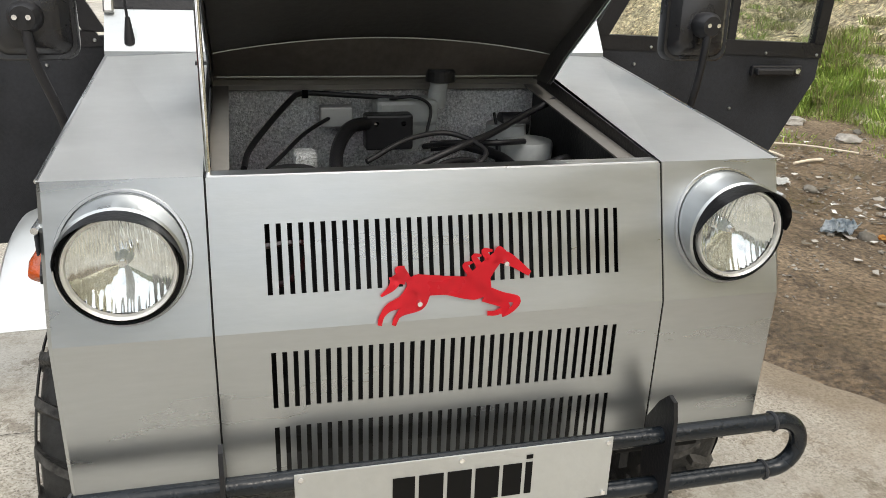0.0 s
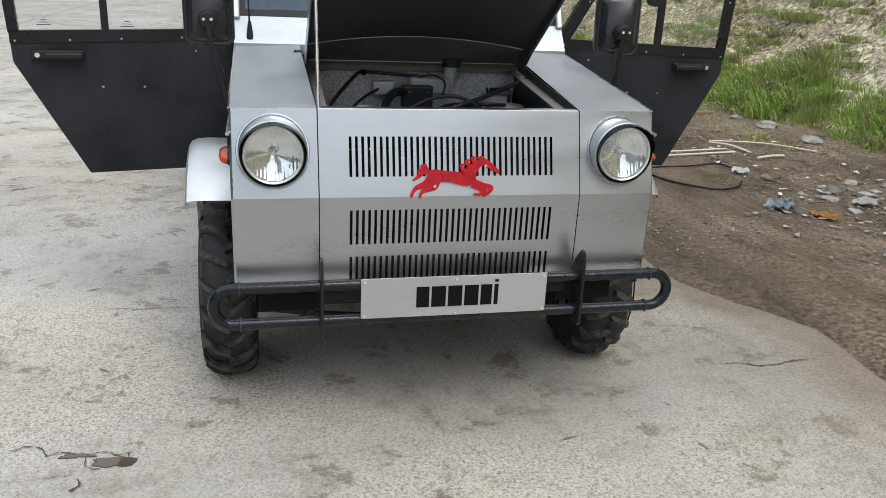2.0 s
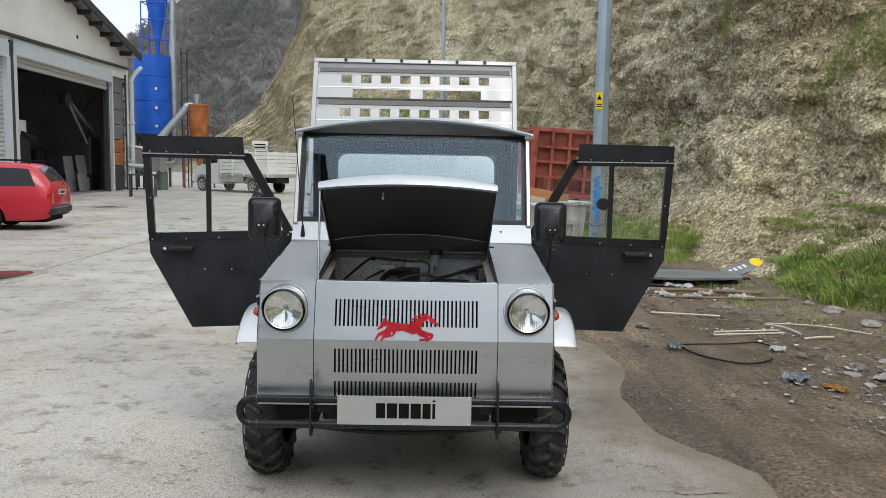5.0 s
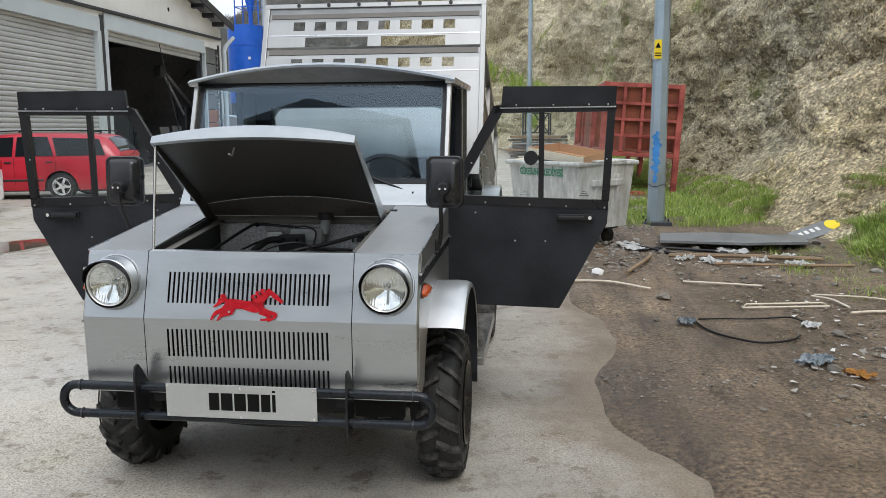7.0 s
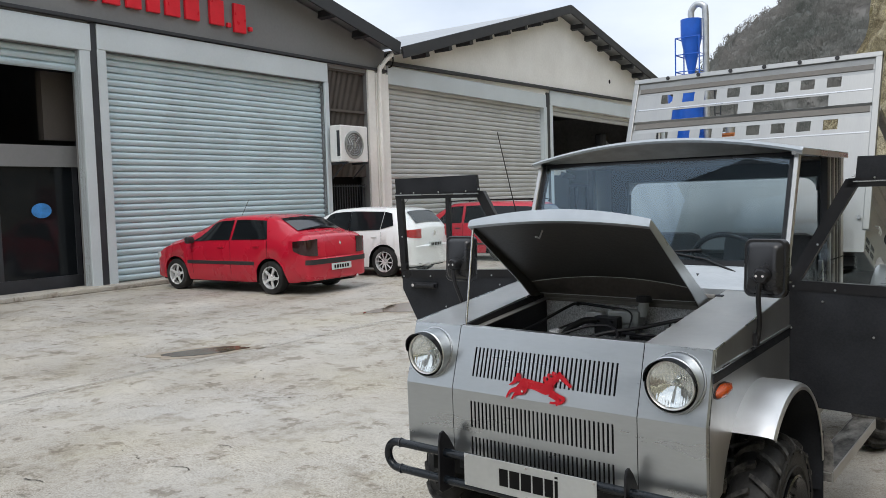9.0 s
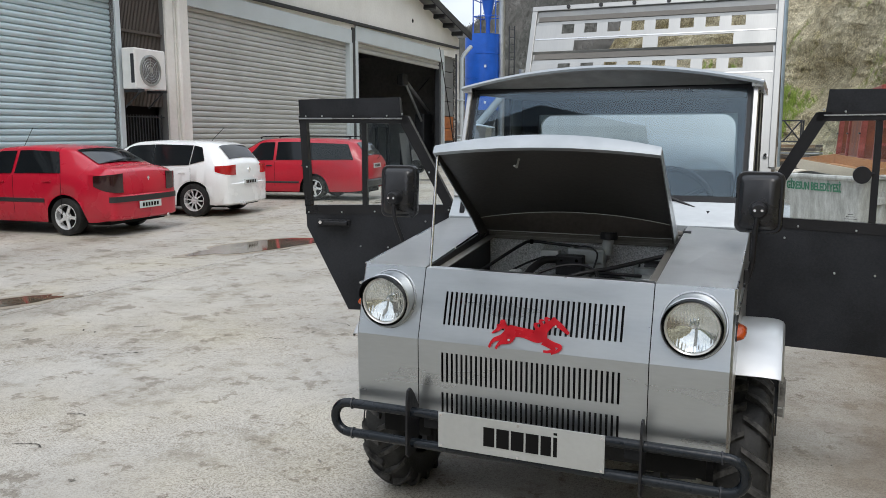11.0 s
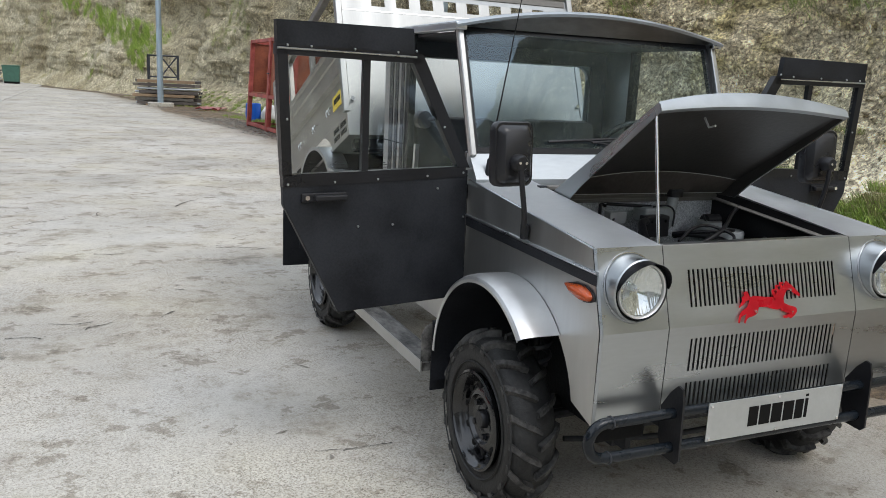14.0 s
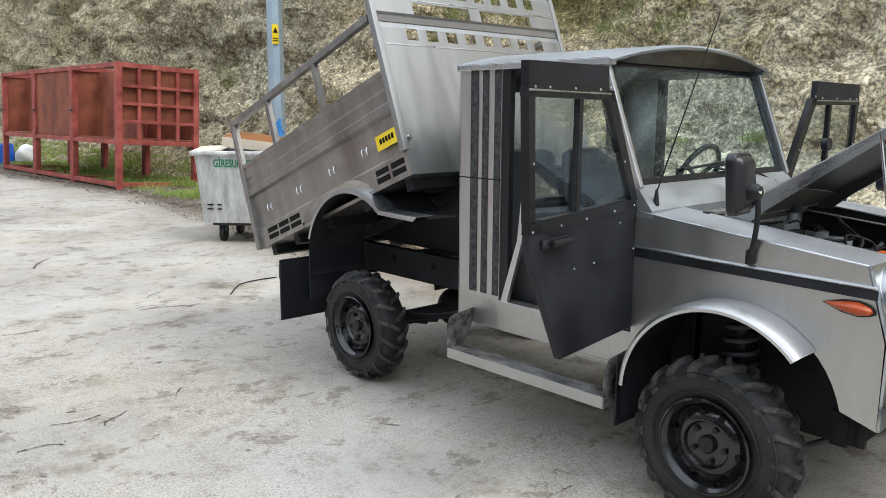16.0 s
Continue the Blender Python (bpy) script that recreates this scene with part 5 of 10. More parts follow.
build_far_hall()


AC_WHITE = material("white_enamel_casing", (0.80, 0.80, 0.78), 0.4, 0, 0.06, 4, 40)


def build_air_conditioner():
    a = thing("air_conditioner", WALL @ pose(0.0, 6.68, 2.5), "white outdoor air conditioning unit on a wall bracket", "air conditioner")
    part("casing", one_box(0.12, 0.5, -0.25, 0.8, 0.06, 0.99, 0.03), AC_WHITE, a)
    bm = lathe(bmesh.new(), [(0.36, 0.0), (0.36, 0.02), (0.31, 0.03), (0.30, 0.0)], axes((0.5, 0.25, 0.5), (0, 1, 0), (0, 0, 1)), 36)
    part("fan_ring", bm, GALV, a)
    part("fan_opening", rod(bmesh.new(), (0.485, 0.25, 0.5), (0.504, 0.25, 0.5), 0.3, seg=32), GREY_PAINT, a)
    bm = bmesh.new()
    for r in (0.08, 0.14, 0.2, 0.26):
        tube(bm, [(0.515, 0.25 + r * math.cos(k * math.tau / 24), 0.5 + r * math.sin(k * math.tau / 24)) for k in range(24)], 0.007, 5, True)
    for k in range(8):
        c, s = math.cos(k * math.pi / 4), math.sin(k * math.pi / 4)
        rod(bm, (0.515, 0.25 + 0.05 * c, 0.5 + 0.05 * s), (0.515, 0.25 + 0.3 * c, 0.5 + 0.3 * s), 0.006, seg=5)
    part("fan_guard", bm, GALV, a)
    part("hub", rod(bmesh.new(), (0.5, 0.25, 0.5), (0.53, 0.25, 0.5), 0.06), GALV, a)
    for y in (-0.12, 0.66):
        bm = one_box(0.06, 0.6, y - 0.03, y + 0.03, 0.0, 0.06)
        rod(bm, (0.06, y, -0.35), (0.5, y, 0.01), 0.02, seg=6)
        part("bracket", bm, DARK_STEEL, a)
    part("side_vent", one_box(0.38, 0.47, -0.262, -0.25, 0.2, 0.85), DARK_STEEL, a)


build_air_conditioner()


# ---- the small pickup truck ----
TRUCK = thing("pickup_truck", pose(0, 0, 0), "small stainless steel pickup truck, hood and doors open, bed tipped", "pickup truck")


def face_y(z):
    """The nose leans back above the crease and stands upright below."""
    return 0.085 + 0.297 * (z - 0.803) if z > 0.803 else 0.085 + 0.015 * (0.803 - z)


def build_nose():
    n, pitch, w = 35, 0.0187, 0.0042
    xs = [-0.412]
    for k in range(n):
        c = (k - (n - 1) / 2) * pitch
        xs += [c - w, c + w]
    xs.append(0.412)
    rows = [(0.862, 0.978), (0.652, 0.762), (0.515, 0.612)]
    zs = [0.5]
    for a, b in sorted(rows):
        zs += [a, a + 0.004, b - 0.004, b]
    zs += [0.803, 1.055]
    zs = sorted(zs)

    def hole(i, j):
        zc = (zs[j] + zs[j + 1]) / 2
        return i % 2 == 1 and any(a < zc < b for a, b in rows)

    part("grille_panel", pierced(xs, zs, hole, lambda x, z: (x, face_y(z), z), 0.002), STEEL, TRUCK, "brushed steel nose panel with three rows of slots")
    bm = bmesh.new()
    box(bm, -0.411, 0.411, 0.161, 0.195, 1.046, 1.058, 0.002)
    part("nose_lip", bm, ALU, TRUCK, "bright folded top edge")
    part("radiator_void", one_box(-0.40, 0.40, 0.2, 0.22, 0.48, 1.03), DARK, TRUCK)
    # cable and core glimpsed behind the slots
    bm = tube(bmesh.new(), bend([(x, face_y(z) + 0.04, z) for x, z in ((-0.33, 0.93), (-0.25, 0.93), (-0.27, 0.88), (-0.31, 0.86))], 6), 0.006, 6)
    part("cable", bm, SMOKED, TRUCK, "dark red cable behind the grille")
    bm = bmesh.new()
    prev = None
    for k in range(61):
        x = -0.31 + 0.62 * k / 60
        row = [bm.verts.new((x, 0.19 + 0.008 * (k % 2), z)) for z in (0.52, 0.98)]
        if prev:
            bm.faces.new((prev[0], prev[1], row[1], row[0]))
        prev = row
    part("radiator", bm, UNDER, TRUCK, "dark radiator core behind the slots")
    # seams between nose and wings
    for s in (-1, 1):
        bm = bmesh.new()
        for za, zb in ((0.5, 0.803), (0.803, 1.056)):
            tube(bm, [(s * 0.4138, face_y(za) + 0.002, za), (s * 0.4138, face_y(zb) + 0.002, zb)], 0.0012, 6)
        part("seam", bm, DARK, TRUCK)


def arch_pts(cy, cz, r, a0, a1, n):
    return [(cy + r * math.cos(radians(a0 + (a1 - a0) * k / (n - 1))), cz + r * math.sin(radians(a0 + (a1 - a0) * k / (n - 1)))) for k in range(n)]


WHEEL_F, WHEEL_R, HUB_Z = 0.635, 2.84, 0.315


def shoulder(y):
    """Height of the top outer edge of the front wing."""
    return 1.057 + (1.155 - 1.057) * (y - 0.161) / (1.07 - 0.161)


def build_wing(s):
    """The front wing: nose corner, sloping top and side with wheel arch."""
    # front corner face
    bm = bmesh.new()
    zs = [0.5, 0.6, 0.7, 0.803, 0.9, 1.0, 1.057]
    prev = None
    for z in zs:
        row = [bm.verts.new((s * 0.4155, face_y(z), z)), bm.verts.new((s * 0.54, face_y(z), z)), bm.verts.new((s * 0.662, face_y(z), z)), bm.verts.new((s * 0.669, face_y(z) + 0.007, z))]
        if prev:
            for k in range(3):
                bm.faces.new((prev[k], prev[k + 1], row[k + 1], row[k]))
        prev = row
    bmesh.ops.recalc_face_normals(bm, faces=bm.faces[:])
    bmesh.ops.solidify(bm, geom=bm.faces[:], thickness=0.002)
    part("wing_front", bm, STEEL, TRUCK, "brushed steel nose corner")
    # side sheet with round arch opening
    pts = [(1.075, 0.5), (1.075, shoulder(1.075)), (0.172, 1.057), (0.098, 0.803), (0.098, 0.5)] + [p for p in sorted(arch_pts(0.614, 0.446, 0.406, 0, 180, 28), key=lambda q: q[0]) if p[1] > 0.5]
    bm = bmesh.new()
    slab(bm, pts, 0.002, axes((s * 0.669, 0, 0), (0, 1, 0), (0, 0, 1)))
    bmesh.ops.triangulate(bm, faces=[f for f in bm.faces if len(f.verts) > 4])
    part("wing_side", bm, STEEL_SIDE, TRUCK, "satin steel wing side with wheel arch")
    # sloping top
    bm = bmesh.new()
    a = [(s * 0.4155, 0.161, 1.057), (s * 0.669, 0.161, 1.057), (s * 0.669, 1.075, shoulder(1.075)), (s * 0.425, 1.0, 1.158)]
    bm.faces.new([bm.verts.new(p) for p in a])
    bmesh.ops.solidify(bm, geom=bm.faces[:], thickness=0.003)
    part("wing_top", bm, WING_STEEL, TRUCK, "smudged brushed steel wing top")
    # folded edge, stripe and bright moulding
    bm = tube(bmesh.new(), [(s * 0.668, 0.166, 1.056), (s * 0.668, 1.075, shoulder(1.075) - 0.001)], 0.004, 6)
    part("wing_edge", bm, ALU, TRUCK)
    bm = bmesh.new()
    slab(bm, [(0.13, 0.945), (1.07, 0.965), (1.07, 0.998), (0.13, 0.978)], 0.003, axes((s * (0.6712 if s > 0 else 0.6742), 0, 0), (0, 1, 0), (0, 0, 1)))
    part("side_stripe", bm, BLACK, TRUCK, "black side stripe")
    bm = tube(bmesh.new(), [(s * 0.673, 0.13, 0.986), (s * 0.673, 1.07, 1.006)], 0.006, 8)
    part("side_moulding", bm, ALU, TRUCK, "bright moulding over the stripe")
    # inner gutter beside the hood opening
    bm = bmesh.new()
    slab(bm, [(0.17, 1.054), (0.17, 0.86), (0.98, 0.86), (0.98, 1.15)], 0.003, axes((s * 0.414, 0, 0), (0, 1, 0), (0, 0, 1)))
    part("inner_wing", bm, BLACK_SATIN, TRUCK, "black inner wing of the engine bay")
    part("gutter", one_box(min(s * 0.375, s * 0.413), max(s * 0.375, s * 0.413), 0.2, 0.97, -0.004, 0.0, m=axes((0, 0.17, 1.032), (1, 0, 0), (0, 1, 0.1)) @ pose(0, -0.17, 0)), BROWN_STEEL, TRUCK)
    # flare: silver band round the arch, rolled over at its outer edge
    bm = bmesh.new()
    prev = None
    cy, cz, R = 0.614, 0.446, 0.418
    for q in range(29):
        a = radians(43.5 + (178 - 43.5) * q / 28)
        row = [bm.verts.new((s * x, cy - (R - d) * math.cos(a), cz + (R - d) * math.sin(a))) for x, d in ((0.671, 0.0), (0.76, -0.002), (0.798, 0.001), (0.815, 0.008), (0.822, 0.018), (0.820, 0.03))]
        if prev:
            for k in range(5):
                bm.faces.new((prev[k], prev[k + 1], row[k + 1], row[k]))
        prev = row
    bmesh.ops.recalc_face_normals(bm, faces=bm.faces[:])
    bmesh.ops.solidify(bm, geom=bm.faces[:], thickness=0.003)
    part("wheel_arch_flare", bm, FLARE_STEEL, TRUCK, "bright steel wheel arch flare", smooth=30)
    # black liner
    bm = bmesh.new()
    prev = None
    for q in range(30):
        a = radians(46 + (196 - 46) * q / 29)
        r = 0.402
        yy, zz = cy - r * math.cos(a), cz + r * math.sin(a)
        row = [bm.verts.new((s * 0.816, yy, zz)), bm.verts.new((s * 0.45, yy, zz))]
        if prev:
            bm.faces.new((prev[0], prev[1], row[1], row[0]))
        prev = row
    part("arch_liner", bm, BLACK, TRUCK, "black wheel arch liner", smooth=30)
    bm = bmesh.new()
    slab(bm, [(0.5, 0.28), (0.818, 0.28), (0.818, 0.58), (0.5, 0.58)], 0.006, axes((0, 1.028, 0), (s, 0, 0), (0, 0, 1)))
    part("mud_flap", bm, BLACK, TRUCK, "black front mud flap")
    part("inner_guard", one_box(min(s * 0.43, s * 0.45), max(s * 0.43, s * 0.45), 0.2, 1.06, 0.34, 0.9), UNDER, TRUCK, "black inner wheel guard")
    part("splash_guard", one_box(min(s * 0.40, s * 0.60), max(s * 0.40, s * 0.60), 0.17, 0.19, 0.40, 0.5, 0.006), DARK, TRUCK, "black splash guard under the nose")
    for z in (0.36, 0.56):
        part("bolt", rod(bmesh.new(), (s * 0.79, 1.012, z), (s * 0.79, 1.036, z), 0.008, seg=8), CHROME, TRUCK)


def build_headlight(s):
    c = Vector((s * 0.545, 0.0, 0.937))
    lamp = part("headlight", lathe(bmesh.new(), [(0.104, 0.0), (0.108, 0.004), (0.108, 0.13), (0.104, 0.13), (0.103, 0.012)], axes(c + Vector((0, 0.072, 0)), (1, 0, 0), (0, 0, -1)) @ pose(0, 0, 0, 0, 0, 0), 48), STEEL, TRUCK, "round headlight in a steel bucket with black eyebrow", smooth=40)
    # weld bead where the bucket meets the sheet
    bm = bmesh.new()
    ring = [(c.x + 0.112 * math.cos(k * math.tau / 40), face_y(c.z + 0.112 * math.sin(k * math.tau / 40)) - 0.001, c.z + 0.112 * math.sin(k * math.tau / 40)) for k in range(40)]
    part("bead", tube(bm, ring, 0.0045, 6, True), ALU, lamp, smooth=60)
    fwd = axes((c.x, 0.0, c.z), (1, 0, 0), (0, 0, 1))
    # z of this frame points to -y, out of the nose
    part("bezel", lathe(bmesh.new(), [(0.0855, -0.076), (0.0875, -0.069), (0.0925, -0.066), (0.095, -0.07), (0.094, -0.08)], fwd, 48), PALE_BEZEL, lamp, "bright bezel", smooth=40)
    part("gap", lathe(bmesh.new(), [(0.0925, -0.078), (0.1035, -0.08)], fwd, 48), DARK, lamp)
    # pressed reflector, fluted upright, with a bulb shield
    bm = bmesh.new()
    nx, nz, cell = 64, 40, {}
    for i in range(nx + 1):
        for j in range(nz + 1):
            x, z = -0.09 + 0.18 * i / nx, -0.09 + 0.18 * j / nz
            r2 = (x * x + z * z) / 0.09 ** 2
            if r2 <= 1.0:
                rib = (0.0001, 0.0005, 0.0001, -0.0004)[i % 4] * (1.0 if z > 0.005 or r2 > 0.55 else 0.12) + 0.0018 * noise.noise((x * 22 + s, z * 22, 4))
                cell[i, j] = bm.verts.new((c.x + x, 0.08 + 0.036 * (1 - r2 ** 0.75) + rib, c.z + z))
    for i in range(nx):
        for j in range(nz):
            q = [cell.get(k) for k in ((i, j), (i + 1, j), (i + 1, j + 1), (i, j + 1))]
            if all(q):
                bm.faces.new(q)
    part("reflector", bm, LAMP_MIRROR, lamp, "mirror reflector", smooth=60)
    part("bulb_shield", lathe(bmesh.new(), [(0.0, -0.092), (0.006, -0.093), (0.008, -0.098), (0.008, -0.116)], fwd, 20), CHROME, lamp, "bulb shield", smooth=50)
    part("bulb", rod(bmesh.new(), (c.x, 0.118, c.z), (c.x, 0.104, c.z), 0.012, 0.009), WHITE_PLASTIC, lamp, smooth=50)
    bm = bmesh.new()
    n = 40
    grid = {}
    for i in range(n + 1):
        for j in range(n + 1):
            x, z = -0.088 + 0.176 * i / n, -0.088 + 0.176 * j / n
            if x * x + z * z <= 0.0885 ** 2:
                r2 = (x * x + z * z) / 0.0885 ** 2
                ripple = 0.0005 * math.cos(i * math.pi) * (0.3 + 0.7 * (z > 0.02))
                grid[i, j] = bm.verts.new((c.x + x, 0.062 + 0.02 * r2 + ripple, c.z + z))
    for i in range(n):
        for j in range(n):
            q = [grid.get(k) for k in ((i, j), (i + 1, j), (i + 1, j + 1), (i, j + 1))]
            if all(q):
                bm.faces.new(q)
    lens = part("lens", bm, LENS_GLASS, lamp, "ribbed lamp glass", smooth=70)
    lens.visible_shadow = False
    # eyebrow
    bm = bmesh.new()
    prev = None
    for k in range(25):
        a = radians(2 + 176 * k / 24)
        d = 0.010 + 0.040 * math.sin(radians(180 * k / 24)) ** 0.8
        row = [bm.verts.new((c.x + 0.1035 * math.cos(a), 0.075, c.z + 0.1035 * math.sin(a))), bm.verts.new((c.x + 0.1045 * math.cos(a), 0.075 - d, c.z + 0.103 * math.sin(a)))]
        if prev:
            bm.faces.new((prev[0], prev[1], row[1], row[0]))
        prev = row
    bmesh.ops.solidify(bm, geom=bm.faces[:], thickness=0.002)
    part("eyebrow", bm, BLACK_SATIN, lamp, "black eyebrow visor", smooth=40)
    lamp.matrix_basis = Matrix.Translation(c) @ Matrix.Diagonal((0.92, 1, 0.92, 1)) @ Matrix.Translation(-c)


def build_indicator(s):
    prof = [(0.14, 0.0), (0.15, 0.014), (0.185, 0.024), (0.235, 0.018), (0.295, 0.003)]
    bm = bmesh.new()
    rings = []
    for y, h in prof:
        zc = 0.909 + 0.06 * (y - 0.2)
        rings.append([bm.verts.new((s * (0.673 + 0.03 * math.cos(radians(-90 + 18 * k)) * min(1, h / 0.02 + 0.1)), y, zc + max(h, 0.003) * math.sin(radians(-90 + 18 * k)))) for k in range(11)])
    for a, b in zip(rings, rings[1:]):
        for k in range(10):
            bm.faces.new((a[k], a[k + 1], b[k + 1], b[k]))
    base = bmesh.new()
    slab(base, [(0.132, 0.896), (0.15, 0.888), (0.185, 0.881), (0.24, 0.889), (0.305, 0.914), (0.24, 0.933), (0.185, 0.936), (0.15, 0.927), (0.132, 0.91)], 0.004, axes((s * (0.6715 if s > 0 else 0.6755), 0, 0), (0, 1, 0), (0, 0, 1)))
    ob = part("indicator", base, BLACK_PLASTIC, TRUCK, "amber teardrop side indicator")
    part("lens", bm, AMBER, ob, "ribbed amber lens", smooth=50)


def build_wheel(steer=0.0):
    """A wheel with lugged tractor tread, axle along x, outside at -x."""
    w = 0.172
    bm = lathe(bmesh.new(), [(0.172, -w / 2 + 0.012), (0.20, -w / 2), (0.245, -w / 2 - 0.006), (0.283, -w / 2 + 0.008), (0.297, -w / 2 + 0.03), (0.30, 0.0), (0.297, w / 2 - 0.03), (0.283, w / 2 - 0.008), (0.245, w / 2 + 0.006), (0.20, w / 2), (0.172, w / 2 - 0.012), (0.165, 0.0), (0.172, -w / 2 + 0.012)], axes((0, 0, 0), (0, 1, 0), (0, 0, 1)), 48)
    # raised rings on the sidewall
    for r in (0.205, 0.268):
        lathe(bm, [(r, -w / 2 - 0.004), (r + 0.004, -w / 2 - 0.009), (r + 0.009, -w / 2 - 0.004)], axes((0, 0, 0), (0, 1, 0), (0, 0, 1)) @ Matrix.Diagonal((1, 1, 1, 1)), 40)
    tyre = part("tyre", bm, RUBBER, None, "black rubber tyre with deep chevron lugs", smooth=40)
    lug = bmesh.new()
    n = 18
    for k in range(n):
        for side in (-1, 1):
            a0 = (k + (0.25 if side > 0 else -0.25)) * math.tau / n
            pts = []
            for t in range(5):
                f = t / 4
                ang = a0 + 0.19 * (f ** 0.8) - 0.03
                x = side * (w / 2 + 0.006) * (1 - f * 1.04)
                rr = 0.297 - 0.034 * (1 - f) ** 3
                pts.append((x, ang, rr, 0.040 - 0.012 * f))
            low, high = [], []
            for x, ang, rr, wd in pts:
                for arr, r, ww in ((low, rr - 0.008, wd), (high, rr + 0.026, wd * 0.55)):
                    arr.append([lug.verts.new((x, r * math.cos(ang - ww / 2 / 0.3), r * math.sin(ang - ww / 2 / 0.3))), lug.verts.new((x, r * math.cos(ang + ww / 2 / 0.3), r * math.sin(ang + ww / 2 / 0.3)))])
            for i in range(4):
                lug.faces.new((high[i][0], high[i][1], high[i + 1][1], high[i + 1][0]))
                lug.faces.new((low[i][0], high[i][0], high[i + 1][0], low[i + 1][0]))
                lug.faces.new((low[i][1], high[i][1], high[i + 1][1], low[i + 1][1]))
            for i in (0, 4):
                lug.faces.new((low[i][0], low[i][1], high[i][1], high[i][0]))
    lugs = part("tread", lug, LUG_RUBBER, None, "dusty chevron lugs")
    # pressed steel disc wheel
    out = axes((0, 0, 0), (0, 1, 0), (0, 0, -1))
    bm = lathe(bmesh.new(), [(0.178, 0.09), (0.18, 0.098), (0.172, 0.102), (0.168, 0.092), (0.158, 0.086), (0.152, 0.07), (0.146, 0.045), (0.14, 0.04), (0.128, 0.055), (0.105, 0.07), (0.09, 0.072), (0.082, 0.058), (0.06, 0.05), (0.05, 0.052), (0.0, 0.052)], out, 48)
    rim = part("rim", bm, RIM_BLACK, None, "black pressed steel wheel", smooth=40)
    bm = lathe(bmesh.new(), [(0.165, -0.085), (0.165, 0.085)], out, 32)
    barrel = part("rim_barrel", bm, RIM_BLACK)
    holes = []
    for k in range(10):
        a = k * math.tau / 10
        holes.append(part("vent_hole", rod(bmesh.new(), (-0.066, 0.121 * math.cos(a), 0.121 * math.sin(a)), (-0.052, 0.121 * math.cos(a), 0.121 * math.sin(a)), 0.0125, seg=10), DARK))
    nuts = []
    for k in range(5):
        a = k * math.tau / 5
        nuts.append(part("wheel_nut", rod(bmesh.new(), (-0.066, 0.066 * math.cos(a), 0.066 * math.sin(a)), (-0.045, 0.066 * math.cos(a), 0.066 * math.sin(a)), 0.011, seg=6), BLACK_SATIN))
    bm = lathe(bmesh.new(), [(0.034, 0.045), (0.034, 0.066), (0.028, 0.074), (0.0, 0.076)], out, 24)
    cap = part("hub_cap", bm, BLACK_SATIN, None, "", 40)
    return [tyre, lugs, rim, barrel, *holes, *nuts, cap]


def build_wheels():
    made = build_wheel()
    first = True
    for s in (-1, 1):
        for y in (WHEEL_F, WHEEL_R):
            # outside faces away from the truck
            front = y == WHEEL_F
            m = pose(s * 0.705, y + (0.01 if front else 0.04), HUB_Z - (0.006 if front else 0.0), 17 + 40 * y, 0, 180 if s > 0 else 0)
            if front:
                m = m @ Matrix.Diagonal((1.0, 1.04, 1.04, 1.0))
            if first:
                hub, rest = made[0], made[1:]
                hub.name, hub.parent, hub.matrix_basis = "wheel", TRUCK, m
                hub["label"] = "wheel with chevron tractor tread and black steel rim"
                for o in rest:
                    o.parent = hub
                first = False
            else:
                w = again(made[0], TRUCK, m)
                w.name = "wheel"
                for o in made[1:]:
                    again(o, w)


def build_bumper():
    y, zt, zb, hx, r = 0.02, 0.547, 0.432, 0.672, 0.0175
    zc, rr = (zt + zb) / 2, (zt - zb) / 2
    pts = [(x, y, zt) for x in (-hx, -0.4, 0.0, 0.4, hx)]
    pts += [(hx + rr * math.sin(radians(a)), y, zc + rr * math.cos(radians(a))) for a in range(15, 180, 15)]
    pts += [(x, y, zb) for x in (hx, 0.4, 0.0, -0.4, -hx)]
    pts += [(-hx - rr * math.sin(radians(a)), y, zc - rr * math.cos(radians(a))) for a in range(15, 180, 15)]
    b = part("bumper", tube(bmesh.new(), pts, r, 16, True), BUMPER_BLACK, TRUCK, "black tubular steel bull bar bumper", smooth=60)
    for s in (-1, 1):
        out = [(-0.035, 0.40), (-0.02, 0.385), (0.05, 0.39), (0.07, 0.45), (0.07, 0.55), (0.03, 0.61), (0.0, 0.64), (-0.02, 0.635), (-0.03, 0.6)]
        bm = slab(bmesh.new(), out, 0.008, axes((s * 0.413 - 0.004, 0.012, 0), (0, 1, 0), (0, 0, 1)))
        part("bracket", bm, BLACK_SATIN, b, "flat black bumper bracket")
        for z in (zt, zb):
            bm = bmesh.new()
            tube(bm, [(s * 0.655 + 0.0005 * k, y + 0.019 * math.cos(k * 0.7), z + 0.019 * math.sin(k * 0.7)) for k in range(10)], 0.0035, 5)
            part("weld", bm, DARK_STEEL, b)
    plate = part("name_plate", one_box(-0.296, 0.296, -0.003, 0.0, 0.441, 0.572, 0.001), PLATE, TRUCK, "pale metal front plate with black bars")
    # unlettered black bars of the size of the writing
    x = -0.125
    for w in (0.04, 0.045, 0.045, 0.045, 0.036, 0.013):
        part("bar", one_box(x, x + w, -0.0045, -0.003, 0.472, 0.54), INK, plate)
        x += w + 0.0075
    part("bar", one_box(x - 0.02, x - 0.0075, -0.0045, -0.003, 0.548, 0.556), INK, plate)
    for px, pz in ((-0.285, 0.562), (0.285, 0.562), (0.0, 0.562), (-0.285, 0.45), (0.285, 0.45), (0.0, 0.448)):
        part("screw", rod(bmesh.new(), (px, 0.0, pz), (px, -0.007, pz), 0.006, 0.005, 10), CHROME, plate)


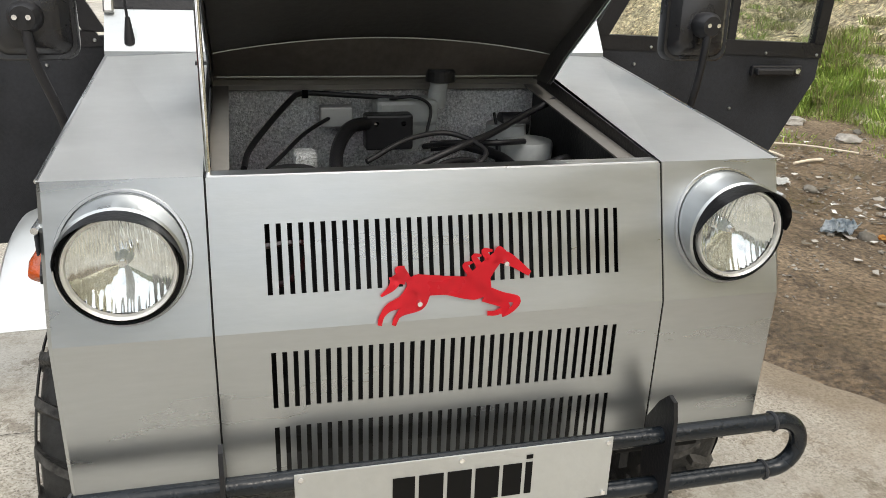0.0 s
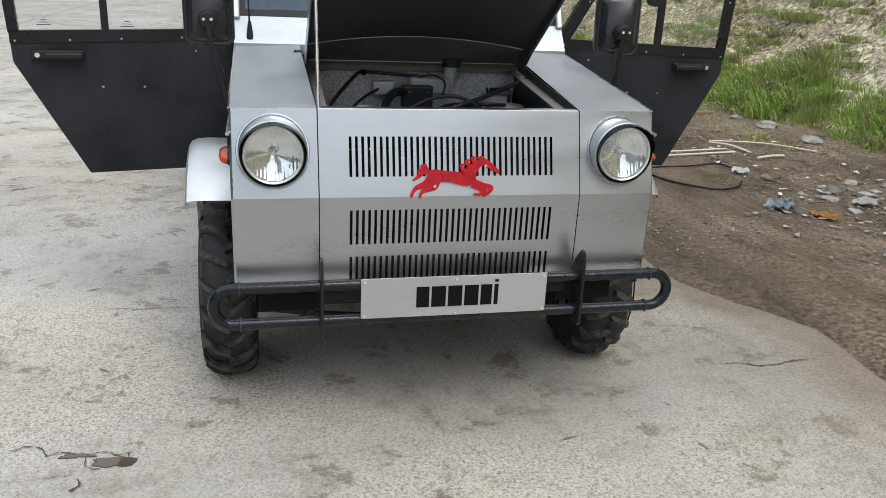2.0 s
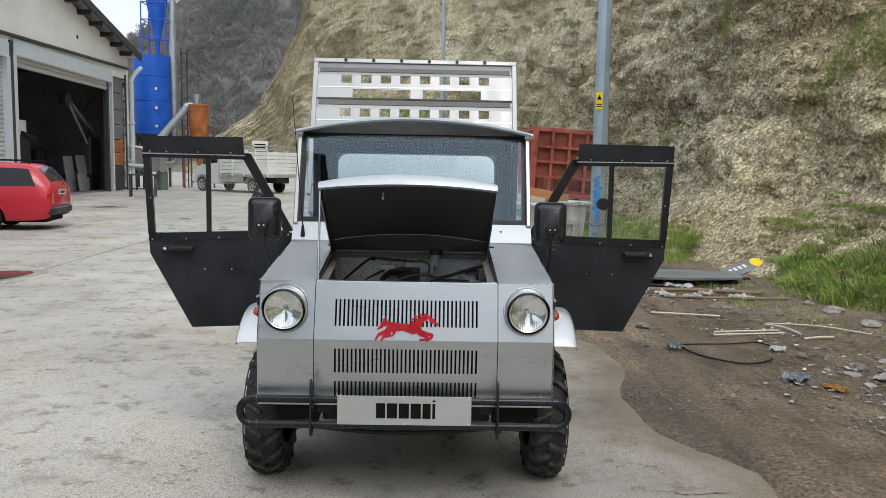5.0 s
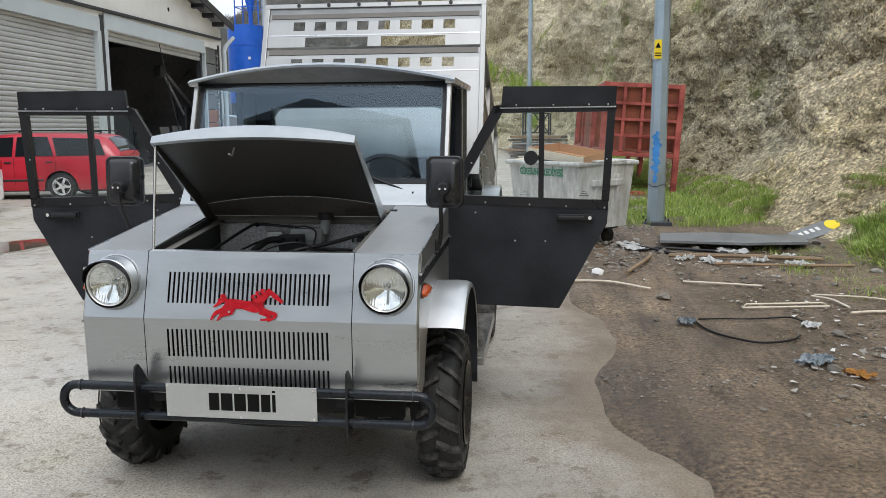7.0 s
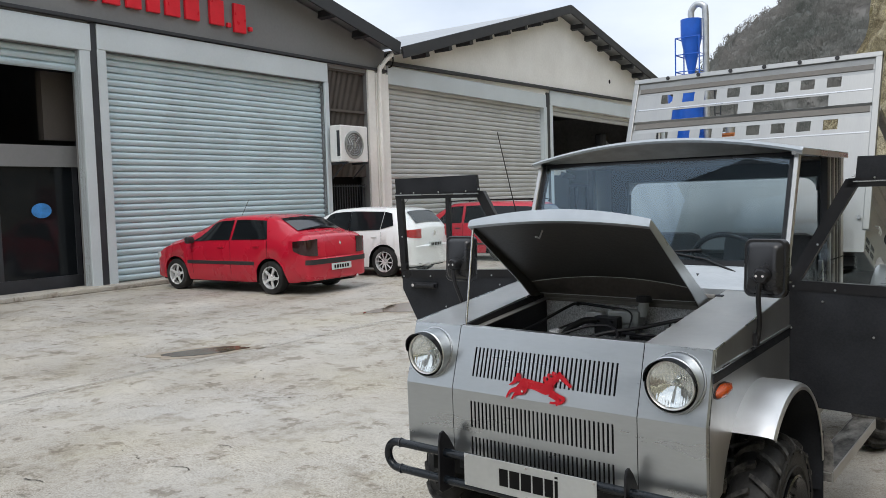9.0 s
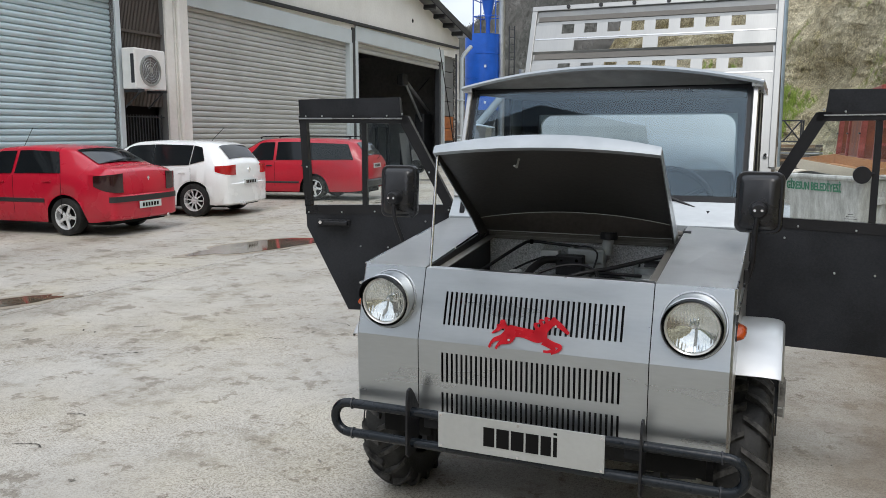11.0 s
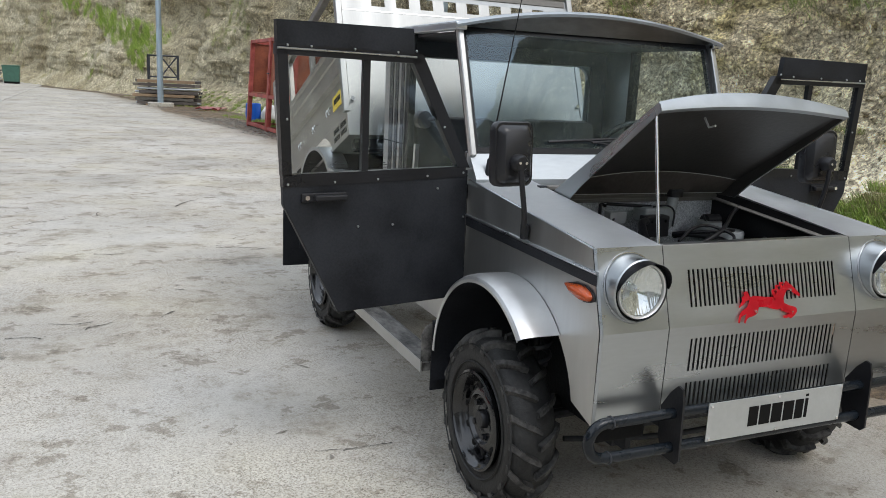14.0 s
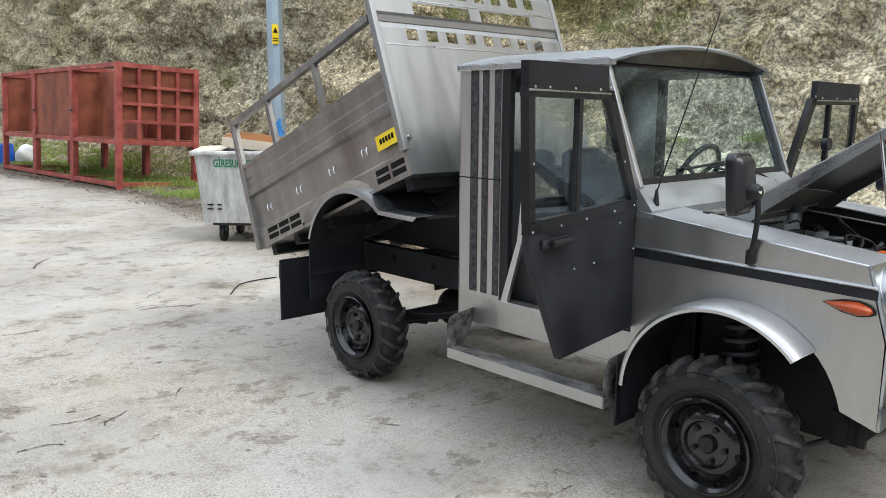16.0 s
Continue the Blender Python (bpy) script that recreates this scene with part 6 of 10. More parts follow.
def build_emblem():
    """Plain red shapes in place of the badge on the grille."""
    e = None

    def on(x, z):
        return (x, face_y(z) - 0.008, z)

    def blob(pts, w):
        bm = bmesh.new()
        line = bend([(x, 0, z) for x, z in pts], 5)
        L, R = [], []
        for i, p in enumerate(line):
            t = (line[min(i + 1, len(line) - 1)] - line[max(i - 1, 0)]).normalized()
            ww = interp(w, i / (len(line) - 1))[0]
            for arr, sg in ((L, 1), (R, -1)):
                q = (p.x - sg * t.z * ww, p.z + sg * t.x * ww)
                arr.append(q)
        outline = L + R[::-1]
        vs = [bm.verts.new(on(*q)) for q in outline]
        bm.faces.new(vs)
        bmesh.ops.solidify(bm, geom=bm.faces[:], thickness=0.003)
        bmesh.ops.triangulate(bm, faces=[f for f in bm.faces if len(f.verts) > 4])
        return bm

    e = part("emblem", blob([(-0.085, 0.867), (-0.059, 0.865), (-0.014, 0.862), (0.030, 0.855), (0.069, 0.857)], [(0, 0.011), (0.2, 0.019), (0.5, 0.016), (0.8, 0.021), (1, 0.014)]), RED_EMBLEM, TRUCK, "red painted metal badge of plain curved strokes")
    strokes = (
        ([(0.036, 0.857), (0.060, 0.884), (0.087, 0.909)], ((0, 0.023), (0.5, 0.015), (1, 0.010))),
        ([(0.078, 0.908), (0.105, 0.900), (0.143, 0.873)], ((0, 0.012), (0.45, 0.011), (1, 0.005))),
        ([(0.031, 0.880), (0.022, 0.894), (0.036, 0.899)], ((0, 0.006), (0.5, 0.005), (1, 0.002))),
        ([(0.049, 0.892), (0.039, 0.908), (0.053, 0.910)], ((0, 0.006), (0.5, 0.005), (1, 0.002))),
        ([(0.067, 0.902), (0.058, 0.917), (0.074, 0.917)], ((0, 0.006), (0.5, 0.005), (1, 0.002))),
        ([(0.080, 0.909), (0.087, 0.920), (0.098, 0.914)], ((0, 0.006), (0.5, 0.004), (1, 0.002))),
        ([(-0.080, 0.874), (-0.089, 0.884), (-0.100, 0.894), (-0.087, 0.898)], ((0, 0.006), (0.5, 0.007), (1, 0.002))),
        ([(-0.087, 0.876), (-0.102, 0.878), (-0.111, 0.865), (-0.131, 0.851)], ((0, 0.008), (0.5, 0.009), (1, 0.002))),
        ([(-0.096, 0.884), (-0.107, 0.880), (-0.116, 0.880)], ((0, 0.006), (1, 0.002))),
        ([(-0.071, 0.857), (-0.091, 0.841), (-0.118, 0.831), (-0.131, 0.817), (-0.136, 0.802)], ((0, 0.016), (0.35, 0.009), (0.7, 0.0045), (1, 0.004))),
        ([(-0.058, 0.851), (-0.065, 0.833), (-0.094, 0.823), (-0.105, 0.813), (-0.111, 0.800)], ((0, 0.015), (0.35, 0.009), (0.7, 0.0045), (1, 0.004))),
        ([(0.060, 0.843), (0.089, 0.835), (0.118, 0.829), (0.107, 0.813), (0.087, 0.804)], ((0, 0.013), (0.4, 0.007), (0.8, 0.0045), (1, 0.005))),
        ([(0.056, 0.841), (0.080, 0.829), (0.098, 0.819), (0.078, 0.809), (0.060, 0.809)], ((0, 0.012), (0.4, 0.006), (0.8, 0.0045), (1, 0.004))))
    for pts, w in strokes:
        part("stroke", blob(pts, w), RED_EMBLEM, e)
    for x, z in ((-0.064, 0.836), (0.098, 0.895)):
        y = face_y(z) - 0.008
        part("screw", rod(bmesh.new(), (x, y + 0.004, z), (x, y - 0.008, z), 0.0055, 0.0045, 10), CHROME, e)


def build_hood():
    """Hinged at the rear, propped open; a shallow tray with an arched top."""
    hinge = Vector((-0.004, 0.84, 1.13))
    tip = Vector((-0.004, 0.247, 1.5))
    d = tip - hinge
    L = d.length
    m = axes(hinge, (-1, 0, 0), d)
    # local: x across, y from hinge to tip, z outward (up and back)
    w = 0.411
    arch = lambda x: 0.048 * (1 - (x / w) ** 2)
    hood = part("hood", bmesh.new(), STEEL, TRUCK, "arched steel hood, black inside, propped open")
    hood.matrix_basis = m

    def sheet(z0, inset, thick, y0, y1):
        bm = bmesh.new()
        n = 20
        a = [[bm.verts.new(((-w + inset) + 2 * (w - inset) * k / n, y, z0 + arch(-w + 2 * w * k / n))) for k in range(n + 1)] for y in (y0, y1)]
        for k in range(n):
            bm.faces.new((a[0][k], a[0][k + 1], a[1][k + 1], a[1][k]))
        bmesh.ops.recalc_face_normals(bm, faces=bm.faces[:])
        bmesh.ops.solidify(bm, geom=bm.faces[:], thickness=thick)
        return bm

    part("skin", sheet(0.0, 0.0, 0.003, 0.0, L), STEEL_TOP, hood, "brushed steel outer skin", smooth=40)
    part("lining", sheet(-0.012, 0.008, 0.003, 0.015, L - 0.015), HOOD_IN, hood, "black inner lining", smooth=40)
    # front lip, bowed with the arch
    bm = bmesh.new()
    n = 20
    prev = None
    for k in range(n + 1):
        x = -w + 2 * w * k / n
        row = [bm.verts.new((x, L + 0.001, arch(x) + 0.002)), bm.verts.new((x, L + 0.006, arch(x) - 0.01)), bm.verts.new((x, L + 0.004, -0.032 + arch(x) * 0.55)), bm.verts.new((x, L - 0.012, -0.034 + arch(x) * 0.55))]
        if prev:
            for i in range(3):
                bm.faces.new((prev[i], prev[i + 1], row[i + 1], row[i]))
        prev = row
    part("front_lip", bm, STEEL_TOP, hood, "bright folded front lip", smooth=40)
    for s in (-1, 1):
        bm = slab(bmesh.new(), [(0.0, -0.02), (0.09, -0.075), (0.2, -0.06), (L, -0.032), (L, 0.0), (0.0, 0.0)], 0.003, axes((s * w - (0.003 if s > 0 else 0.0), 0, 0), (0, 1, 0), (0, 0, 1)))
        part("side_skirt", bm, STEEL, hood, "folded steel side")
        bm = slab(bmesh.new(), [(0.0, -0.02), (0.09, -0.073), (0.2, -0.058), (L - 0.01, -0.03), (L - 0.01, -0.012), (0.0, -0.012)], 0.002, axes((s * (w - 0.006), 0, 0), (0, 1, 0), (0, 0, 1)))
        part("side_lining", bm, HOOD_IN, hood)
    # stiffening hoop near the hinge
    bm = bmesh.new()
    prev = None
    for k in range(n + 1):
        x = (w - 0.01) * (-1 + 2 * k / n)
        zz = arch(x) * 0.9
        row = [bm.verts.new((x, 0.02, -0.012)), bm.verts.new((x, 0.04, -0.028)), bm.verts.new((x, 0.048, -0.03)), bm.verts.new((x, 0.135, -0.016 + zz))]
        if prev:
            for i in range(3):
                bm.faces.new((prev[i], prev[i + 1], row[i + 1], row[i]))
        prev = row
    part("stiffener", bm, CHANNEL, hood, "brown-grey stiffening channel", smooth=40)
    bm = tube(bmesh.new(), [(x, 0.135, -0.017 + arch(x) * 0.9) for x in [(w - 0.012) * (-1 + 2 * k / n) for k in range(n + 1)]], 0.0016, 6)
    part("seam_bead", bm, PLATE, hood)
    part("rear_edge", tube(bmesh.new(), [(-w + 0.015, 0.044, -0.031), (w - 0.015, 0.044, -0.031)], 0.0018, 6), PLATE, hood)
    part("latch", tube(bmesh.new(), [(0.12, L - 0.12, -0.02 + 0.04), (0.12, L - 0.115, -0.02), (0.12, L - 0.085, -0.03)], 0.004, 6), PLATE, hood, "small steel latch hook")
    # prop
    bm = bmesh.new()
    rod(bm, (-0.408, 0.185, 1.045), (-0.41, 0.262, 1.482), 0.0055, seg=10)
    part("prop_rod", bm, CHROME, TRUCK, "thin bright hood prop rod", smooth=50)


def build_engine_bay():
    # firewall with foil padding, uneven
    bm = bmesh.new()
    nx, nz = 60, 30
    vs = [[bm.verts.new((-0.412 + 0.824 * i / nx, 0.862 + 0.006 * fbm(i * 0.5, j * 0.5, 3, 3), 0.68 + 0.445 * j / nz)) for i in range(nx + 1)] for j in range(nz + 1)]
    for j in range(nz):
        for i in range(nx):
            bm.faces.new((vs[j][i], vs[j][i + 1], vs[j + 1][i + 1], vs[j + 1][i]))
    part("firewall_padding", bm, FOIL, TRUCK, "crinkled silver foil padding on the firewall")
    part("firewall", one_box(-0.45, 0.45, 0.875, 0.9, 0.5, 1.15), DARK_STEEL, TRUCK)
    bm = one_box(-0.416, 0.416, 0.845, 1.0, 1.118, 1.13, 0.003)
    box(bm, -0.416, 0.416, 0.84, 0.86, 1.085, 1.13, 0.003)
    part("hinge_channel", bm, BROWN_STEEL, TRUCK, "brown steel hinge channel")
    for z in (1.095, 1.108):
        part("ridge", one_box(-0.41, 0.41, 0.834, 0.84, z, z + 0.005), BROWN_STEEL, TRUCK)
    bm = one_box(-0.42, 0.42, 0.86, 0.9, 1.135, 1.15, 0.003)
    part("hinge_bar", bm, BROWN_STEEL, TRUCK)
    part("bay_floor", one_box(-0.41, 0.41, 0.2, 0.86, 0.66, 0.68), UNDER, TRUCK)
    # brake fluid tank
    tank = part("fluid_tank", one_box(-0.03, 0.125, 0.745, 0.83, 1.01, 1.075, 0.012), TANK, TRUCK, "milky plastic fluid tank with black cap")
    part("neck", rod(bmesh.new(), (0.125, 0.785, 1.05), (0.135, 0.785, 1.115), 0.024, 0.022, 16), TANK, tank, smooth=50)
    bm = lathe(bmesh.new(), [(0.0, 0.03), (0.034, 0.03), (0.037, 0.024), (0.037, 0.0), (0.03, -0.002)], pose(0.136, 0.785, 1.115), 20)
    part("cap", bm, BLACK_PLASTIC, tank, "ribbed black cap")
    bm = bmesh.new()
    slab(bm, [(0.06, 0.94), (0.122, 1.0), (0.122, 1.03), (0.0, 1.03), (0.0, 1.0), (0.03, 0.95)], 0.05, axes((0, 0.805, 0), (1, 0, 0), (0, 0, 1)))
    part("lower_tank", bm, TANK, tank)
    unit = part("control_box", one_box(-0.065, 0.05, 0.69, 0.74, 0.965, 1.05, 0.006), BLACK_PLASTIC, TRUCK, "black control box")
    for x in (-0.04, 0.025):
        part("screw", rod(bmesh.new(), (x, 0.692, 1.03), (x, 0.686, 1.03), 0.006, seg=8), CHROME, unit)
    part("bracket", one_box(-0.16, -0.08, 0.80, 0.845, 1.0, 1.05, 0.004), PLATE, TRUCK, "bent bright bracket")
    hoses = [
        ([(-0.35, 0.5, 0.98), (-0.33, 0.62, 1.0), (-0.24, 0.76, 1.07), (-0.2, 0.8, 1.085), (-0.1, 0.8, 1.08), (0.02, 0.78, 1.075)], 0.007),
        ([(-0.06, 0.7, 1.03), (-0.11, 0.66, 1.025), (-0.15, 0.57, 0.98), (-0.15, 0.45, 0.9)], 0.016),
        ([(0.1, 0.72, 0.965), (0.18, 0.7, 0.97), (0.25, 0.6, 0.96), (0.27, 0.5, 0.93)], 0.013),
        ([(0.0, 0.45, 0.985), (0.1, 0.47, 1.02), (0.2, 0.54, 1.035), (0.32, 0.64, 1.06), (0.41, 0.7, 1.08)], 0.0085),
        ([(-0.02, 0.38, 0.93), (0.02, 0.48, 0.96), (0.1, 0.5, 0.97), (0.2, 0.48, 0.97), (0.27, 0.42, 0.93)], 0.009),
        ([(0.0, 0.42, 0.95), (0.07, 0.46, 0.99), (0.16, 0.5, 0.98), (0.2, 0.4, 0.96)], 0.006),
        ([(0.02, 0.36, 0.97), (0.1, 0.42, 0.98), (0.18, 0.46, 0.965), (0.38, 0.45, 0.975)], 0.004),
        ([(-0.24, 0.46, 0.97), (-0.18, 0.44, 0.965), (-0.08, 0.36, 0.95)], 0.005),
        ([(0.27, 0.75, 1.04), (0.27, 0.72, 1.0), (0.255, 0.66, 0.93)], 0.004),
        ([(0.0, 0.74, 1.08), (0.06, 0.73, 1.085), (0.1, 0.73, 1.06), (0.09, 0.72, 1.0)], 0.004),
        ([(0.28, 0.5, 0.95), (0.33, 0.47, 0.98), (0.37, 0.5, 0.98)], 0.012),
        ([(-0.1, 0.45, 1.0), (0.0, 0.5, 1.035), (0.1, 0.52, 1.04), (0.16, 0.45, 1.01), (0.06, 0.4, 0.97), (-0.06, 0.42, 0.97)], 0.006),
        ([(0.08, 0.7, 0.97), (0.12, 0.6, 1.0), (0.22, 0.55, 1.01), (0.3, 0.6, 1.0)], 0.007),
        ([(-0.12, 0.82, 1.03), (-0.2, 0.75, 1.0), (-0.26, 0.66, 0.97), (-0.3, 0.6, 0.95)], 0.005),
    ]
    for pts, r in hoses:
        part("hose" if r > 0.006 else "cable", tube(bmesh.new(), bend(pts, 7), r, 8), BLACK_PLASTIC, TRUCK, "", 60)
    part("cable", tube(bmesh.new(), bend([(-0.4, 0.25, 0.97), (-0.36, 0.23, 0.935), (-0.33, 0.225, 0.9), (-0.29, 0.23, 0.88), (-0.26, 0.26, 0.9)], 6), 0.005, 7), RED_MESH, TRUCK, "red cable behind the grille", 60)
    part("clip", one_box(-0.205, -0.19, 0.79, 0.81, 1.075, 1.095), CHROME, TRUCK)
    part("relay", one_box(0.0, 0.055, 0.33, 0.38, 0.972, 1.0, 0.006), ORANGE, TRUCK, "orange plastic cover")
    bm = lathe(bmesh.new(), [(0.0, 0.09), (0.06, 0.09), (0.065, 0.08), (0.058, 0.0), (0.0, 0.0)], pose(0.33, 0.66, 0.9), 24)
    part("washer_tank", bm, TANK, TRUCK, "pale washer tank", smooth=40)
    bm = lathe(bmesh.new(), [(0.0, 0.03), (0.05, 0.03), (0.052, 0.0), (0.04, -0.05), (0.0, -0.05)], pose(0.3, 0.74, 0.985), 20)
    part("filler", bm, TANK, TRUCK, "", 40)
    part("motor", rod(bmesh.new(), (0.29, 0.76, 1.01), (0.36, 0.76, 1.01), 0.03, seg=16), BLACK_PLASTIC, TRUCK, "black wiper motor", 40)
    bm = lathe(bmesh.new(), [(0.0, 0.02), (0.05, 0.02), (0.055, 0.01), (0.055, -0.02), (0.03, -0.03), (0.03, -0.1)], pose(-0.25, 0.5, 0.955), 20)
    part("filler_cap", bm, BLACK_PLASTIC, TRUCK, "black filler cap", 40)
    part("foil_strip", one_box(-0.24, -0.19, 0.58, 0.64, 0.93, 0.99, 0.01), FOIL, TRUCK)
    bm = one_box(-0.3, 0.3, 0.3, 0.75, 0.68, 0.88, 0.03)
    box(bm, -0.2, 0.22, 0.36, 0.7, 0.88, 0.93, 0.02)
    part("engine_block", bm, UNDER, TRUCK, "dark engine in the bay")


def build_cab():
    # cowl below the windscreen
    bm = bmesh.new()
    slab(bm, [(1.0, 1.13), (1.0, 1.16), (1.075, 1.255), (1.1, 1.255), (1.1, 1.13)], 1.34, axes((-0.67, 0, 0), (0, 1, 0), (0, 0, 1)))
    part("cowl", bm, STEEL_TOP, TRUCK, "brushed steel cowl under the windscreen")
    # windscreen: leaning frame, seal, glass
    o, up = Vector((0, 1.082, 1.25)), Vector((0, 0.195, 0.52))
    H = up.length
    m = axes(o, (1, 0, 0), up)
    fr = part("windscreen", pierced([-0.665, -0.622, 0.622, 0.665], [0.0, 0.035, H - 0.035, H], lambda i, j: i == 1 and j == 1, lambda x, z: (x, z, 0), 0.02), BLACK_SATIN, TRUCK, "windscreen in a black rubber frame")
    fr.matrix_basis = m
    g = part("pane", one_box(-0.627, 0.627, 0.03, H - 0.03, -0.002, 0.003), WIND_GLASS, fr, "tinted windscreen glass")
    g.visible_shadow = False
    for s in (-1, 1):
        bm = slab(bmesh.new(), [(s * 0.646, -0.01), (s * 0.671, -0.01), (s * 0.671, H - 0.004), (s * 0.646, H - 0.004)][::s], 0.03, m @ pose(0, 0, -0.004))
        bmesh.ops.bevel(bm, geom=bm.edges[:], offset=0.004, segments=1, profile=0.5, affect="EDGES")
        part("windscreen_pillar", bm, STEEL_SIDE, TRUCK, "bright windscreen pillar")
    # roof, arched across
    def top(x):
        return 1.775 + 0.082 * (1 - (x / 0.69) ** 2)
    bm = bmesh.new()
    n = 24
    ys = (1.205, 1.23, 2.13)
    rows = [[bm.verts.new((-0.69 + 1.38 * k / n, y, top(-0.69 + 1.38 * k / n) - (0.012 if y < 1.21 else 0))) for k in range(n + 1)] for y in ys]
    for a, b in zip(rows, rows[1:]):
        for k in range(n):
            bm.faces.new((a[k], a[k + 1], b[k + 1], b[k]))
    bmesh.ops.recalc_face_normals(bm, faces=bm.faces[:])
    bmesh.ops.solidify(bm, geom=bm.faces[:], thickness=0.012)
    part("roof", bm, STEEL_TOP, TRUCK, "arched steel cab roof", smooth=30)
    bm = bmesh.new()
    prev = None
    for k in range(n + 1):
        x = -0.665 + 1.33 * k / n
        row = [bm.verts.new((x, 1.225, top(x) - 0.012)), bm.verts.new((x, 1.262, 1.76))]
        if prev:
            bm.faces.new((prev[0], prev[1], row[1], row[0]))
        prev = row
    bmesh.ops.solidify(bm, geom=bm.faces[:], thickness=0.003)
    part("roof_front", bm, STEEL_BED, TRUCK, "dull brown steel panel under the roof lip")
    for s in (-1, 1):
        part("roof_rail", one_box(min(s * 0.64, s * 0.69), max(s * 0.64, s * 0.69), 1.22, 2.13, 1.745, 1.775, 0.004), ALU, TRUCK)
    # back wall with window
    bw = part("cab_back", pierced([-0.66, -0.55, 0.55, 0.66], [0.55, 1.16, 1.655, 1.78], lambda i, j: i == 1 and j == 1, lambda x, z: (x, 2.1, z), 0.02), DARK_STEEL, TRUCK, "cab back wall with wide window")
    part("rear_pane", one_box(-0.56, 0.56, 2.092, 2.096, 1.15, 1.665), GLASS, bw).visible_shadow = False
    part("back_skin", pierced([-0.668, -0.54, 0.54, 0.668], [0.5, 1.17, 1.65, 1.77], lambda i, j: i == 1 and j == 1, lambda x, z: (x, 2.125, z), 0.003), STEEL_SIDE, bw)
    for sx in (-1, 1):
        for zc, sz in ((1.17, 1), (1.65, -1)):
            out = [(0, 0)] + [(0.07 - 0.07 * math.sin(radians(a)), 0.07 - 0.07 * math.cos(radians(a))) for a in range(0, 91, 15)]
            bm = slab(bmesh.new(), [(sx * (0.54 - u), zc + sz * v) for u, v in out], 0.03, axes((0, 2.128, 0), (1, 0, 0), (0, 0, 1)))
            part("corner", bm, STEEL_SIDE, bw)
    # side panels behind the doors with black stripes
    for s in (-1, 1):
        bm = one_box(min(s * 0.652, s * 0.669), max(s * 0.652, s * 0.669), 1.84, 2.12, 0.5, 1.765, 0.003)
        sp = part("side_panel", bm, STEEL_SIDE, TRUCK, "steel cab side panel with black stripes")
        for y0, y1 in ((1.995, 2.045), (1.925, 1.965), (1.845, 1.885)):
            part("stripe", one_box(min(s * 0.668, s * 0.672), max(s * 0.668, s * 0.672), y0, y1, 0.66, 1.745), FLAKED, sp)
        part("seam", one_box(min(s * 0.667, s * 0.6735), max(s * 0.667, s * 0.6735), 1.84, 2.12, 1.227, 1.232), DARK, sp)
        part("door_frame", one_box(min(s * 0.63, s * 0.664), max(s * 0.63, s * 0.664), 1.79, 1.84, 0.6, 1.76, 0.004), BLACK_SATIN, TRUCK, "black door opening edge")
        bm = slab(bmesh.new(), [(1.83, 0.64), (1.79, 0.64), (1.70, 0.95), (1.68, 1.24), (1.70, 1.24), (1.73, 0.95)], 0.02, axes((s * 0.655 - 0.01, 0, 0), (0, 1, 0), (0, 0, 1)))
        part("seat_belt_frame", bm, ALU, TRUCK, "bright slanted edge in the door opening")
        # sill and step
        part("sill", one_box(min(s * 0.60, s * 0.669), max(s * 0.60, s * 0.669), 1.07, 2.12, 0.49, 0.64, 0.004), STEEL_SIDE, TRUCK, "steel door sill")
        bm = one_box(min(s * 0.738, s * 0.838), max(s * 0.738, s * 0.838), 1.07, 2.02, 0.385, 0.392, 0.002)
        box(bm, min(s * 0.738, s * 0.743), max(s * 0.738, s * 0.743), 1.07, 2.02, 0.365, 0.3915, 0.0)
        box(bm, min(s * 0.84, s * 0.846), max(s * 0.84, s * 0.846), 1.07, 2.02, 0.345, 0.395, 0.002)
        st = part("side_step", bm, STEEL_SIDE, TRUCK, "folded steel side step, scuffed")
        part("tread_strip", one_box(min(s * 0.742, s * 0.839), max(s * 0.742, s * 0.839), 1.072, 2.018, 0.3905, 0.3935), SCUFFED, st, "worn black coating on the step")
        for y in (1.075, 2.02):
            bm = slab(bmesh.new(), [(s * 0.735, 0.35), (s * 0.846, 0.35), (s * 0.846, 0.51), (s * 0.828, 0.545), (s * 0.80, 0.556), (s * 0.664, 0.572), (s * 0.662, 0.515), (s * 0.735, 0.398)][::s], 0.004, axes((0, y, 0), (1, 0, 0), (0, 0, 1)))
            part("end_plate", bm, SCUFFED, st, "scuffed black end plate")
        # door hinges
        for z in (0.75, 1.1):
            part("door_hinge", rod(bmesh.new(), (s * 0.675, 1.083, z - 0.03), (s * 0.675, 1.083, z + 0.03), 0.008, seg=8), BLACK_SATIN, TRUCK)
        part("front_post", one_box(min(s * 0.60, s * 0.667), max(s * 0.60, s * 0.667), 1.08, 1.13, 0.5, 1.26, 0.004), BLACK_SATIN, TRUCK)
    # cab inside
    part("cab_floor", one_box(-0.66, 0.66, 1.085, 2.09, 0.58, 0.6), INTERIOR, TRUCK)
    part("headlining", one_box(-0.63, 0.63, 1.27, 2.09, 1.735, 1.745), INTERIOR, TRUCK)
    bm = bmesh.new()
    slab(bm, [(1.1, 0.62), (1.1, 1.24), (1.2, 1.24), (1.32, 1.17), (1.3, 1.02), (1.16, 0.95), (1.14, 0.62)], 1.24, axes((-0.62, 0, 0), (0, 1, 0), (0, 0, 1)))
    part("dashboard", bm, BLACK_PLASTIC, TRUCK, "black dashboard")
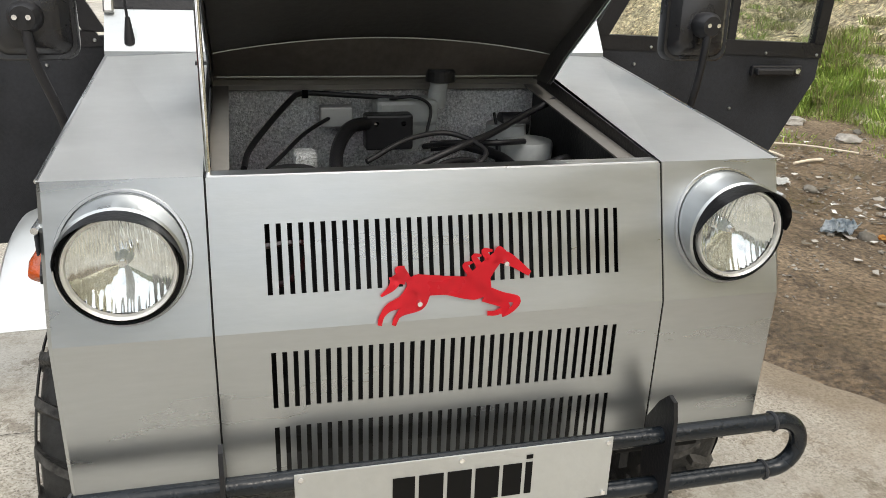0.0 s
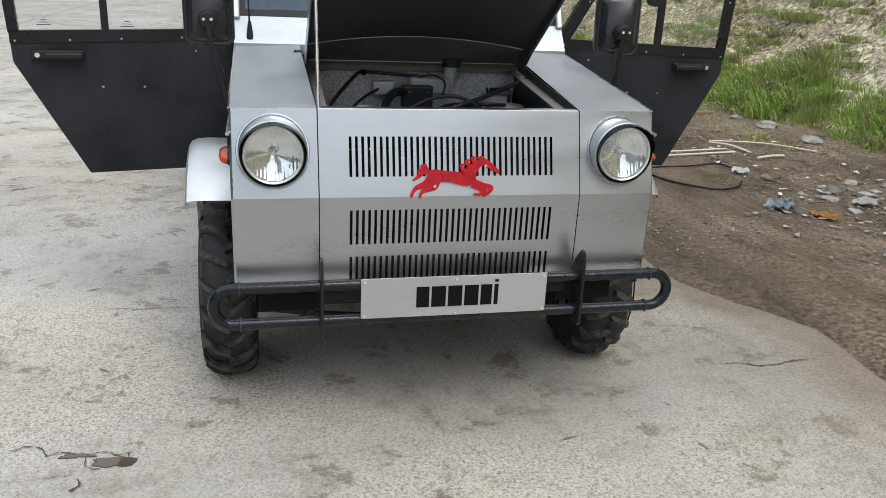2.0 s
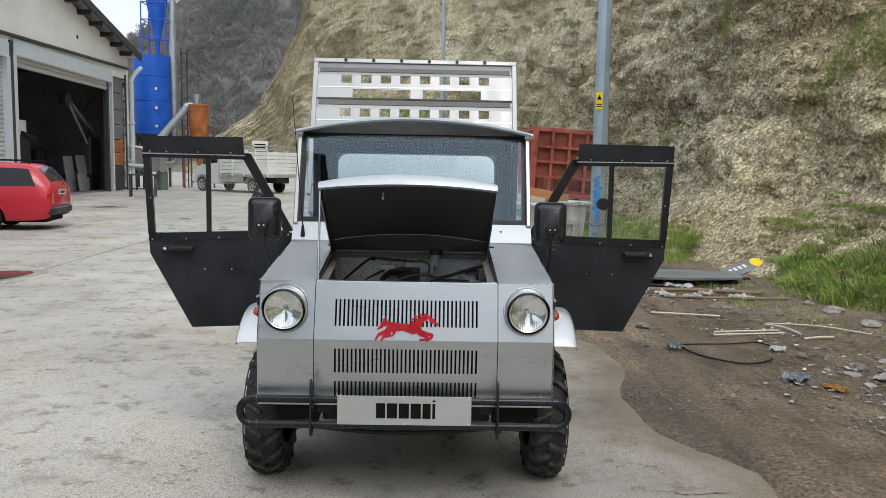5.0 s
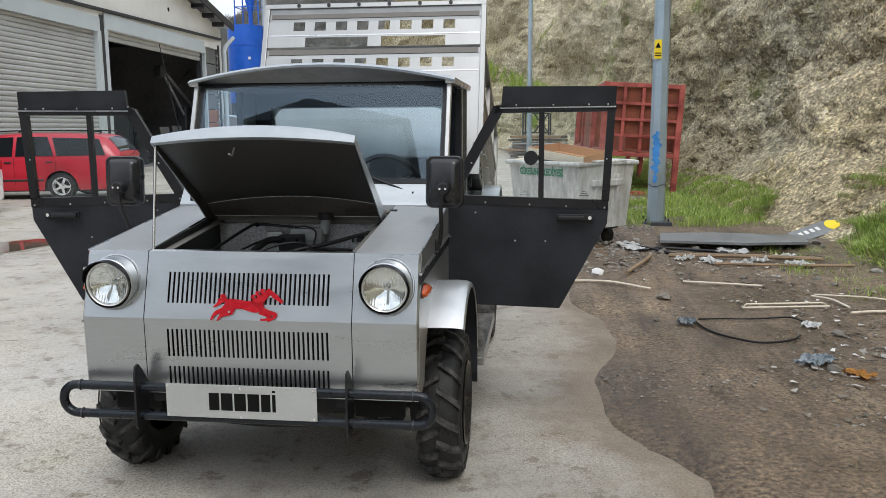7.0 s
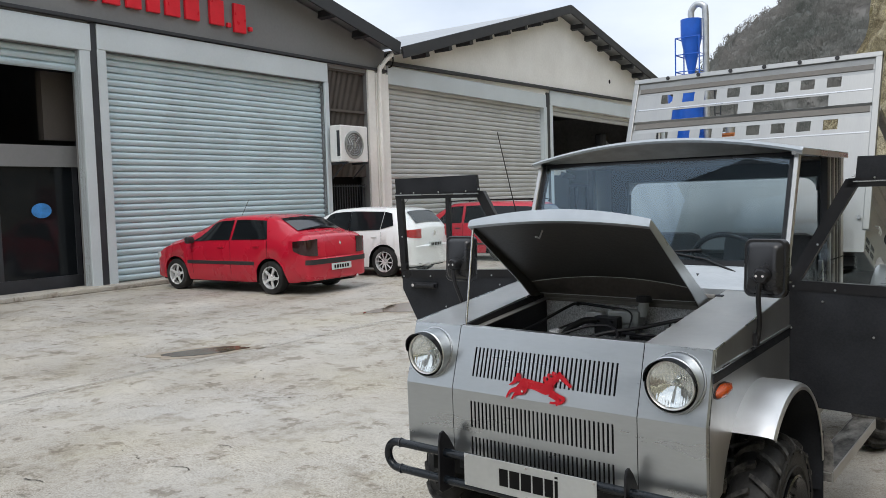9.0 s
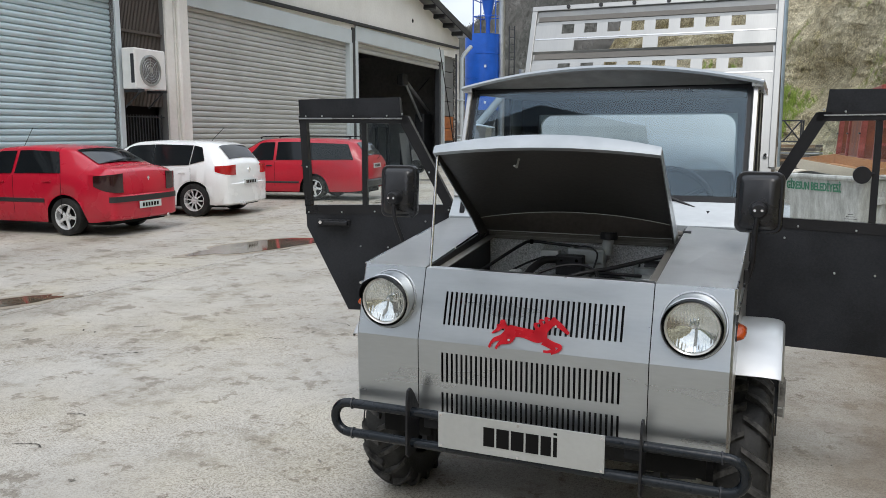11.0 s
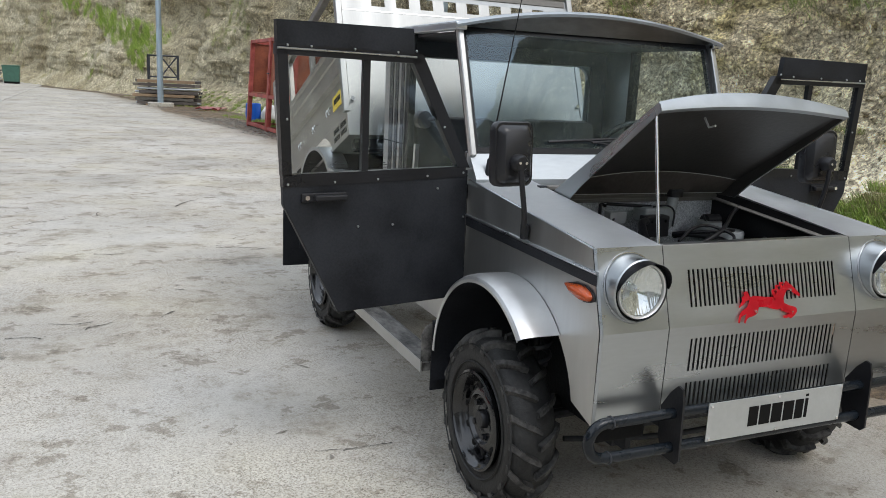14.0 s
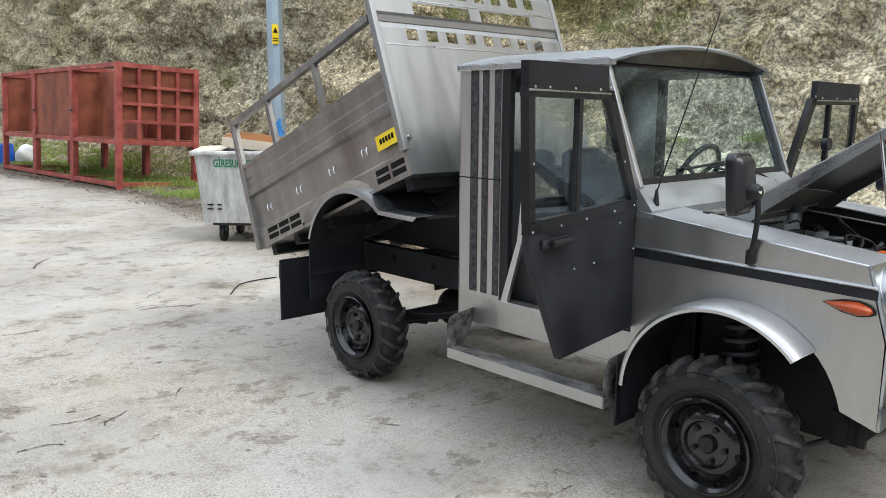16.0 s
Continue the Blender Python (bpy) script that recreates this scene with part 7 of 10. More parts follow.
    for s in (-1, 1):
        st = part("seat", one_box(s * 0.31 - 0.25, s * 0.31 + 0.25, 1.5, 1.95, 0.6, 0.88, 0.05), INTERIOR, TRUCK, "dark cab seat", smooth=40)
        part("backrest", one_box(-0.24, 0.24, -0.06, 0.06, 0, 0.52, 0.05, m=pose(s * 0.31, 1.96, 0.84, -10)), INTERIOR, st, "", 40)
    c = Vector((0.31, 1.38, 1.22))
    sw = part("steering_wheel", tube(bmesh.new(), [(c.x + 0.18 * math.cos(k * math.tau / 32), c.y - 0.07 * math.sin(k * math.tau / 32) * 1.0, c.z + 0.165 * math.sin(k * math.tau / 32)) for k in range(32)][::1], 0.014, 8, True), BLACK_PLASTIC, TRUCK, "black steering wheel", 60)
    bm = bmesh.new()
    for k in (0.5, 2.64, 4.71):
        rod(bm, c, (c.x + 0.18 * math.cos(k), c.y - 0.07 * math.sin(k), c.z + 0.165 * math.sin(k)), 0.012, seg=6)
    rod(bm, c, (c.x, c.y - 0.2, c.z - 0.12), 0.025, seg=8)
    part("spokes", bm, BLACK_PLASTIC, sw)


def build_door(s):
    """A black door, hinged at its front edge and swung right out."""
    ang = radians(7.6 if s < 0 else 2.0)
    u = Vector((s * math.cos(ang), -math.sin(ang), 0))
    m = axes((-0.672 if s < 0 else 0.672, 1.085, 0), u, (0, 0, 1)) @ Matrix.Translation((0.0 if s < 0 else -0.012, 0, 0)) @ Matrix.Diagonal((0.975 if s < 0 else 0.968, 1, 1, 1))
    # local: x outward from the hinge, y up, z through the door
    out = [(0.0, 0.665), (0.575, 0.655), (0.80, 1.075), (0.806, 1.25), (0.83, 1.715), (0.275, 1.715), (0.255, 1.64), (0.005, 1.21)]
    d = part("door", bmesh.new(), BLACK, TRUCK, "open black door with sliding window and mirror knob")
    d.matrix_basis = m
    low = [(0.0, 0.665), (0.575, 0.655), (0.80, 1.075), (0.803, 1.165), (0.005, 1.19)]
    bm = slab(bmesh.new(), low, 0.028, pose(0, 0, -0.014))
    bmesh.ops.bevel(bm, geom=bm.edges[:], offset=0.003, segments=1, profile=0.5, affect="EDGES")
    part("door_skin", bm, BLACK, d, "scuffed black door skin")
    band = [(0.275, 1.618), (0.826, 1.622), (0.83, 1.715), (0.285, 1.72)]
    bm = slab(bmesh.new(), band, 0.03, pose(0, 0, -0.015))
    part("upper_band", bm, BLACK, d)
    bm = bmesh.new()
    # window frame members
    for q in ([(0.005, 1.165), (0.803, 1.14), (0.803, 1.185), (0.03, 1.205)], [(0.77, 1.18), (0.806, 1.18), (0.828, 1.63), (0.79, 1.63)], [(0.0, 1.2), (0.055, 1.2), (0.3, 1.63), (0.24, 1.63)], [(0.24, 1.595), (0.83, 1.6), (0.83, 1.635), (0.25, 1.632)]):
        slab(bm, q, 0.034, pose(0, 0, -0.017))
    part("window_frame", bm, BLACK_SATIN, d, "black window frame")
    part("mullion", one_box(0.462, 0.488, 1.19, 1.6, -0.012, 0.012), BLACK_SATIN, d)
    pl = part("sliding_pane", slab(bmesh.new(), [(0.48, 1.18), (0.78, 1.18), (0.8, 1.605), (0.48, 1.605)], 0.003, pose(0, 0, 0.004)), GLASS, d, "clear sliding pane")
    pr = part("sliding_pane", slab(bmesh.new(), [(0.05, 1.195), (0.49, 1.185), (0.49, 1.605), (0.275, 1.605)], 0.003, pose(0, 0, -0.006)), GLASS, d)
    pl.visible_shadow = pr.visible_shadow = False
    for x0 in (0.66, 0.37):
        bm = bmesh.new()
        for k in range(3):
            box(bm, x0 + 0.008 * k, x0 + 0.05 - 0.008 * k, 1.205 + 0.009 * k, 1.207 + 0.009 * k, 0.0072 if x0 > 0.5 else -0.0075, 0.0085 if x0 > 0.5 else -0.0062)
        part("glass_mark", bm, INK, d)
    # outer face is the one turned to the front
    f = -1 if s < 0 else 1
    zf = -0.015 if u.cross(Vector((0, 0, 1))).y > 0 else 0.015
    sg = 1 if zf > 0 else -1
    h = part("handle", one_box(0.555, 0.735, 1.085, 1.118, *sorted((zf, zf + sg * 0.012)), bevel=0.004), BLACK_PLASTIC, d, "black door handle")
    part("grip", one_box(0.56, 0.69, 1.09, 1.112, *sorted((zf + sg * 0.012, zf + sg * 0.036)), bevel=0.006), BLACK_PLASTIC, h)
    part("lock", rod(bmesh.new(), (0.715, 1.102, zf), (0.715, 1.102, zf + sg * 0.02), 0.009, seg=10), CHROME, h)
    screws = [(0.35, 1.632), (0.53, 1.632), (0.7, 1.632), (0.79, 1.632), (0.27, 1.64), (0.785, 1.15), (0.6, 1.155), (0.42, 1.162), (0.2, 1.17), (0.03, 1.18), (0.15, 1.12), (0.35, 0.985), (0.5, 0.985), (0.79, 1.38), (0.13, 1.36), (0.02, 1.0)]
    first = None
    for x, z in screws:
        mm = Matrix.Translation((x, z, zf + sg * 0.003))
        if first is None:
            first = part("screw", lathe(bmesh.new(), [(0.0048, -0.003), (0.0048, 0.0), (0.0035, 0.0025), (0.0, 0.0032)], None, 10), ALU, d)
            first.matrix_basis = mm @ Matrix.Diagonal((1, 1, sg, 1))
        else:
            again(first, d, mm @ Matrix.Diagonal((1, 1, sg, 1)))
    bm = tube(bmesh.new(), [(0.27, 1.618, zf + sg * 0.004), (0.828, 1.621, zf + sg * 0.004)], 0.004, 6)
    part("drip_edge", bm, ALU, d)
    kx = 0.205 if s < 0 else 0.425
    kn = part("knob", rod(bmesh.new(), (kx, 1.385, 0.01), (kx, 1.385, 0.045), 0.034, seg=20), BLACK_PLASTIC, d, "round black inside mirror knob", 40)
    part("stem", rod(bmesh.new(), (kx + (-0.04 if s < 0 else 0.05), 1.39, 0.0), (kx, 1.385, 0.03), 0.01, seg=8), BLACK_PLASTIC, kn)


def build_mirror(s):
    x0, y0 = s * 0.715 - (0.025 if s > 0 else 0.0), 0.6
    b = part("side_mirror", rounded_loft(bmesh.new(), [(0.024, 0.074, 0.105, 0.024), (0.019, 0.081, 0.111, 0.03), (-0.008, 0.081, 0.111, 0.03), (-0.013, 0.077, 0.107, 0.028), (-0.012, 0.070, 0.100, 0.026), (-0.026, 0.062, 0.092, 0.024), (-0.037, 0.052, 0.080, 0.02)], pose(x0 + s * 0.02, y0, 1.3, -4, 0, -s * 6)), MIRROR_BLACK, TRUCK, "rectangular black side mirror on a rod", smooth=45)
    part("mirror_glass", one_box(-0.066, 0.066, 0.0225, 0.0255, -0.096, 0.096, m=pose(x0 + s * 0.02, y0, 1.3, -4, 0, -s * 6)), CHROME, b, "mirror glass")
    bm = lathe(bmesh.new(), [(0.0, 0.05), (0.022, 0.048), (0.03, 0.035), (0.03, 0.0)], axes((x0 + s * 0.02, y0 - 0.03, 1.275), (1, 0, 0), (0, 0, 1)), 18)
    k = part("clamp", bm, BLACK_PLASTIC, b, "", 40)
    for dx in (-0.012, 0.012):
        part("bolt", rod(bmesh.new(), (x0 + s * 0.02 + dx, y0 - 0.078, 1.277), (x0 + s * 0.02 + dx, y0 - 0.086, 1.277), 0.005, seg=8), CHROME, b)
    bm = tube(bmesh.new(), bend([(x0 + s * 0.02, y0 - 0.065, 1.275), (x0 + s * 0.012, y0 - 0.07, 1.2), (s * 0.70, y0 - 0.05, 1.1), (s * 0.688, y0 - 0.03, 1.03)], 5), 0.0095, 10)
    part("arm", bm, BLACK_SATIN, b, "black mirror rod", 50)
    part("foot", one_box(min(s * 0.672, s * 0.694), max(s * 0.672, s * 0.692), y0 - 0.044, y0 - 0.016, 1.005, 1.06, 0.004), BLACK_PLASTIC, b)


def build_small_front():
    a = part("antenna", lathe(bmesh.new(), [(0.0, 0.07), (0.006, 0.065), (0.012, 0.02), (0.014, 0.0), (0.0, -0.004)], pose(-0.61, 1.02, 1.175), 14), BLACK_PLASTIC, TRUCK, "thin black whip antenna", 40)
    part("whip", rod(bmesh.new(), (-0.61, 1.02, 1.23), (-0.624, 0.78, 1.917), 0.0035, 0.0018, 8), BLACK_PLASTIC, a)
    for x0, x1 in ((0.28, -0.12), (0.5, 0.1)):
        n = Vector((0, -0.94, 0.34)) * 0.012
        p = lambda x, t: Vector((x, 1.082 + 0.195 * t, 1.25 + 0.52 * t)) + n
        arm = part("wiper", tube(bmesh.new(), [p(x0, -0.08), p((x0 + x1) / 2, 0.06), p(x1, 0.12)], 0.005, 6), BLACK_PLASTIC, TRUCK, "black windscreen wiper")
        part("blade", tube(bmesh.new(), [p(x1 - 0.18, 0.1), p(x1 + 0.18, 0.135)], 0.006, 6), BLACK_PLASTIC, arm)
        part("pivot", rod(bmesh.new(), p(x0, -0.12), p(x0, -0.07), 0.016, 0.012, 10), BLACK_PLASTIC, arm)


def build_underside():
    for s in (-1, 1):
        bm = one_box(min(s * 0.34, s * 0.40), max(s * 0.34, s * 0.40), 0.1, 2.2, 0.46, 0.58, 0.006)
        box(bm, min(s * 0.341, s * 0.401), max(s * 0.341, s * 0.401), 2.1, 3.5, 0.55, 0.725, 0.006)
        rail = part("chassis_rail", bm, UNDER, TRUCK, "black chassis rail")
        bm = bmesh.new()
        for y in (2.62, 2.98):
            rod(bm, (s * 0.399, y, 0.66), (s * 0.404, y, 0.66), 0.02, seg=12)
        part("rail_hole", bm, DARK, rail)
        # coil springs and dampers in front, leaf springs behind
        bm = tube(bmesh.new(), [(s * 0.57 + 0.06 * math.cos(k * 0.52), WHEEL_F + 0.06 * math.sin(k * 0.52), 0.5 + 0.0045 * k) for k in range(74)], 0.010, 6)
        sp = part("coil_spring", bm, DARK_STEEL, TRUCK, "black coil spring", 60)
        part("damper", rod(bmesh.new(), (s * 0.57, WHEEL_F, 0.36), (s * 0.57, WHEEL_F, 0.86), 0.022, seg=12), BLACK_SATIN, sp)
        part("spring_seat", rod(bmesh.new(), (s * 0.57, WHEEL_F, 0.845), (s * 0.57, WHEEL_F, 0.87), 0.08, seg=20), DARK_STEEL, sp)
        bm = bmesh.new()
        for k in range(4):
            l = 0.5 - 0.09 * k
            tube(bm, [(s * 0.46, WHEEL_R - l + 2 * l * i / 8, 0.36 - 0.014 * k + 0.09 * ((i - 4) / 4) ** 2 * (l / 0.5) ** 2) for i in range(9)], 0.012, 4)
        part("leaf_spring", bm, UNDER, TRUCK, "rear leaf spring")
        bm = bmesh.new()
        rod(bm, (s * 0.28, WHEEL_F + 0.05, 0.36), (s * 0.6, WHEEL_F + 0.02, 0.3), 0.02, seg=8)
        rod(bm, (s * 0.28, WHEEL_F - 0.12, 0.36), (s * 0.6, WHEEL_F - 0.02, 0.3), 0.02, seg=8)
        part("control_arm", bm, UNDER, TRUCK, "front control arm")
        part("brake_drum", rod(bmesh.new(), (s * 0.56, WHEEL_F, HUB_Z), (s * 0.67, WHEEL_F, HUB_Z), 0.11, seg=24), UNDER, TRUCK, "", 40)
        part("brake_drum", rod(bmesh.new(), (s * 0.56, WHEEL_R, HUB_Z), (s * 0.67, WHEEL_R, HUB_Z), 0.12, seg=24), UNDER, TRUCK, "", 40)
        bm = slab(bmesh.new(), [(s * 0.42, 0.33), (s * 0.46, 0.33), (s * 0.46, 0.46), (s * 0.42, 0.5)], 0.06, axes((0, 0.32, 0), (1, 0, 0), (0, 0, 1)))
        part("mount", bm, UNDER, TRUCK)
    part("front_axle", rod(bmesh.new(), (-0.56, WHEEL_F, 0.34), (0.56, WHEEL_F, 0.34), 0.035, seg=12), UNDER, TRUCK, "", 40)
    bm = rod(bmesh.new(), (-0.6, WHEEL_R, HUB_Z), (0.6, WHEEL_R, HUB_Z), 0.045, seg=14)
    bmesh.ops.create_uvsphere(bm, u_segments=18, v_segments=12, radius=0.13, matrix=Matrix.Translation((0.0, WHEEL_R, HUB_Z)))
    part("rear_axle", bm, UNDER, TRUCK, "rear axle with round differential", 40)
    part("drive_shaft", rod(bmesh.new(), (0, 1.2, 0.42), (0, WHEEL_R - 0.1, 0.34), 0.03, seg=12), UNDER, TRUCK, "", 40)
    bm = tube(bmesh.new(), bend([(-0.55, 0.42, 0.30), (-0.3, 0.38, 0.285), (0.0, 0.37, 0.275), (0.3, 0.38, 0.29), (0.55, 0.42, 0.30)], 5), 0.011, 8)
    part("track_rod", bm, UNDER, TRUCK, "thin black track rod", 50)
    part("cross_member", one_box(-0.4, 0.4, 0.3, 0.4, 0.36, 0.46, 0.01), UNDER, TRUCK)
    part("cross_member", one_box(-0.4, 0.4, 2.2, 2.28, 0.47, 0.57, 0.01), UNDER, TRUCK)
    part("cross_member", one_box(-0.4, 0.4, 3.45, 3.53, 0.47, 0.57, 0.01), UNDER, TRUCK)
    bm = one_box(-0.3, 0.3, 0.45, 1.3, 0.36, 0.5, 0.04)
    part("gearbox", bm, UNDER, TRUCK, "dark gearbox and sump", 40)
    # tipping ram, subframe arms
    part("tipping_ram", rod(bmesh.new(), (0.0, 2.3, 0.5), (-0.05, 2.6, 1.12), 0.045, seg=14), BLACK_SATIN, TRUCK, "tipping ram under the bed", 40)
    for s in (-1, 1):
        part("tipping_arm", rod(bmesh.new(), (s * 0.3, 2.15, 0.58), (s * 0.3, 2.42, 1.14), 0.018, seg=8), BLACK_SATIN, TRUCK)
        part("inner_guard", slab(bmesh.new(), [(2.28, 0.735), (3.4, 0.735), (3.4, 0.8), (2.4, 1.12), (2.28, 1.12)], 0.008, axes((s * 0.3, 0, 0), (0, 1, 0), (0, 0, 1))), BLACK, TRUCK, "black panel above the chassis rail")
        # rear mudguard
        cy, cz, r = WHEEL_R + 0.0, 0.68, 0.43
        bm = bmesh.new()
        prev = None
        for q in range(27):
            a = radians(50 + 146 * q / 26)
            yy, zz = cy - r * math.cos(a), cz + r * math.sin(a)
            row = [bm.verts.new((s * 0.835, yy, zz)), bm.verts.new((s * 0.42, yy, zz))]
            if prev:
                bm.faces.new((prev[0], prev[1], row[1], row[0]))
            prev = row
        g = part("rear_mudguard", bm, UNDER, TRUCK, "black rear mudguard with bright edge", smooth=30)
        bm = bmesh.new()
        prev = None
        for q in range(21):
            a = radians(52 + 113 * q / 20)
            w = 0.835
            row = [bm.verts.new((s * 0.72, cy - (r + 0.012) * math.cos(a), cz + (r + 0.012) * math.sin(a))), bm.verts.new((s * 0.84, cy - (r + 0.01) * math.cos(a), cz + (r + 0.01) * math.sin(a))), bm.verts.new((s * 0.842, cy - (r - 0.012) * math.cos(a), cz + (r - 0.012) * math.sin(a)))]
            if prev:
                for k in range(2):
                    bm.faces.new((prev[k], prev[k + 1], row[k + 1], row[k]))
            prev = row
        part("edge", bm, STEEL, g, "bright steel edge", smooth=30)
        a = radians(52)
        y0, z0 = cy - (r + 0.01) * math.cos(a), cz + (r + 0.01) * math.sin(a)
        bm = bmesh.new()
        bm.faces.new([bm.verts.new(q) for q in ((s * 0.72, y0, z0), (s * 0.84, y0, z0), (s * 0.84, 2.26, 1.02), (s * 0.72, 2.26, 1.02))])
        bm.faces.new([bm.verts.new(q) for q in ((s * 0.84, y0, z0), (s * 0.84, 2.26, 1.02), (s * 0.84, 2.29, 0.995), (s * 0.842, y0 + 0.012, z0 - 0.022))])
        part("edge", bm, STEEL, g, "bright steel edge")
        bm = bmesh.new()
        bm.faces.new([bm.verts.new(q) for q in ((s * 0.5, y0, z0 - 0.012), (s * 0.83, y0, z0 - 0.012), (s * 0.83, 2.28, 1.0), (s * 0.5, 2.28, 1.0))])
        part("guard_front", bm, UNDER, g)
        bm = slab(bmesh.new(), [(s * 0.5, 0.42), (s * 0.835, 0.42), (s * 0.835, 0.72), (s * 0.5, 0.72)], 0.006, axes((0, cy + r - 0.003, 0), (1, 0, 0), (0, 0, 1)))
        part("mud_flap", bm, BLACK, g)
        # tail light board on the chassis end
        t = part("tail_board", one_box(min(s * 0.42, s * 0.885), max(s * 0.42, s * 0.885), 3.52, 3.535, 0.24, 0.63, 0.003), BLACK, TRUCK, "black rear flap with lamp")
        part("lamp", one_box(min(s * 0.74, s * 0.87), max(s * 0.74, s * 0.87), 3.535, 3.57, 0.5, 0.6, 0.006), BLACK_PLASTIC, t)


def build_bed():
    """The cargo bed, tipped back about its rear hinge."""
    m = pose(-0.03, 2.36, 1.23, -20.8, 0, 0)
    bed = part("cargo_bed", bmesh.new(), STEEL_BED, TRUCK, "tipped steel cargo bed with pierced headboard and side rails")
    bed.matrix_basis = m
    hw, L, H = 0.755, 1.69, 0.58
    # side walls in folded section, arch notch at the lower edge
    def notch(u):
        d = abs(u - 0.725)
        return 0.155 * math.sqrt(max(0.0, 1 - (d / 0.37) ** 2)) if d < 0.37 else 0.0
    sect = [(0.0, 0.0), (0.125, 0.0), (0.14, -0.012), (0.35, -0.012), (0.365, 0.012), (0.405, 0.012), (0.42, -0.004), (0.48, -0.004), (0.49, 0.004), (0.55, 0.004), (0.56, 0.016), (0.58, 0.016)]
    for s in (-1, 1):
        us = [L * k / 64 for k in range(65)]
        holes = [(0.03, 0.15, 0.03, 0.062), (0.17, 0.29, 0.03, 0.062), (0.03, 0.15, 0.074, 0.106), (0.17, 0.29, 0.074, 0.106)] + [(1.12 + 0.145 * k, 1.25 + 0.145 * k, z, z + 0.032) for k in range(3) for z in (0.03, 0.074)]
        us = sorted(set([round(x, 4) for x in us] + [h[0] for h in holes] + [h[1] for h in holes]))
        vv = sorted(set([v for v, _ in sect] + [0.03, 0.062, 0.074, 0.106]))

        def off(v):
            return interp([(a, b) for a, b in sect], v)[0]

        def hole(i, j):
            uc, vc = (us[i] + us[i + 1]) / 2, (vv[j] + vv[j + 1]) / 2
            if vv[j + 1] <= max(notch(us[i]), notch(us[i + 1])) + 1e-6:
                return True
            return any(a < uc < b and c < vc < d for a, b, c, d in holes)

        def at(u, v):
            return (s * (hw + off(v)), u, max(v, min(notch(u), 0.16)) if v < 0.13 else v)

        side = part("side_wall", pierced(us, vv, hole, at, 0.003), STEEL_BED, bed, "folded steel side wall with vents")
        for ua, ub in ((0.02, 0.3), (1.1, 1.56)):
            part("vent_backing", one_box(min(s * 0.748, s * 0.752), max(s * 0.748, s * 0.752), ua, ub, 0.02, 0.115), DARK, side)
        for u in (0.3, 0.64, 1.02, 1.4):
            bm = bmesh.new()
            for du in (0.0, 0.045):
                tube(bm, [(s * (hw - 0.008), u + du, 0.25), (s * (hw + 0.014), u + du, 0.247), (s * (hw + 0.02), u + du, 0.225), (s * (hw + 0.014), u + du, 0.205)], 0.004, 6)
            part("rope_hook", bm, ALU, side)
        # rail on posts
        bm = bmesh.new()
        box(bm, s * 0.755 - 0.02, s * 0.755 + 0.02, 0.04, L + 0.02, 0.86, 0.9, 0.004)
        rail = part("rail", bm, STEEL_BED, bed, "square steel side rail")
        for u in (0.62, 1.2, L - 0.02):
            part("post", one_box(s * 0.755 - 0.016, s * 0.755 + 0.016, u - 0.02, u + 0.02, 0.58, 0.87, 0.003), STEEL_BED, rail)
        bm = one_box(s * 0.755 - 0.022, s * 0.755 + 0.022, L - 0.03, L + 0.012, 0.0, 0.9, 0.004)
        part("corner_post", bm, STEEL_BED, bed)
    # yellow sticker with bars
    st = part("sticker", one_box(-0.7745, -0.7705, 0.02, 0.205, 0.19, 0.27, m=Matrix.Translation((0.003, 0, 0))), YELLOW, bed, "yellow sticker with black bars")
    for k in range(5):
        part("bar", one_box(-0.7735, -0.7711, 0.172 - 0.026 * k - 0.018, 0.172 - 0.026 * k, 0.22, 0.248), INK, st)
    # floor and cross ribs below
    part("bed_floor", one_box(-0.75, 0.75, 0.0, L, 0.0, 0.02), STEEL_BED, bed)
    bm = bmesh.new()
    for u in (0.1, 0.5, 0.9, 1.3, 1.6):
        box(bm, -0.7, 0.7, u - 0.03, u + 0.03, -0.06, 0.0)
    for x in (-0.35, 0.35):
        box(bm, x - 0.03, x + 0.03, 0.02, L - 0.02, -0.12, -0.06)
    part("floor_ribs", bm, UNDER, bed, "black ribs under the bed")
    part("tailgate", one_box(-0.73, 0.73, L - 0.015, L, 0.0, 0.57, 0.003), STEEL_BED, bed, "closed steel tailgate")
    # headboard, pierced
    sq = [-0.56 + 0.149 * k for k in range(8)]
    xs = sorted(set([-hw, hw] + sq + [x + 0.08 for x in sq] + [-0.47, -0.03, 0.06, 0.5]))
    xs = [xs[0]] + [b for a, b in zip(xs, xs[1:]) if b - a > 0.004]
    vs = [0.0, 0.13, 0.135, 0.72, 0.75, 0.815, 0.85, 0.89, 0.905, 0.975, 0.99, 1.025, 1.09, 1.12, 1.155, 1.21]

    def hb_hole(i, j):
        xc, vc = (xs[i] + xs[i + 1]) / 2, (vs[j] + vs[j + 1]) / 2
        if 0.75 < vc < 0.815 or 1.025 < vc < 1.09:
            return any(x - 0.003 < xc < x + 0.083 for x in sq)
        if 0.905 < vc < 0.975:
            return -0.47 < xc < -0.03 or 0.06 < xc < 0.5
        return False

    def hb_at(x, v):
        d = 0.0
        if 0.849 < v < 0.891 or 1.119 < v < 1.156:
            d = 0.012
        if v < 0.001:
            d = 0.0
        return (x, d - 0.001, v)

    hb = part("headboard", pierced(xs, vs, hb_hole, hb_at, 0.003), HEAD_STEEL, bed, "pale steel headboard with square and long openings")
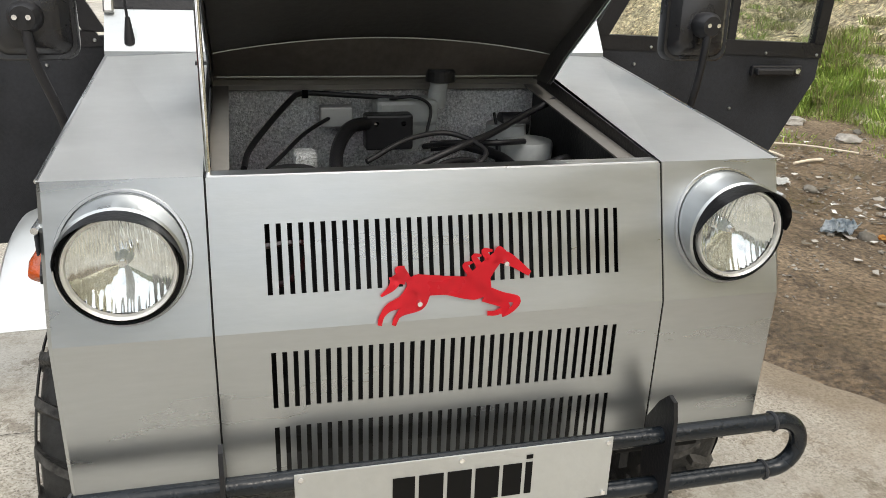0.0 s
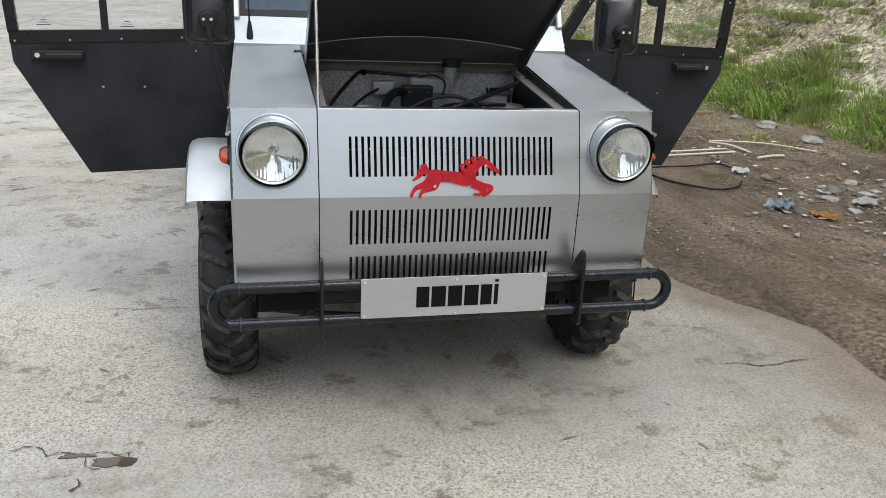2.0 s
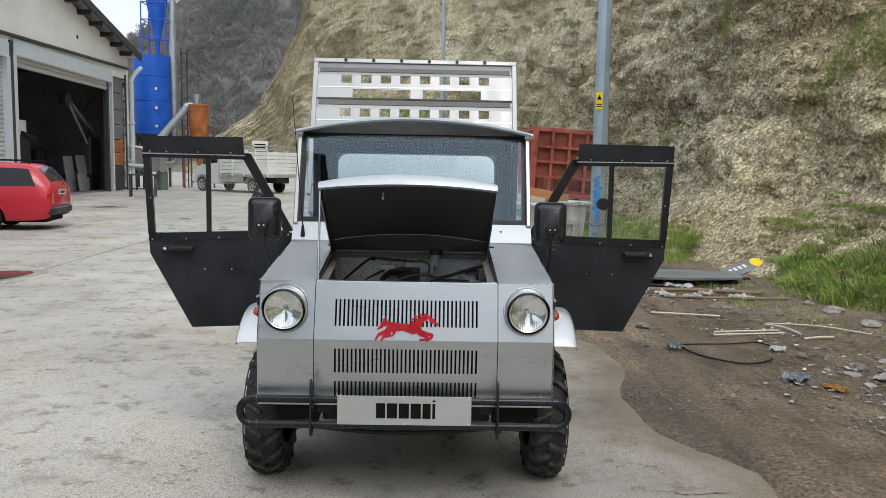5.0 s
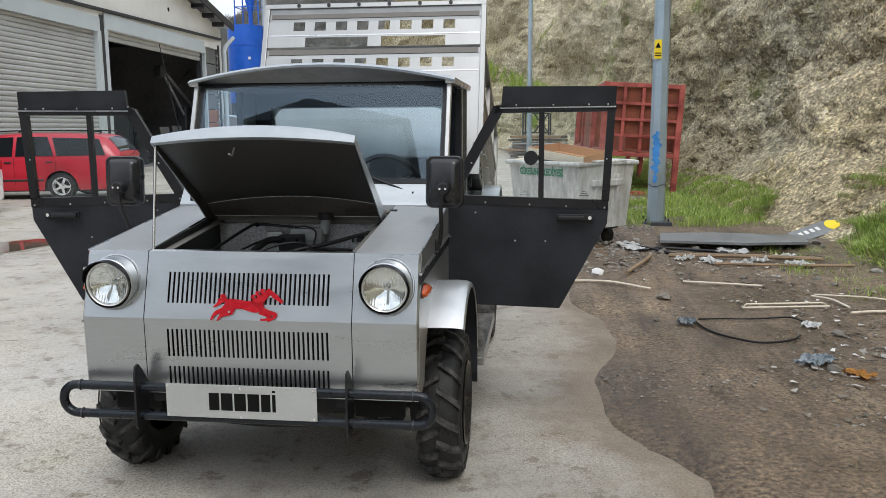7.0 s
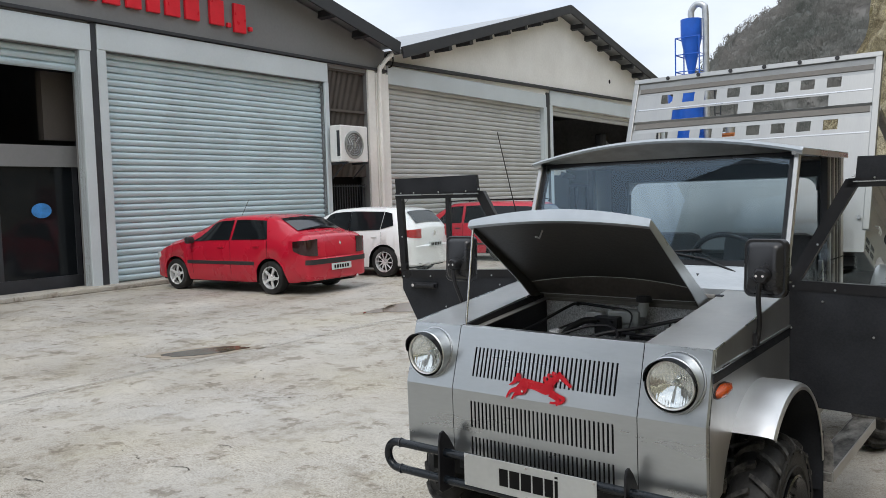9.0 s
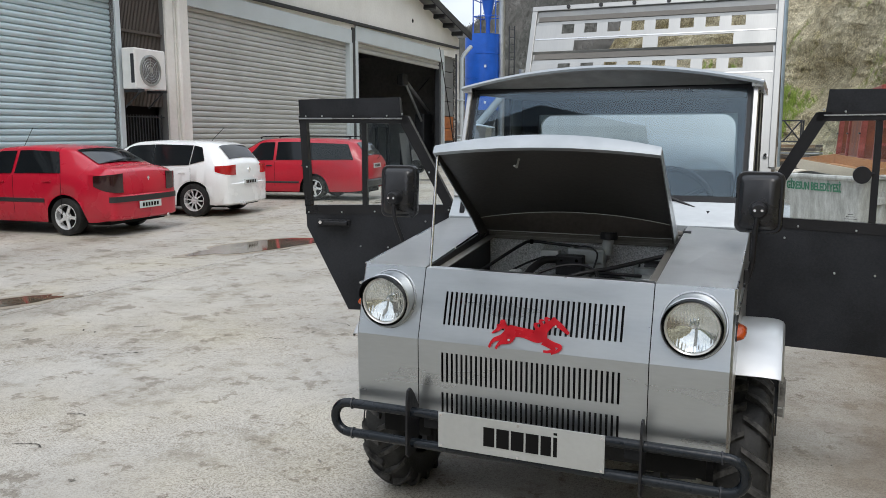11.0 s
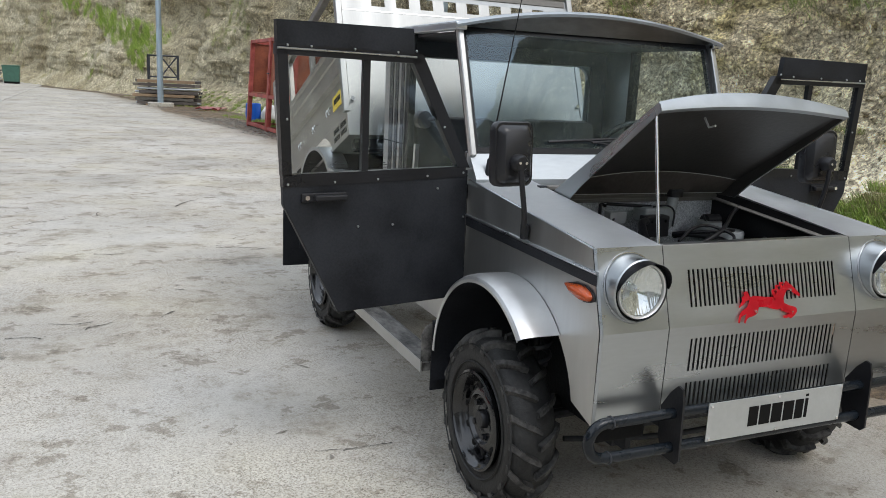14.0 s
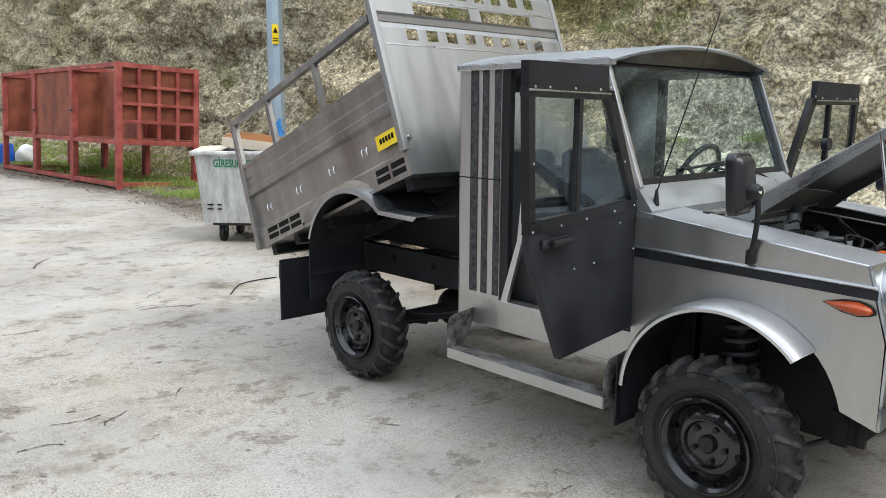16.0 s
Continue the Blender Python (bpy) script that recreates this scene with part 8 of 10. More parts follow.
    for v in (0.85, 1.12):
        part("groove", one_box(-0.725, 0.725, 0.004, 0.0095, v + 0.001, v + (0.039 if v < 1 else 0.034)), BROWN_STEEL, hb, "dark pressed groove")
    for x in (-hw, hw):
        part("edge_tube", one_box(x - 0.018, x + 0.018, -0.012, 0.03, 0.13, 1.22, 0.004), HEAD_STEEL, hb)
    part("top_tube", one_box(-hw - 0.018, hw + 0.018, -0.014, 0.03, 1.19, 1.225, 0.004), HEAD_STEEL, hb)
    for v in (0.72, 0.99):
        part("fold", one_box(-0.73, 0.73, -0.006, -0.001, v - 0.004, v + 0.004), ALU, hb)
    for k in range(6):
        part("rubber_stop", rod(bmesh.new(), (-0.53 + 0.212 * k, -0.02, 1.21), (-0.53 + 0.212 * k, 0.0, 1.21), 0.013, seg=12), BLACK_PLASTIC, hb)
    for x in (-0.72, 0.72):
        part("bolt", rod(bmesh.new(), (x, -0.02, 0.2), (x, 0.0, 0.2), 0.012, seg=10), CHROME, hb)


build_nose()
for side in (-1, 1):
    build_wing(side)
    build_headlight(side)
    build_indicator(side)
    build_door(side)
    build_mirror(side)
build_wheels()
build_bumper()
build_emblem()
build_hood()
build_engine_bay()
build_cab()
build_small_front()
build_underside()
build_bed()


# ---- parked cars ----
def car_wheel(r=0.3, w=0.19, spokes=5, mat=None):
    """A road wheel, axle along x, outside at -x."""
    bm = lathe(bmesh.new(), [(r * 0.66, -w / 2 + 0.01), (r * 0.8, -w / 2), (r * 0.95, -w / 2 + 0.006), (r, -w / 2 + 0.03), (r, w / 2 - 0.03), (r * 0.95, w / 2), (r * 0.66, w / 2 - 0.01)], axes((0, 0, 0), (0, 1, 0), (0, 0, 1)), 32)
    tyre = part("wheel", bm, RUBBER, None, "road wheel with silver rim", smooth=40)
    out = axes((0, 0, 0), (0, 1, 0), (0, 0, -1))
    rim = part("rim", lathe(bmesh.new(), [(r * 0.67, w / 2 - 0.012), (r * 0.68, w / 2 - 0.002), (r * 0.63, w / 2 - 0.004), (r * 0.6, w / 2 - 0.03), (r * 0.58, 0.0)], out, 32), mat or ALLOY, tyre, "silver rim", smooth=40)
    dark = part("brake_disc", lathe(bmesh.new(), [(r * 0.6, 0.005), (0.0, 0.005)], out, 24), DARK, tyre)
    bm = bmesh.new()
    for k in range(spokes):
        a = k * math.tau / spokes
        m = Matrix.Rotation(a, 4, "X")
        wd = 0.5 / spokes
        box(bm, -w / 2 + 0.012, -w / 2 + 0.04, -r * wd * 0.8, r * wd * 0.8, 0.03, r * 0.64, 0.006, m=m)
    rod(bm, (-w / 2 + 0.005, 0, 0), (-w / 2 + 0.05, 0, 0), 0.055, 0.07, 16)
    part("spokes", bm, mat or ALLOY, tyre, "", 40)
    return tyre


def build_car(name, m, label, paint, P):
    """A parked car lofted along its length; y runs forward from the rear axle."""
    car = thing(name, m, label, "car", "parked cars")
    T = P["stations"]
    # station: y, sill z, belt z, top z, half width at belt, half width at top
    ys = []
    y = T[0][0]
    while y < T[-1][0]:
        ys.append(y)
        y += 0.05
    ys.append(T[-1][0])
    wb, rw = P["wheelbase"], P["wheel"]

    def st(y):
        """Section at y, eased so that the body flows."""
        e = min(0.09, max(0.0, y - T[0][0]), max(0.0, T[-1][0] - y))
        rows = [interp(T, y + e * k) for k in (-1, -0.5, 0, 0.5, 1)]
        return [sum(r[i] for r in rows) / 5 for i in range(5)]

    def low(y):
        z = st(y)[0]
        for a in (0.0, wb):
            d = abs(y - a)
            R = rw + 0.055
            if d < R:
                z = max(z, rw + math.sqrt(R * R - d * d) * 0.98)
        return z

    def side(y, v):
        """A point on the glasshouse side: v runs from belt to roof edge."""
        z0, zb, zt, hb, ht = st(y)
        return Vector((hb * 0.985 + (ht - hb * 0.985) * 0.95 * v, y, zb + (zt - 0.04 - zb) * v))

    bm = bmesh.new()
    rings = []
    for y in ys:
        z0, zb, zt, hb, ht = st(y)
        zl = min(low(y), zb - 0.06)
        zm = max(zl + 0.02, z0 + (zb - z0) * 0.55)
        half = [(hb * 0.93 if zl <= z0 + 0.01 else hb * 0.99, zl), (hb * 0.985, max(zl + 0.012, z0 + 0.12)), (hb, max(zm, zl + 0.024)), (hb * 0.985, zb), (ht + (hb * 0.985 - ht) * 0.05, zt - 0.04), (ht * 0.94, zt - 0.012), (ht * 0.6, zt + 0.008), (0.0, zt + 0.018)]
        rings.append([bm.verts.new((x, y, z)) for x, z in half] + [bm.verts.new((-x, y, z)) for x, z in half[-2::-1]])
    for a, b in zip(rings, rings[1:]):
        for k in range(len(a) - 1):
            bm.faces.new((a[k], a[k + 1], b[k + 1], b[k]))
    bm.faces.new(rings[0])
    bm.faces.new(rings[-1][::-1])
    part("body", bm, paint, car, P.get("paint_label", ""), smooth=50)
    z0, zb, zt, hb, ht = st(wb / 2)
    part("underbody", one_box(-hb * 0.78, hb * 0.78, T[0][0] + 0.15, T[-1][0] - 0.15, 0.17, 0.6), DARK, car)

    def patch(q, off, n=8):
        """A pane over four (y, v) corners of the side, on both sides."""
        for s in (-1, 1):
            b2 = bmesh.new()
            g = []
            for i in range(n + 1):
                f = i / n
                row = []
                for j in range(4):
                    h = j / 3
                    ya = q[0][0] + (q[1][0] - q[0][0]) * f
                    yb = q[3][0] + (q[2][0] - q[3][0]) * f
                    va = q[0][1] + (q[1][1] - q[0][1]) * f
                    vb = q[3][1] + (q[2][1] - q[3][1]) * f
                    p = side(ya + (yb - ya) * h, va + (vb - va) * h)
                    row.append(b2.verts.new((s * (p.x + off), p.y, p.z + off * 0.3)))
                g.append(row)
            for i in range(n):
                for j in range(3):
                    b2.faces.new((g[i][j], g[i + 1][j], g[i + 1][j + 1], g[i][j + 1]))
            yield b2

    for q in P["side_windows"]:
        for b2 in patch(q, 0.012):
            part("side_window", b2, CAR_GLASS, car, "dark tinted side window", smooth=40)

    def top_patch(y0, y1, f0, f1, off=0.02, n=12):
        b2 = bmesh.new()
        g = []
        for i in range(n + 1):
            y = y0 + (y1 - y0) * i / n
            z0, zb, zt, hb, ht = st(y)
            fr = f0 + (f1 - f0) * i / n
            row = []
            for x, z in ((-0.9, -0.008), (-0.6, 0.008), (0, 0.018), (0.6, 0.008), (0.9, -0.008)):
                row.append(b2.verts.new((x * fr * ht, y, zt + z + off)))
            g.append(row)
        for i in range(n):
            for j in range(4):
                b2.faces.new((g[i][j], g[i + 1][j], g[i + 1][j + 1], g[i][j + 1]))
        return b2

    part("rear_window", top_patch(*P["rear_window"]), CAR_GLASS, car, "dark rear window", smooth=40)
    part("windscreen", top_patch(*P["windscreen"]), CAR_GLASS, car, "windscreen", smooth=40)
    # door seams
    for ya in P["seams"]:
        for s in (-1, 1):
            z0, zb, zt, hb, ht = st(ya)
            pts = [(s * (hb * 0.985 + 0.001), ya, z0 + 0.13), (s * (hb + 0.001), ya, z0 + (zb - z0) * 0.55), (s * (hb * 0.985 + 0.002), ya, zb)]
            part("door_seam", tube(bmesh.new(), pts, 0.004, 4), DARK, car)
    for yh in P["handles"]:
        for s in (-1, 1):
            z0, zb, zt, hb, ht = st(yh)
            x = s * (hb * 0.992)
            part("door_handle", one_box(x - 0.02, x + 0.02, yh - 0.07, yh + 0.07, zb - 0.11, zb - 0.08, 0.006), P.get("handle_mat", paint), car)
    for z, h, mt in P["bands"]:
        for s in (-1, 1):
            b2 = bmesh.new()
            prev = None
            for k in range(21):
                y = rw + 0.07 + (wb - 2 * rw - 0.14) * k / 20
                x = s * (st(y)[3] + 0.006)
                row = [b2.verts.new((x - s * 0.012, y, z)), b2.verts.new((x, y, z + 0.01)), b2.verts.new((x, y, z + h)), b2.verts.new((x - s * 0.012, y, z + h + 0.01))]
                if prev:
                    for i in range(3):
                        b2.faces.new((prev[i], prev[i + 1], row[i + 1], row[i]))
                prev = row
            part("side_moulding", b2, mt, car, "black side moulding")
    # bumpers with wrap-round ends
    for end, yb, mt, za, zb2 in P["bumpers"]:
        b2 = bmesh.new()
        hb = st(yb)[3]
        line = [(-hb * 1.01, yb - end * 0.42), (-hb * 1.02, yb - end * 0.15), (-hb * 0.96, yb + end * 0.03), (-hb * 0.6, yb + end * 0.075), (0, yb + end * 0.09), (hb * 0.6, yb + end * 0.075), (hb * 0.96, yb + end * 0.03), (hb * 1.02, yb - end * 0.15), (hb * 1.01, yb - end * 0.42)]
        prev = None
        for p in bend([(a, b, 0) for a, b in line], 4):
            row = [b2.verts.new((p.x * 0.97, p.y - end * 0.03, za)), b2.verts.new((p.x, p.y, za + 0.03)), b2.verts.new((p.x, p.y, zb2 - 0.03)), b2.verts.new((p.x * 0.96, p.y - end * 0.05, zb2))]
            if prev:
                for i in range(3):
                    b2.faces.new((prev[i], prev[i + 1], row[i + 1], row[i]))
            prev = row
        part("bumper", b2, mt, car, "bumper", smooth=40)
        if end < 0 and P.get("strip"):
            b3 = bmesh.new()
            prev = None
            for p in bend([(a, b, 0) for a, b in line], 4):
                row = [b3.verts.new((p.x * 1.005, p.y - 0.012, P["strip"])), b3.verts.new((p.x * 1.005, p.y - 0.012, P["strip"] + 0.085))]
                if prev:
                    b3.faces.new((prev[0], prev[1], row[1], row[0]))
                prev = row
            part("bumper_strip", b3, TRIM, car, "black bumper strip")
    # lamps follow the body round its corner
    for x0, x1, y0, y1, z0, z1, mt, nm in P["lamps"]:
        rear = nm == "tail_light"
        end = T[0][0] if rear else T[-1][0]
        yi = y1 if rear else y0
        for s in (-1, 1):
            b2 = bmesh.new()
            line = [(st(yi + (end - yi) * k / 6)[3] * 0.996 + 0.008, yi + (end - yi) * k / 6) for k in range(7)]
            line += [(line[-1][0] + (x0 - line[-1][0]) * k / 3, end + (-0.012 if rear else 0.012)) for k in range(1, 4)]
            prev = None
            for k, (x, y) in enumerate(line):
                f = k / (len(line) - 1)
                lo, hi = z0 + (z1 - z0) * 0.35 * (1 - f) ** 2, z1 - (z1 - z0) * 0.12 * (1 - f)
                row = [b2.verts.new((s * (x - 0.012 * abs(v - 0.5)), y, lo + (hi - lo) * v)) for v in (0.0, 0.12, 0.5, 0.88, 1.0)]
                if prev:
                    for i in range(4):
                        b2.faces.new((prev[i], prev[i + 1], row[i + 1], row[i]))
                prev = row
            bmesh.ops.recalc_face_normals(b2, faces=b2.faces[:])
            bmesh.ops.solidify(b2, geom=b2.faces[:], thickness=0.02)
            part(nm, b2, mt, car, "dark red tail light" if mt in (RED_LENS, SMOKED) else "clear headlight", smooth=40)
    # unlettered plate
    px, pz = P["plate"]
    pl = part("number_plate", one_box(-0.26, 0.26, px - 0.012, px, pz, pz + 0.11, 0.004), WHITE_PLASTIC, car, "white plate with dark bars")
    for k in range(6):
        part("bar", one_box(-0.2 + 0.068 * k, -0.155 + 0.068 * k, px - 0.0145, px - 0.012, pz + 0.025, pz + 0.085), INK, pl)
    for s in (-1, 1):
        ym = P["mirror"]
        z0, zb, zt, hb, ht = st(ym)
        part("door_mirror", one_box(s * (hb + 0.07) - 0.08, s * (hb + 0.07) + 0.08, ym - 0.05, ym + 0.06, zb - 0.02, zb + 0.1, 0.03), P.get("mirror_mat", paint), car, "", 40)
    w0 = car_wheel(rw, 0.19, P["spokes"])
    first = True
    for s in (-1, 1):
        for y in (0.0, wb):
            mm = pose(s * (st(y)[3] - 0.105), y, rw, 23 * (y + 1), 0, 180 if s > 0 else 0)
            if first:
                w0.parent, w0.matrix_basis = car, mm
                first = False
            else:
                w = again(w0, car, mm)
                for o in w0.children:
                    again(o, w)
    for nm, b2, mt in P.get("extras", lambda: [])():
        part(nm, b2, mt, car)
    return car


def sedan_extras():
    out = [("exhaust", rod(bmesh.new(), (0.45, -0.9, 0.24), (0.45, -0.7, 0.24), 0.03, seg=12), CHROME)]
    out.append(("badge", slab(bmesh.new(), [(0, -0.04), (0.025, 0), (0, 0.04), (-0.025, 0)], 0.008, axes((0, -0.895, 0.86), (1, 0, 0), (0, 0, 1))), CHROME))
    out.append(("antenna", rod(bmesh.new(), (0.0, 1.5, 1.34), (0.0, 1.3, 1.64), 0.004, seg=6), DARK))
    return out


def hatch_extras():
    out = []
    for dx in (0.0, 0.08):
        out.append(("exhaust", rod(bmesh.new(), (-0.42 + dx, -0.8, 0.24), (-0.42 + dx, -0.55, 0.24), 0.032, seg=12), CHROME))
    out.append(("badge", rod(bmesh.new(), (0, -0.735, 0.86), (0, -0.72, 0.86), 0.05, seg=20), CHROME))
    out.append(("antenna", rod(bmesh.new(), (0.0, 0.05, 1.41), (0.0, -0.22, 1.66), 0.005, seg=6), DARK))
    return out


def wagon_extras():
    out = []
    for s in (-1, 1):
        out.append(("roof_rail", tube(bmesh.new(), bend([(s * 0.53, -0.78, 1.41), (s * 0.53, -0.73, 1.47), (s * 0.53, 0.6, 1.49), (s * 0.53, 1.35, 1.47), (s * 0.53, 1.4, 1.42)], 5), 0.014, 6), DARK))
    out.append(("wiper", rod(bmesh.new(), (0.0, -1.30, 0.96), (0.3, -1.27, 1.02), 0.008, seg=6), DARK))
    return out


SEDAN = dict(wheelbase=2.47, wheel=0.29, spokes=5, stations=[(-0.83, 0.36, 0.86, 0.95, 0.74, 0.66), (-0.78, 0.26, 0.92, 1.01, 0.80, 0.70), (-0.62, 0.22, 0.93, 1.035, 0.815, 0.69), (-0.48, 0.21, 0.93, 1.06, 0.82, 0.65), (-0.06, 0.2, 0.93, 1.28, 0.825, 0.60), (0.16, 0.2, 0.93, 1.335, 0.83, 0.60), (0.75, 0.2, 0.92, 1.36, 0.83, 0.605), (1.38, 0.2, 0.91, 1.335, 0.83, 0.60), (1.82, 0.2, 0.90, 1.155, 0.82, 0.62), (2.28, 0.2, 0.89, 0.99, 0.82, 0.68), (2.75, 0.2, 0.80, 0.88, 0.80, 0.68), (3.02, 0.22, 0.68, 0.76, 0.75, 0.62), (3.15, 0.3, 0.58, 0.64, 0.66, 0.54)],
    side_windows=[((0.98, 0.06), (1.98, 0.06), (1.52, 0.93), (1.0, 0.93)), ((0.04, 0.06), (0.92, 0.06), (0.94, 0.93), (0.2, 0.93))],
    rear_window=(-0.45, -0.02, 0.95, 0.95), windscreen=(2.24, 1.5, 0.95, 0.95), seams=(0.05, 0.96, 1.98), handles=(0.3, 1.2), handle_mat=None, bands=[(0.5, 0.06, TRIM)], strip=0.52,
    bumpers=[(-1, -0.81, CAR_RED, 0.24, 0.62), (1, 3.07, CAR_RED, 0.22, 0.55)], lamps=[(0.52, 0.80, -0.855, -0.55, 0.66, 0.95, SMOKED, "tail_light"), (0.42, 0.70, 2.95, 3.14, 0.56, 0.70, WHITE_PLASTIC, "headlight")], plate=(-0.915, 0.4), mirror=1.95, mirror_mat=TRIM, extras=sedan_extras)
SEDAN["handle_mat"] = CAR_RED
HATCH = dict(wheelbase=2.47, wheel=0.31, spokes=10, stations=[(-0.70, 0.34, 0.84, 0.92, 0.74, 0.62), (-0.64, 0.24, 0.90, 1.02, 0.80, 0.62), (-0.52, 0.22, 0.92, 1.16, 0.83, 0.60), (-0.34, 0.21, 0.92, 1.345, 0.84, 0.58), (-0.1, 0.2, 0.92, 1.39, 0.84, 0.585), (0.8, 0.2, 0.91, 1.415, 0.84, 0.59), (1.35, 0.2, 0.90, 1.39, 0.84, 0.58), (1.75, 0.2, 0.89, 1.21, 0.84, 0.61), (2.25, 0.2, 0.90, 1.03, 0.83, 0.69), (2.85, 0.2, 0.80, 0.90, 0.81, 0.69), (3.15, 0.22, 0.68, 0.76, 0.74, 0.62), (3.28, 0.3, 0.58, 0.64, 0.62, 0.52)],
    side_windows=[((0.865, 0.06), (1.95, 0.06), (1.45, 0.93), (0.885, 0.93)), ((0.08, 0.1), (0.86, 0.06), (0.88, 0.93), (0.07, 0.93)), ((-0.22, 0.3), (0.065, 0.12), (0.055, 0.93), (-0.12, 0.86))],
    rear_window=(-0.60, -0.37, 0.95, 0.95), windscreen=(2.2, 1.4, 0.95, 0.95), seams=(0.05, 0.88, 1.95), handles=(0.22, 1.1), bands=[], strip=None,
    bumpers=[(-1, -0.66, CAR_WHITE, 0.22, 0.64), (1, 3.2, CAR_WHITE, 0.22, 0.58)], lamps=[(0.5, 0.815, -0.72, -0.46, 0.78, 0.97, RED_LENS, "tail_light"), (0.42, 0.72, 3.06, 3.26, 0.58, 0.72, WHITE_PLASTIC, "headlight")], plate=(-0.755, 0.58), mirror=1.9, extras=hatch_extras)
WAGON = dict(wheelbase=2.42, wheel=0.29, spokes=5, stations=[(-1.27, 0.36, 0.86, 0.93, 0.77, 0.66), (-1.25, 0.27, 0.90, 0.99, 0.80, 0.66), (-1.12, 0.24, 0.91, 1.15, 0.81, 0.62), (-0.94, 0.22, 0.91, 1.36, 0.815, 0.58), (-0.75, 0.21, 0.91, 1.40, 0.815, 0.565), (0.5, 0.2, 0.91, 1.43, 0.82, 0.57), (1.35, 0.2, 0.90, 1.41, 0.82, 0.56), (1.7, 0.2, 0.89, 1.22, 0.82, 0.6), (2.05, 0.2, 0.88, 1.0, 0.82, 0.68), (2.7, 0.2, 0.84, 0.93, 0.80, 0.70), (3.1, 0.22, 0.78, 0.86, 0.78, 0.70), (3.2, 0.3, 0.6, 0.7, 0.74, 0.66)],
    side_windows=[((1.0, 0.06), (1.85, 0.06), (1.4, 0.93), (1.02, 0.93)), ((0.12, 0.06), (0.93, 0.06), (0.95, 0.93), (0.3, 0.93)), ((-0.98, 0.1), (0.06, 0.06), (0.2, 0.9), (-0.8, 0.88))],
    rear_window=(-1.22, -0.96, 0.95, 0.95), windscreen=(2.02, 1.4, 0.95, 0.95), seams=(0.09, 0.97, 1.9), handles=(0.22, 1.1), handle_mat=TRIM, bands=[(0.4, 0.035, TRIM)], strip=None,
    bumpers=[(-1, -1.27, TRIM, 0.33, 0.5), (1, 3.16, TRIM, 0.33, 0.5)], lamps=[(0.64, 0.785, -1.29, -1.2, 0.56, 0.8, RED_LENS, "tail_light"), (0.45, 0.72, 3.1, 3.22, 0.56, 0.74, WHITE_PLASTIC, "headlight")], plate=(-1.285, 0.75), mirror=1.85, mirror_mat=TRIM, extras=wagon_extras)

build_car("sedan_car", pose(-9.28, 7.19, 0, 0, 0, 95.4), "glossy red four-door sedan with black window tint, parked", CAR_RED, SEDAN)
build_car("hatchback_car", pose(-9.45, 10.23, 0, 0, 0, 99.0), "clean white hatchback with tinted glass and spoked wheels", CAR_WHITE, HATCH)
build_car("station_wagon", pose(-9.34, 14.2, 0, 0, 0, 100.0), "old faded red station wagon with black bumpers and roof rails", CAR_RED_OLD, WAGON)


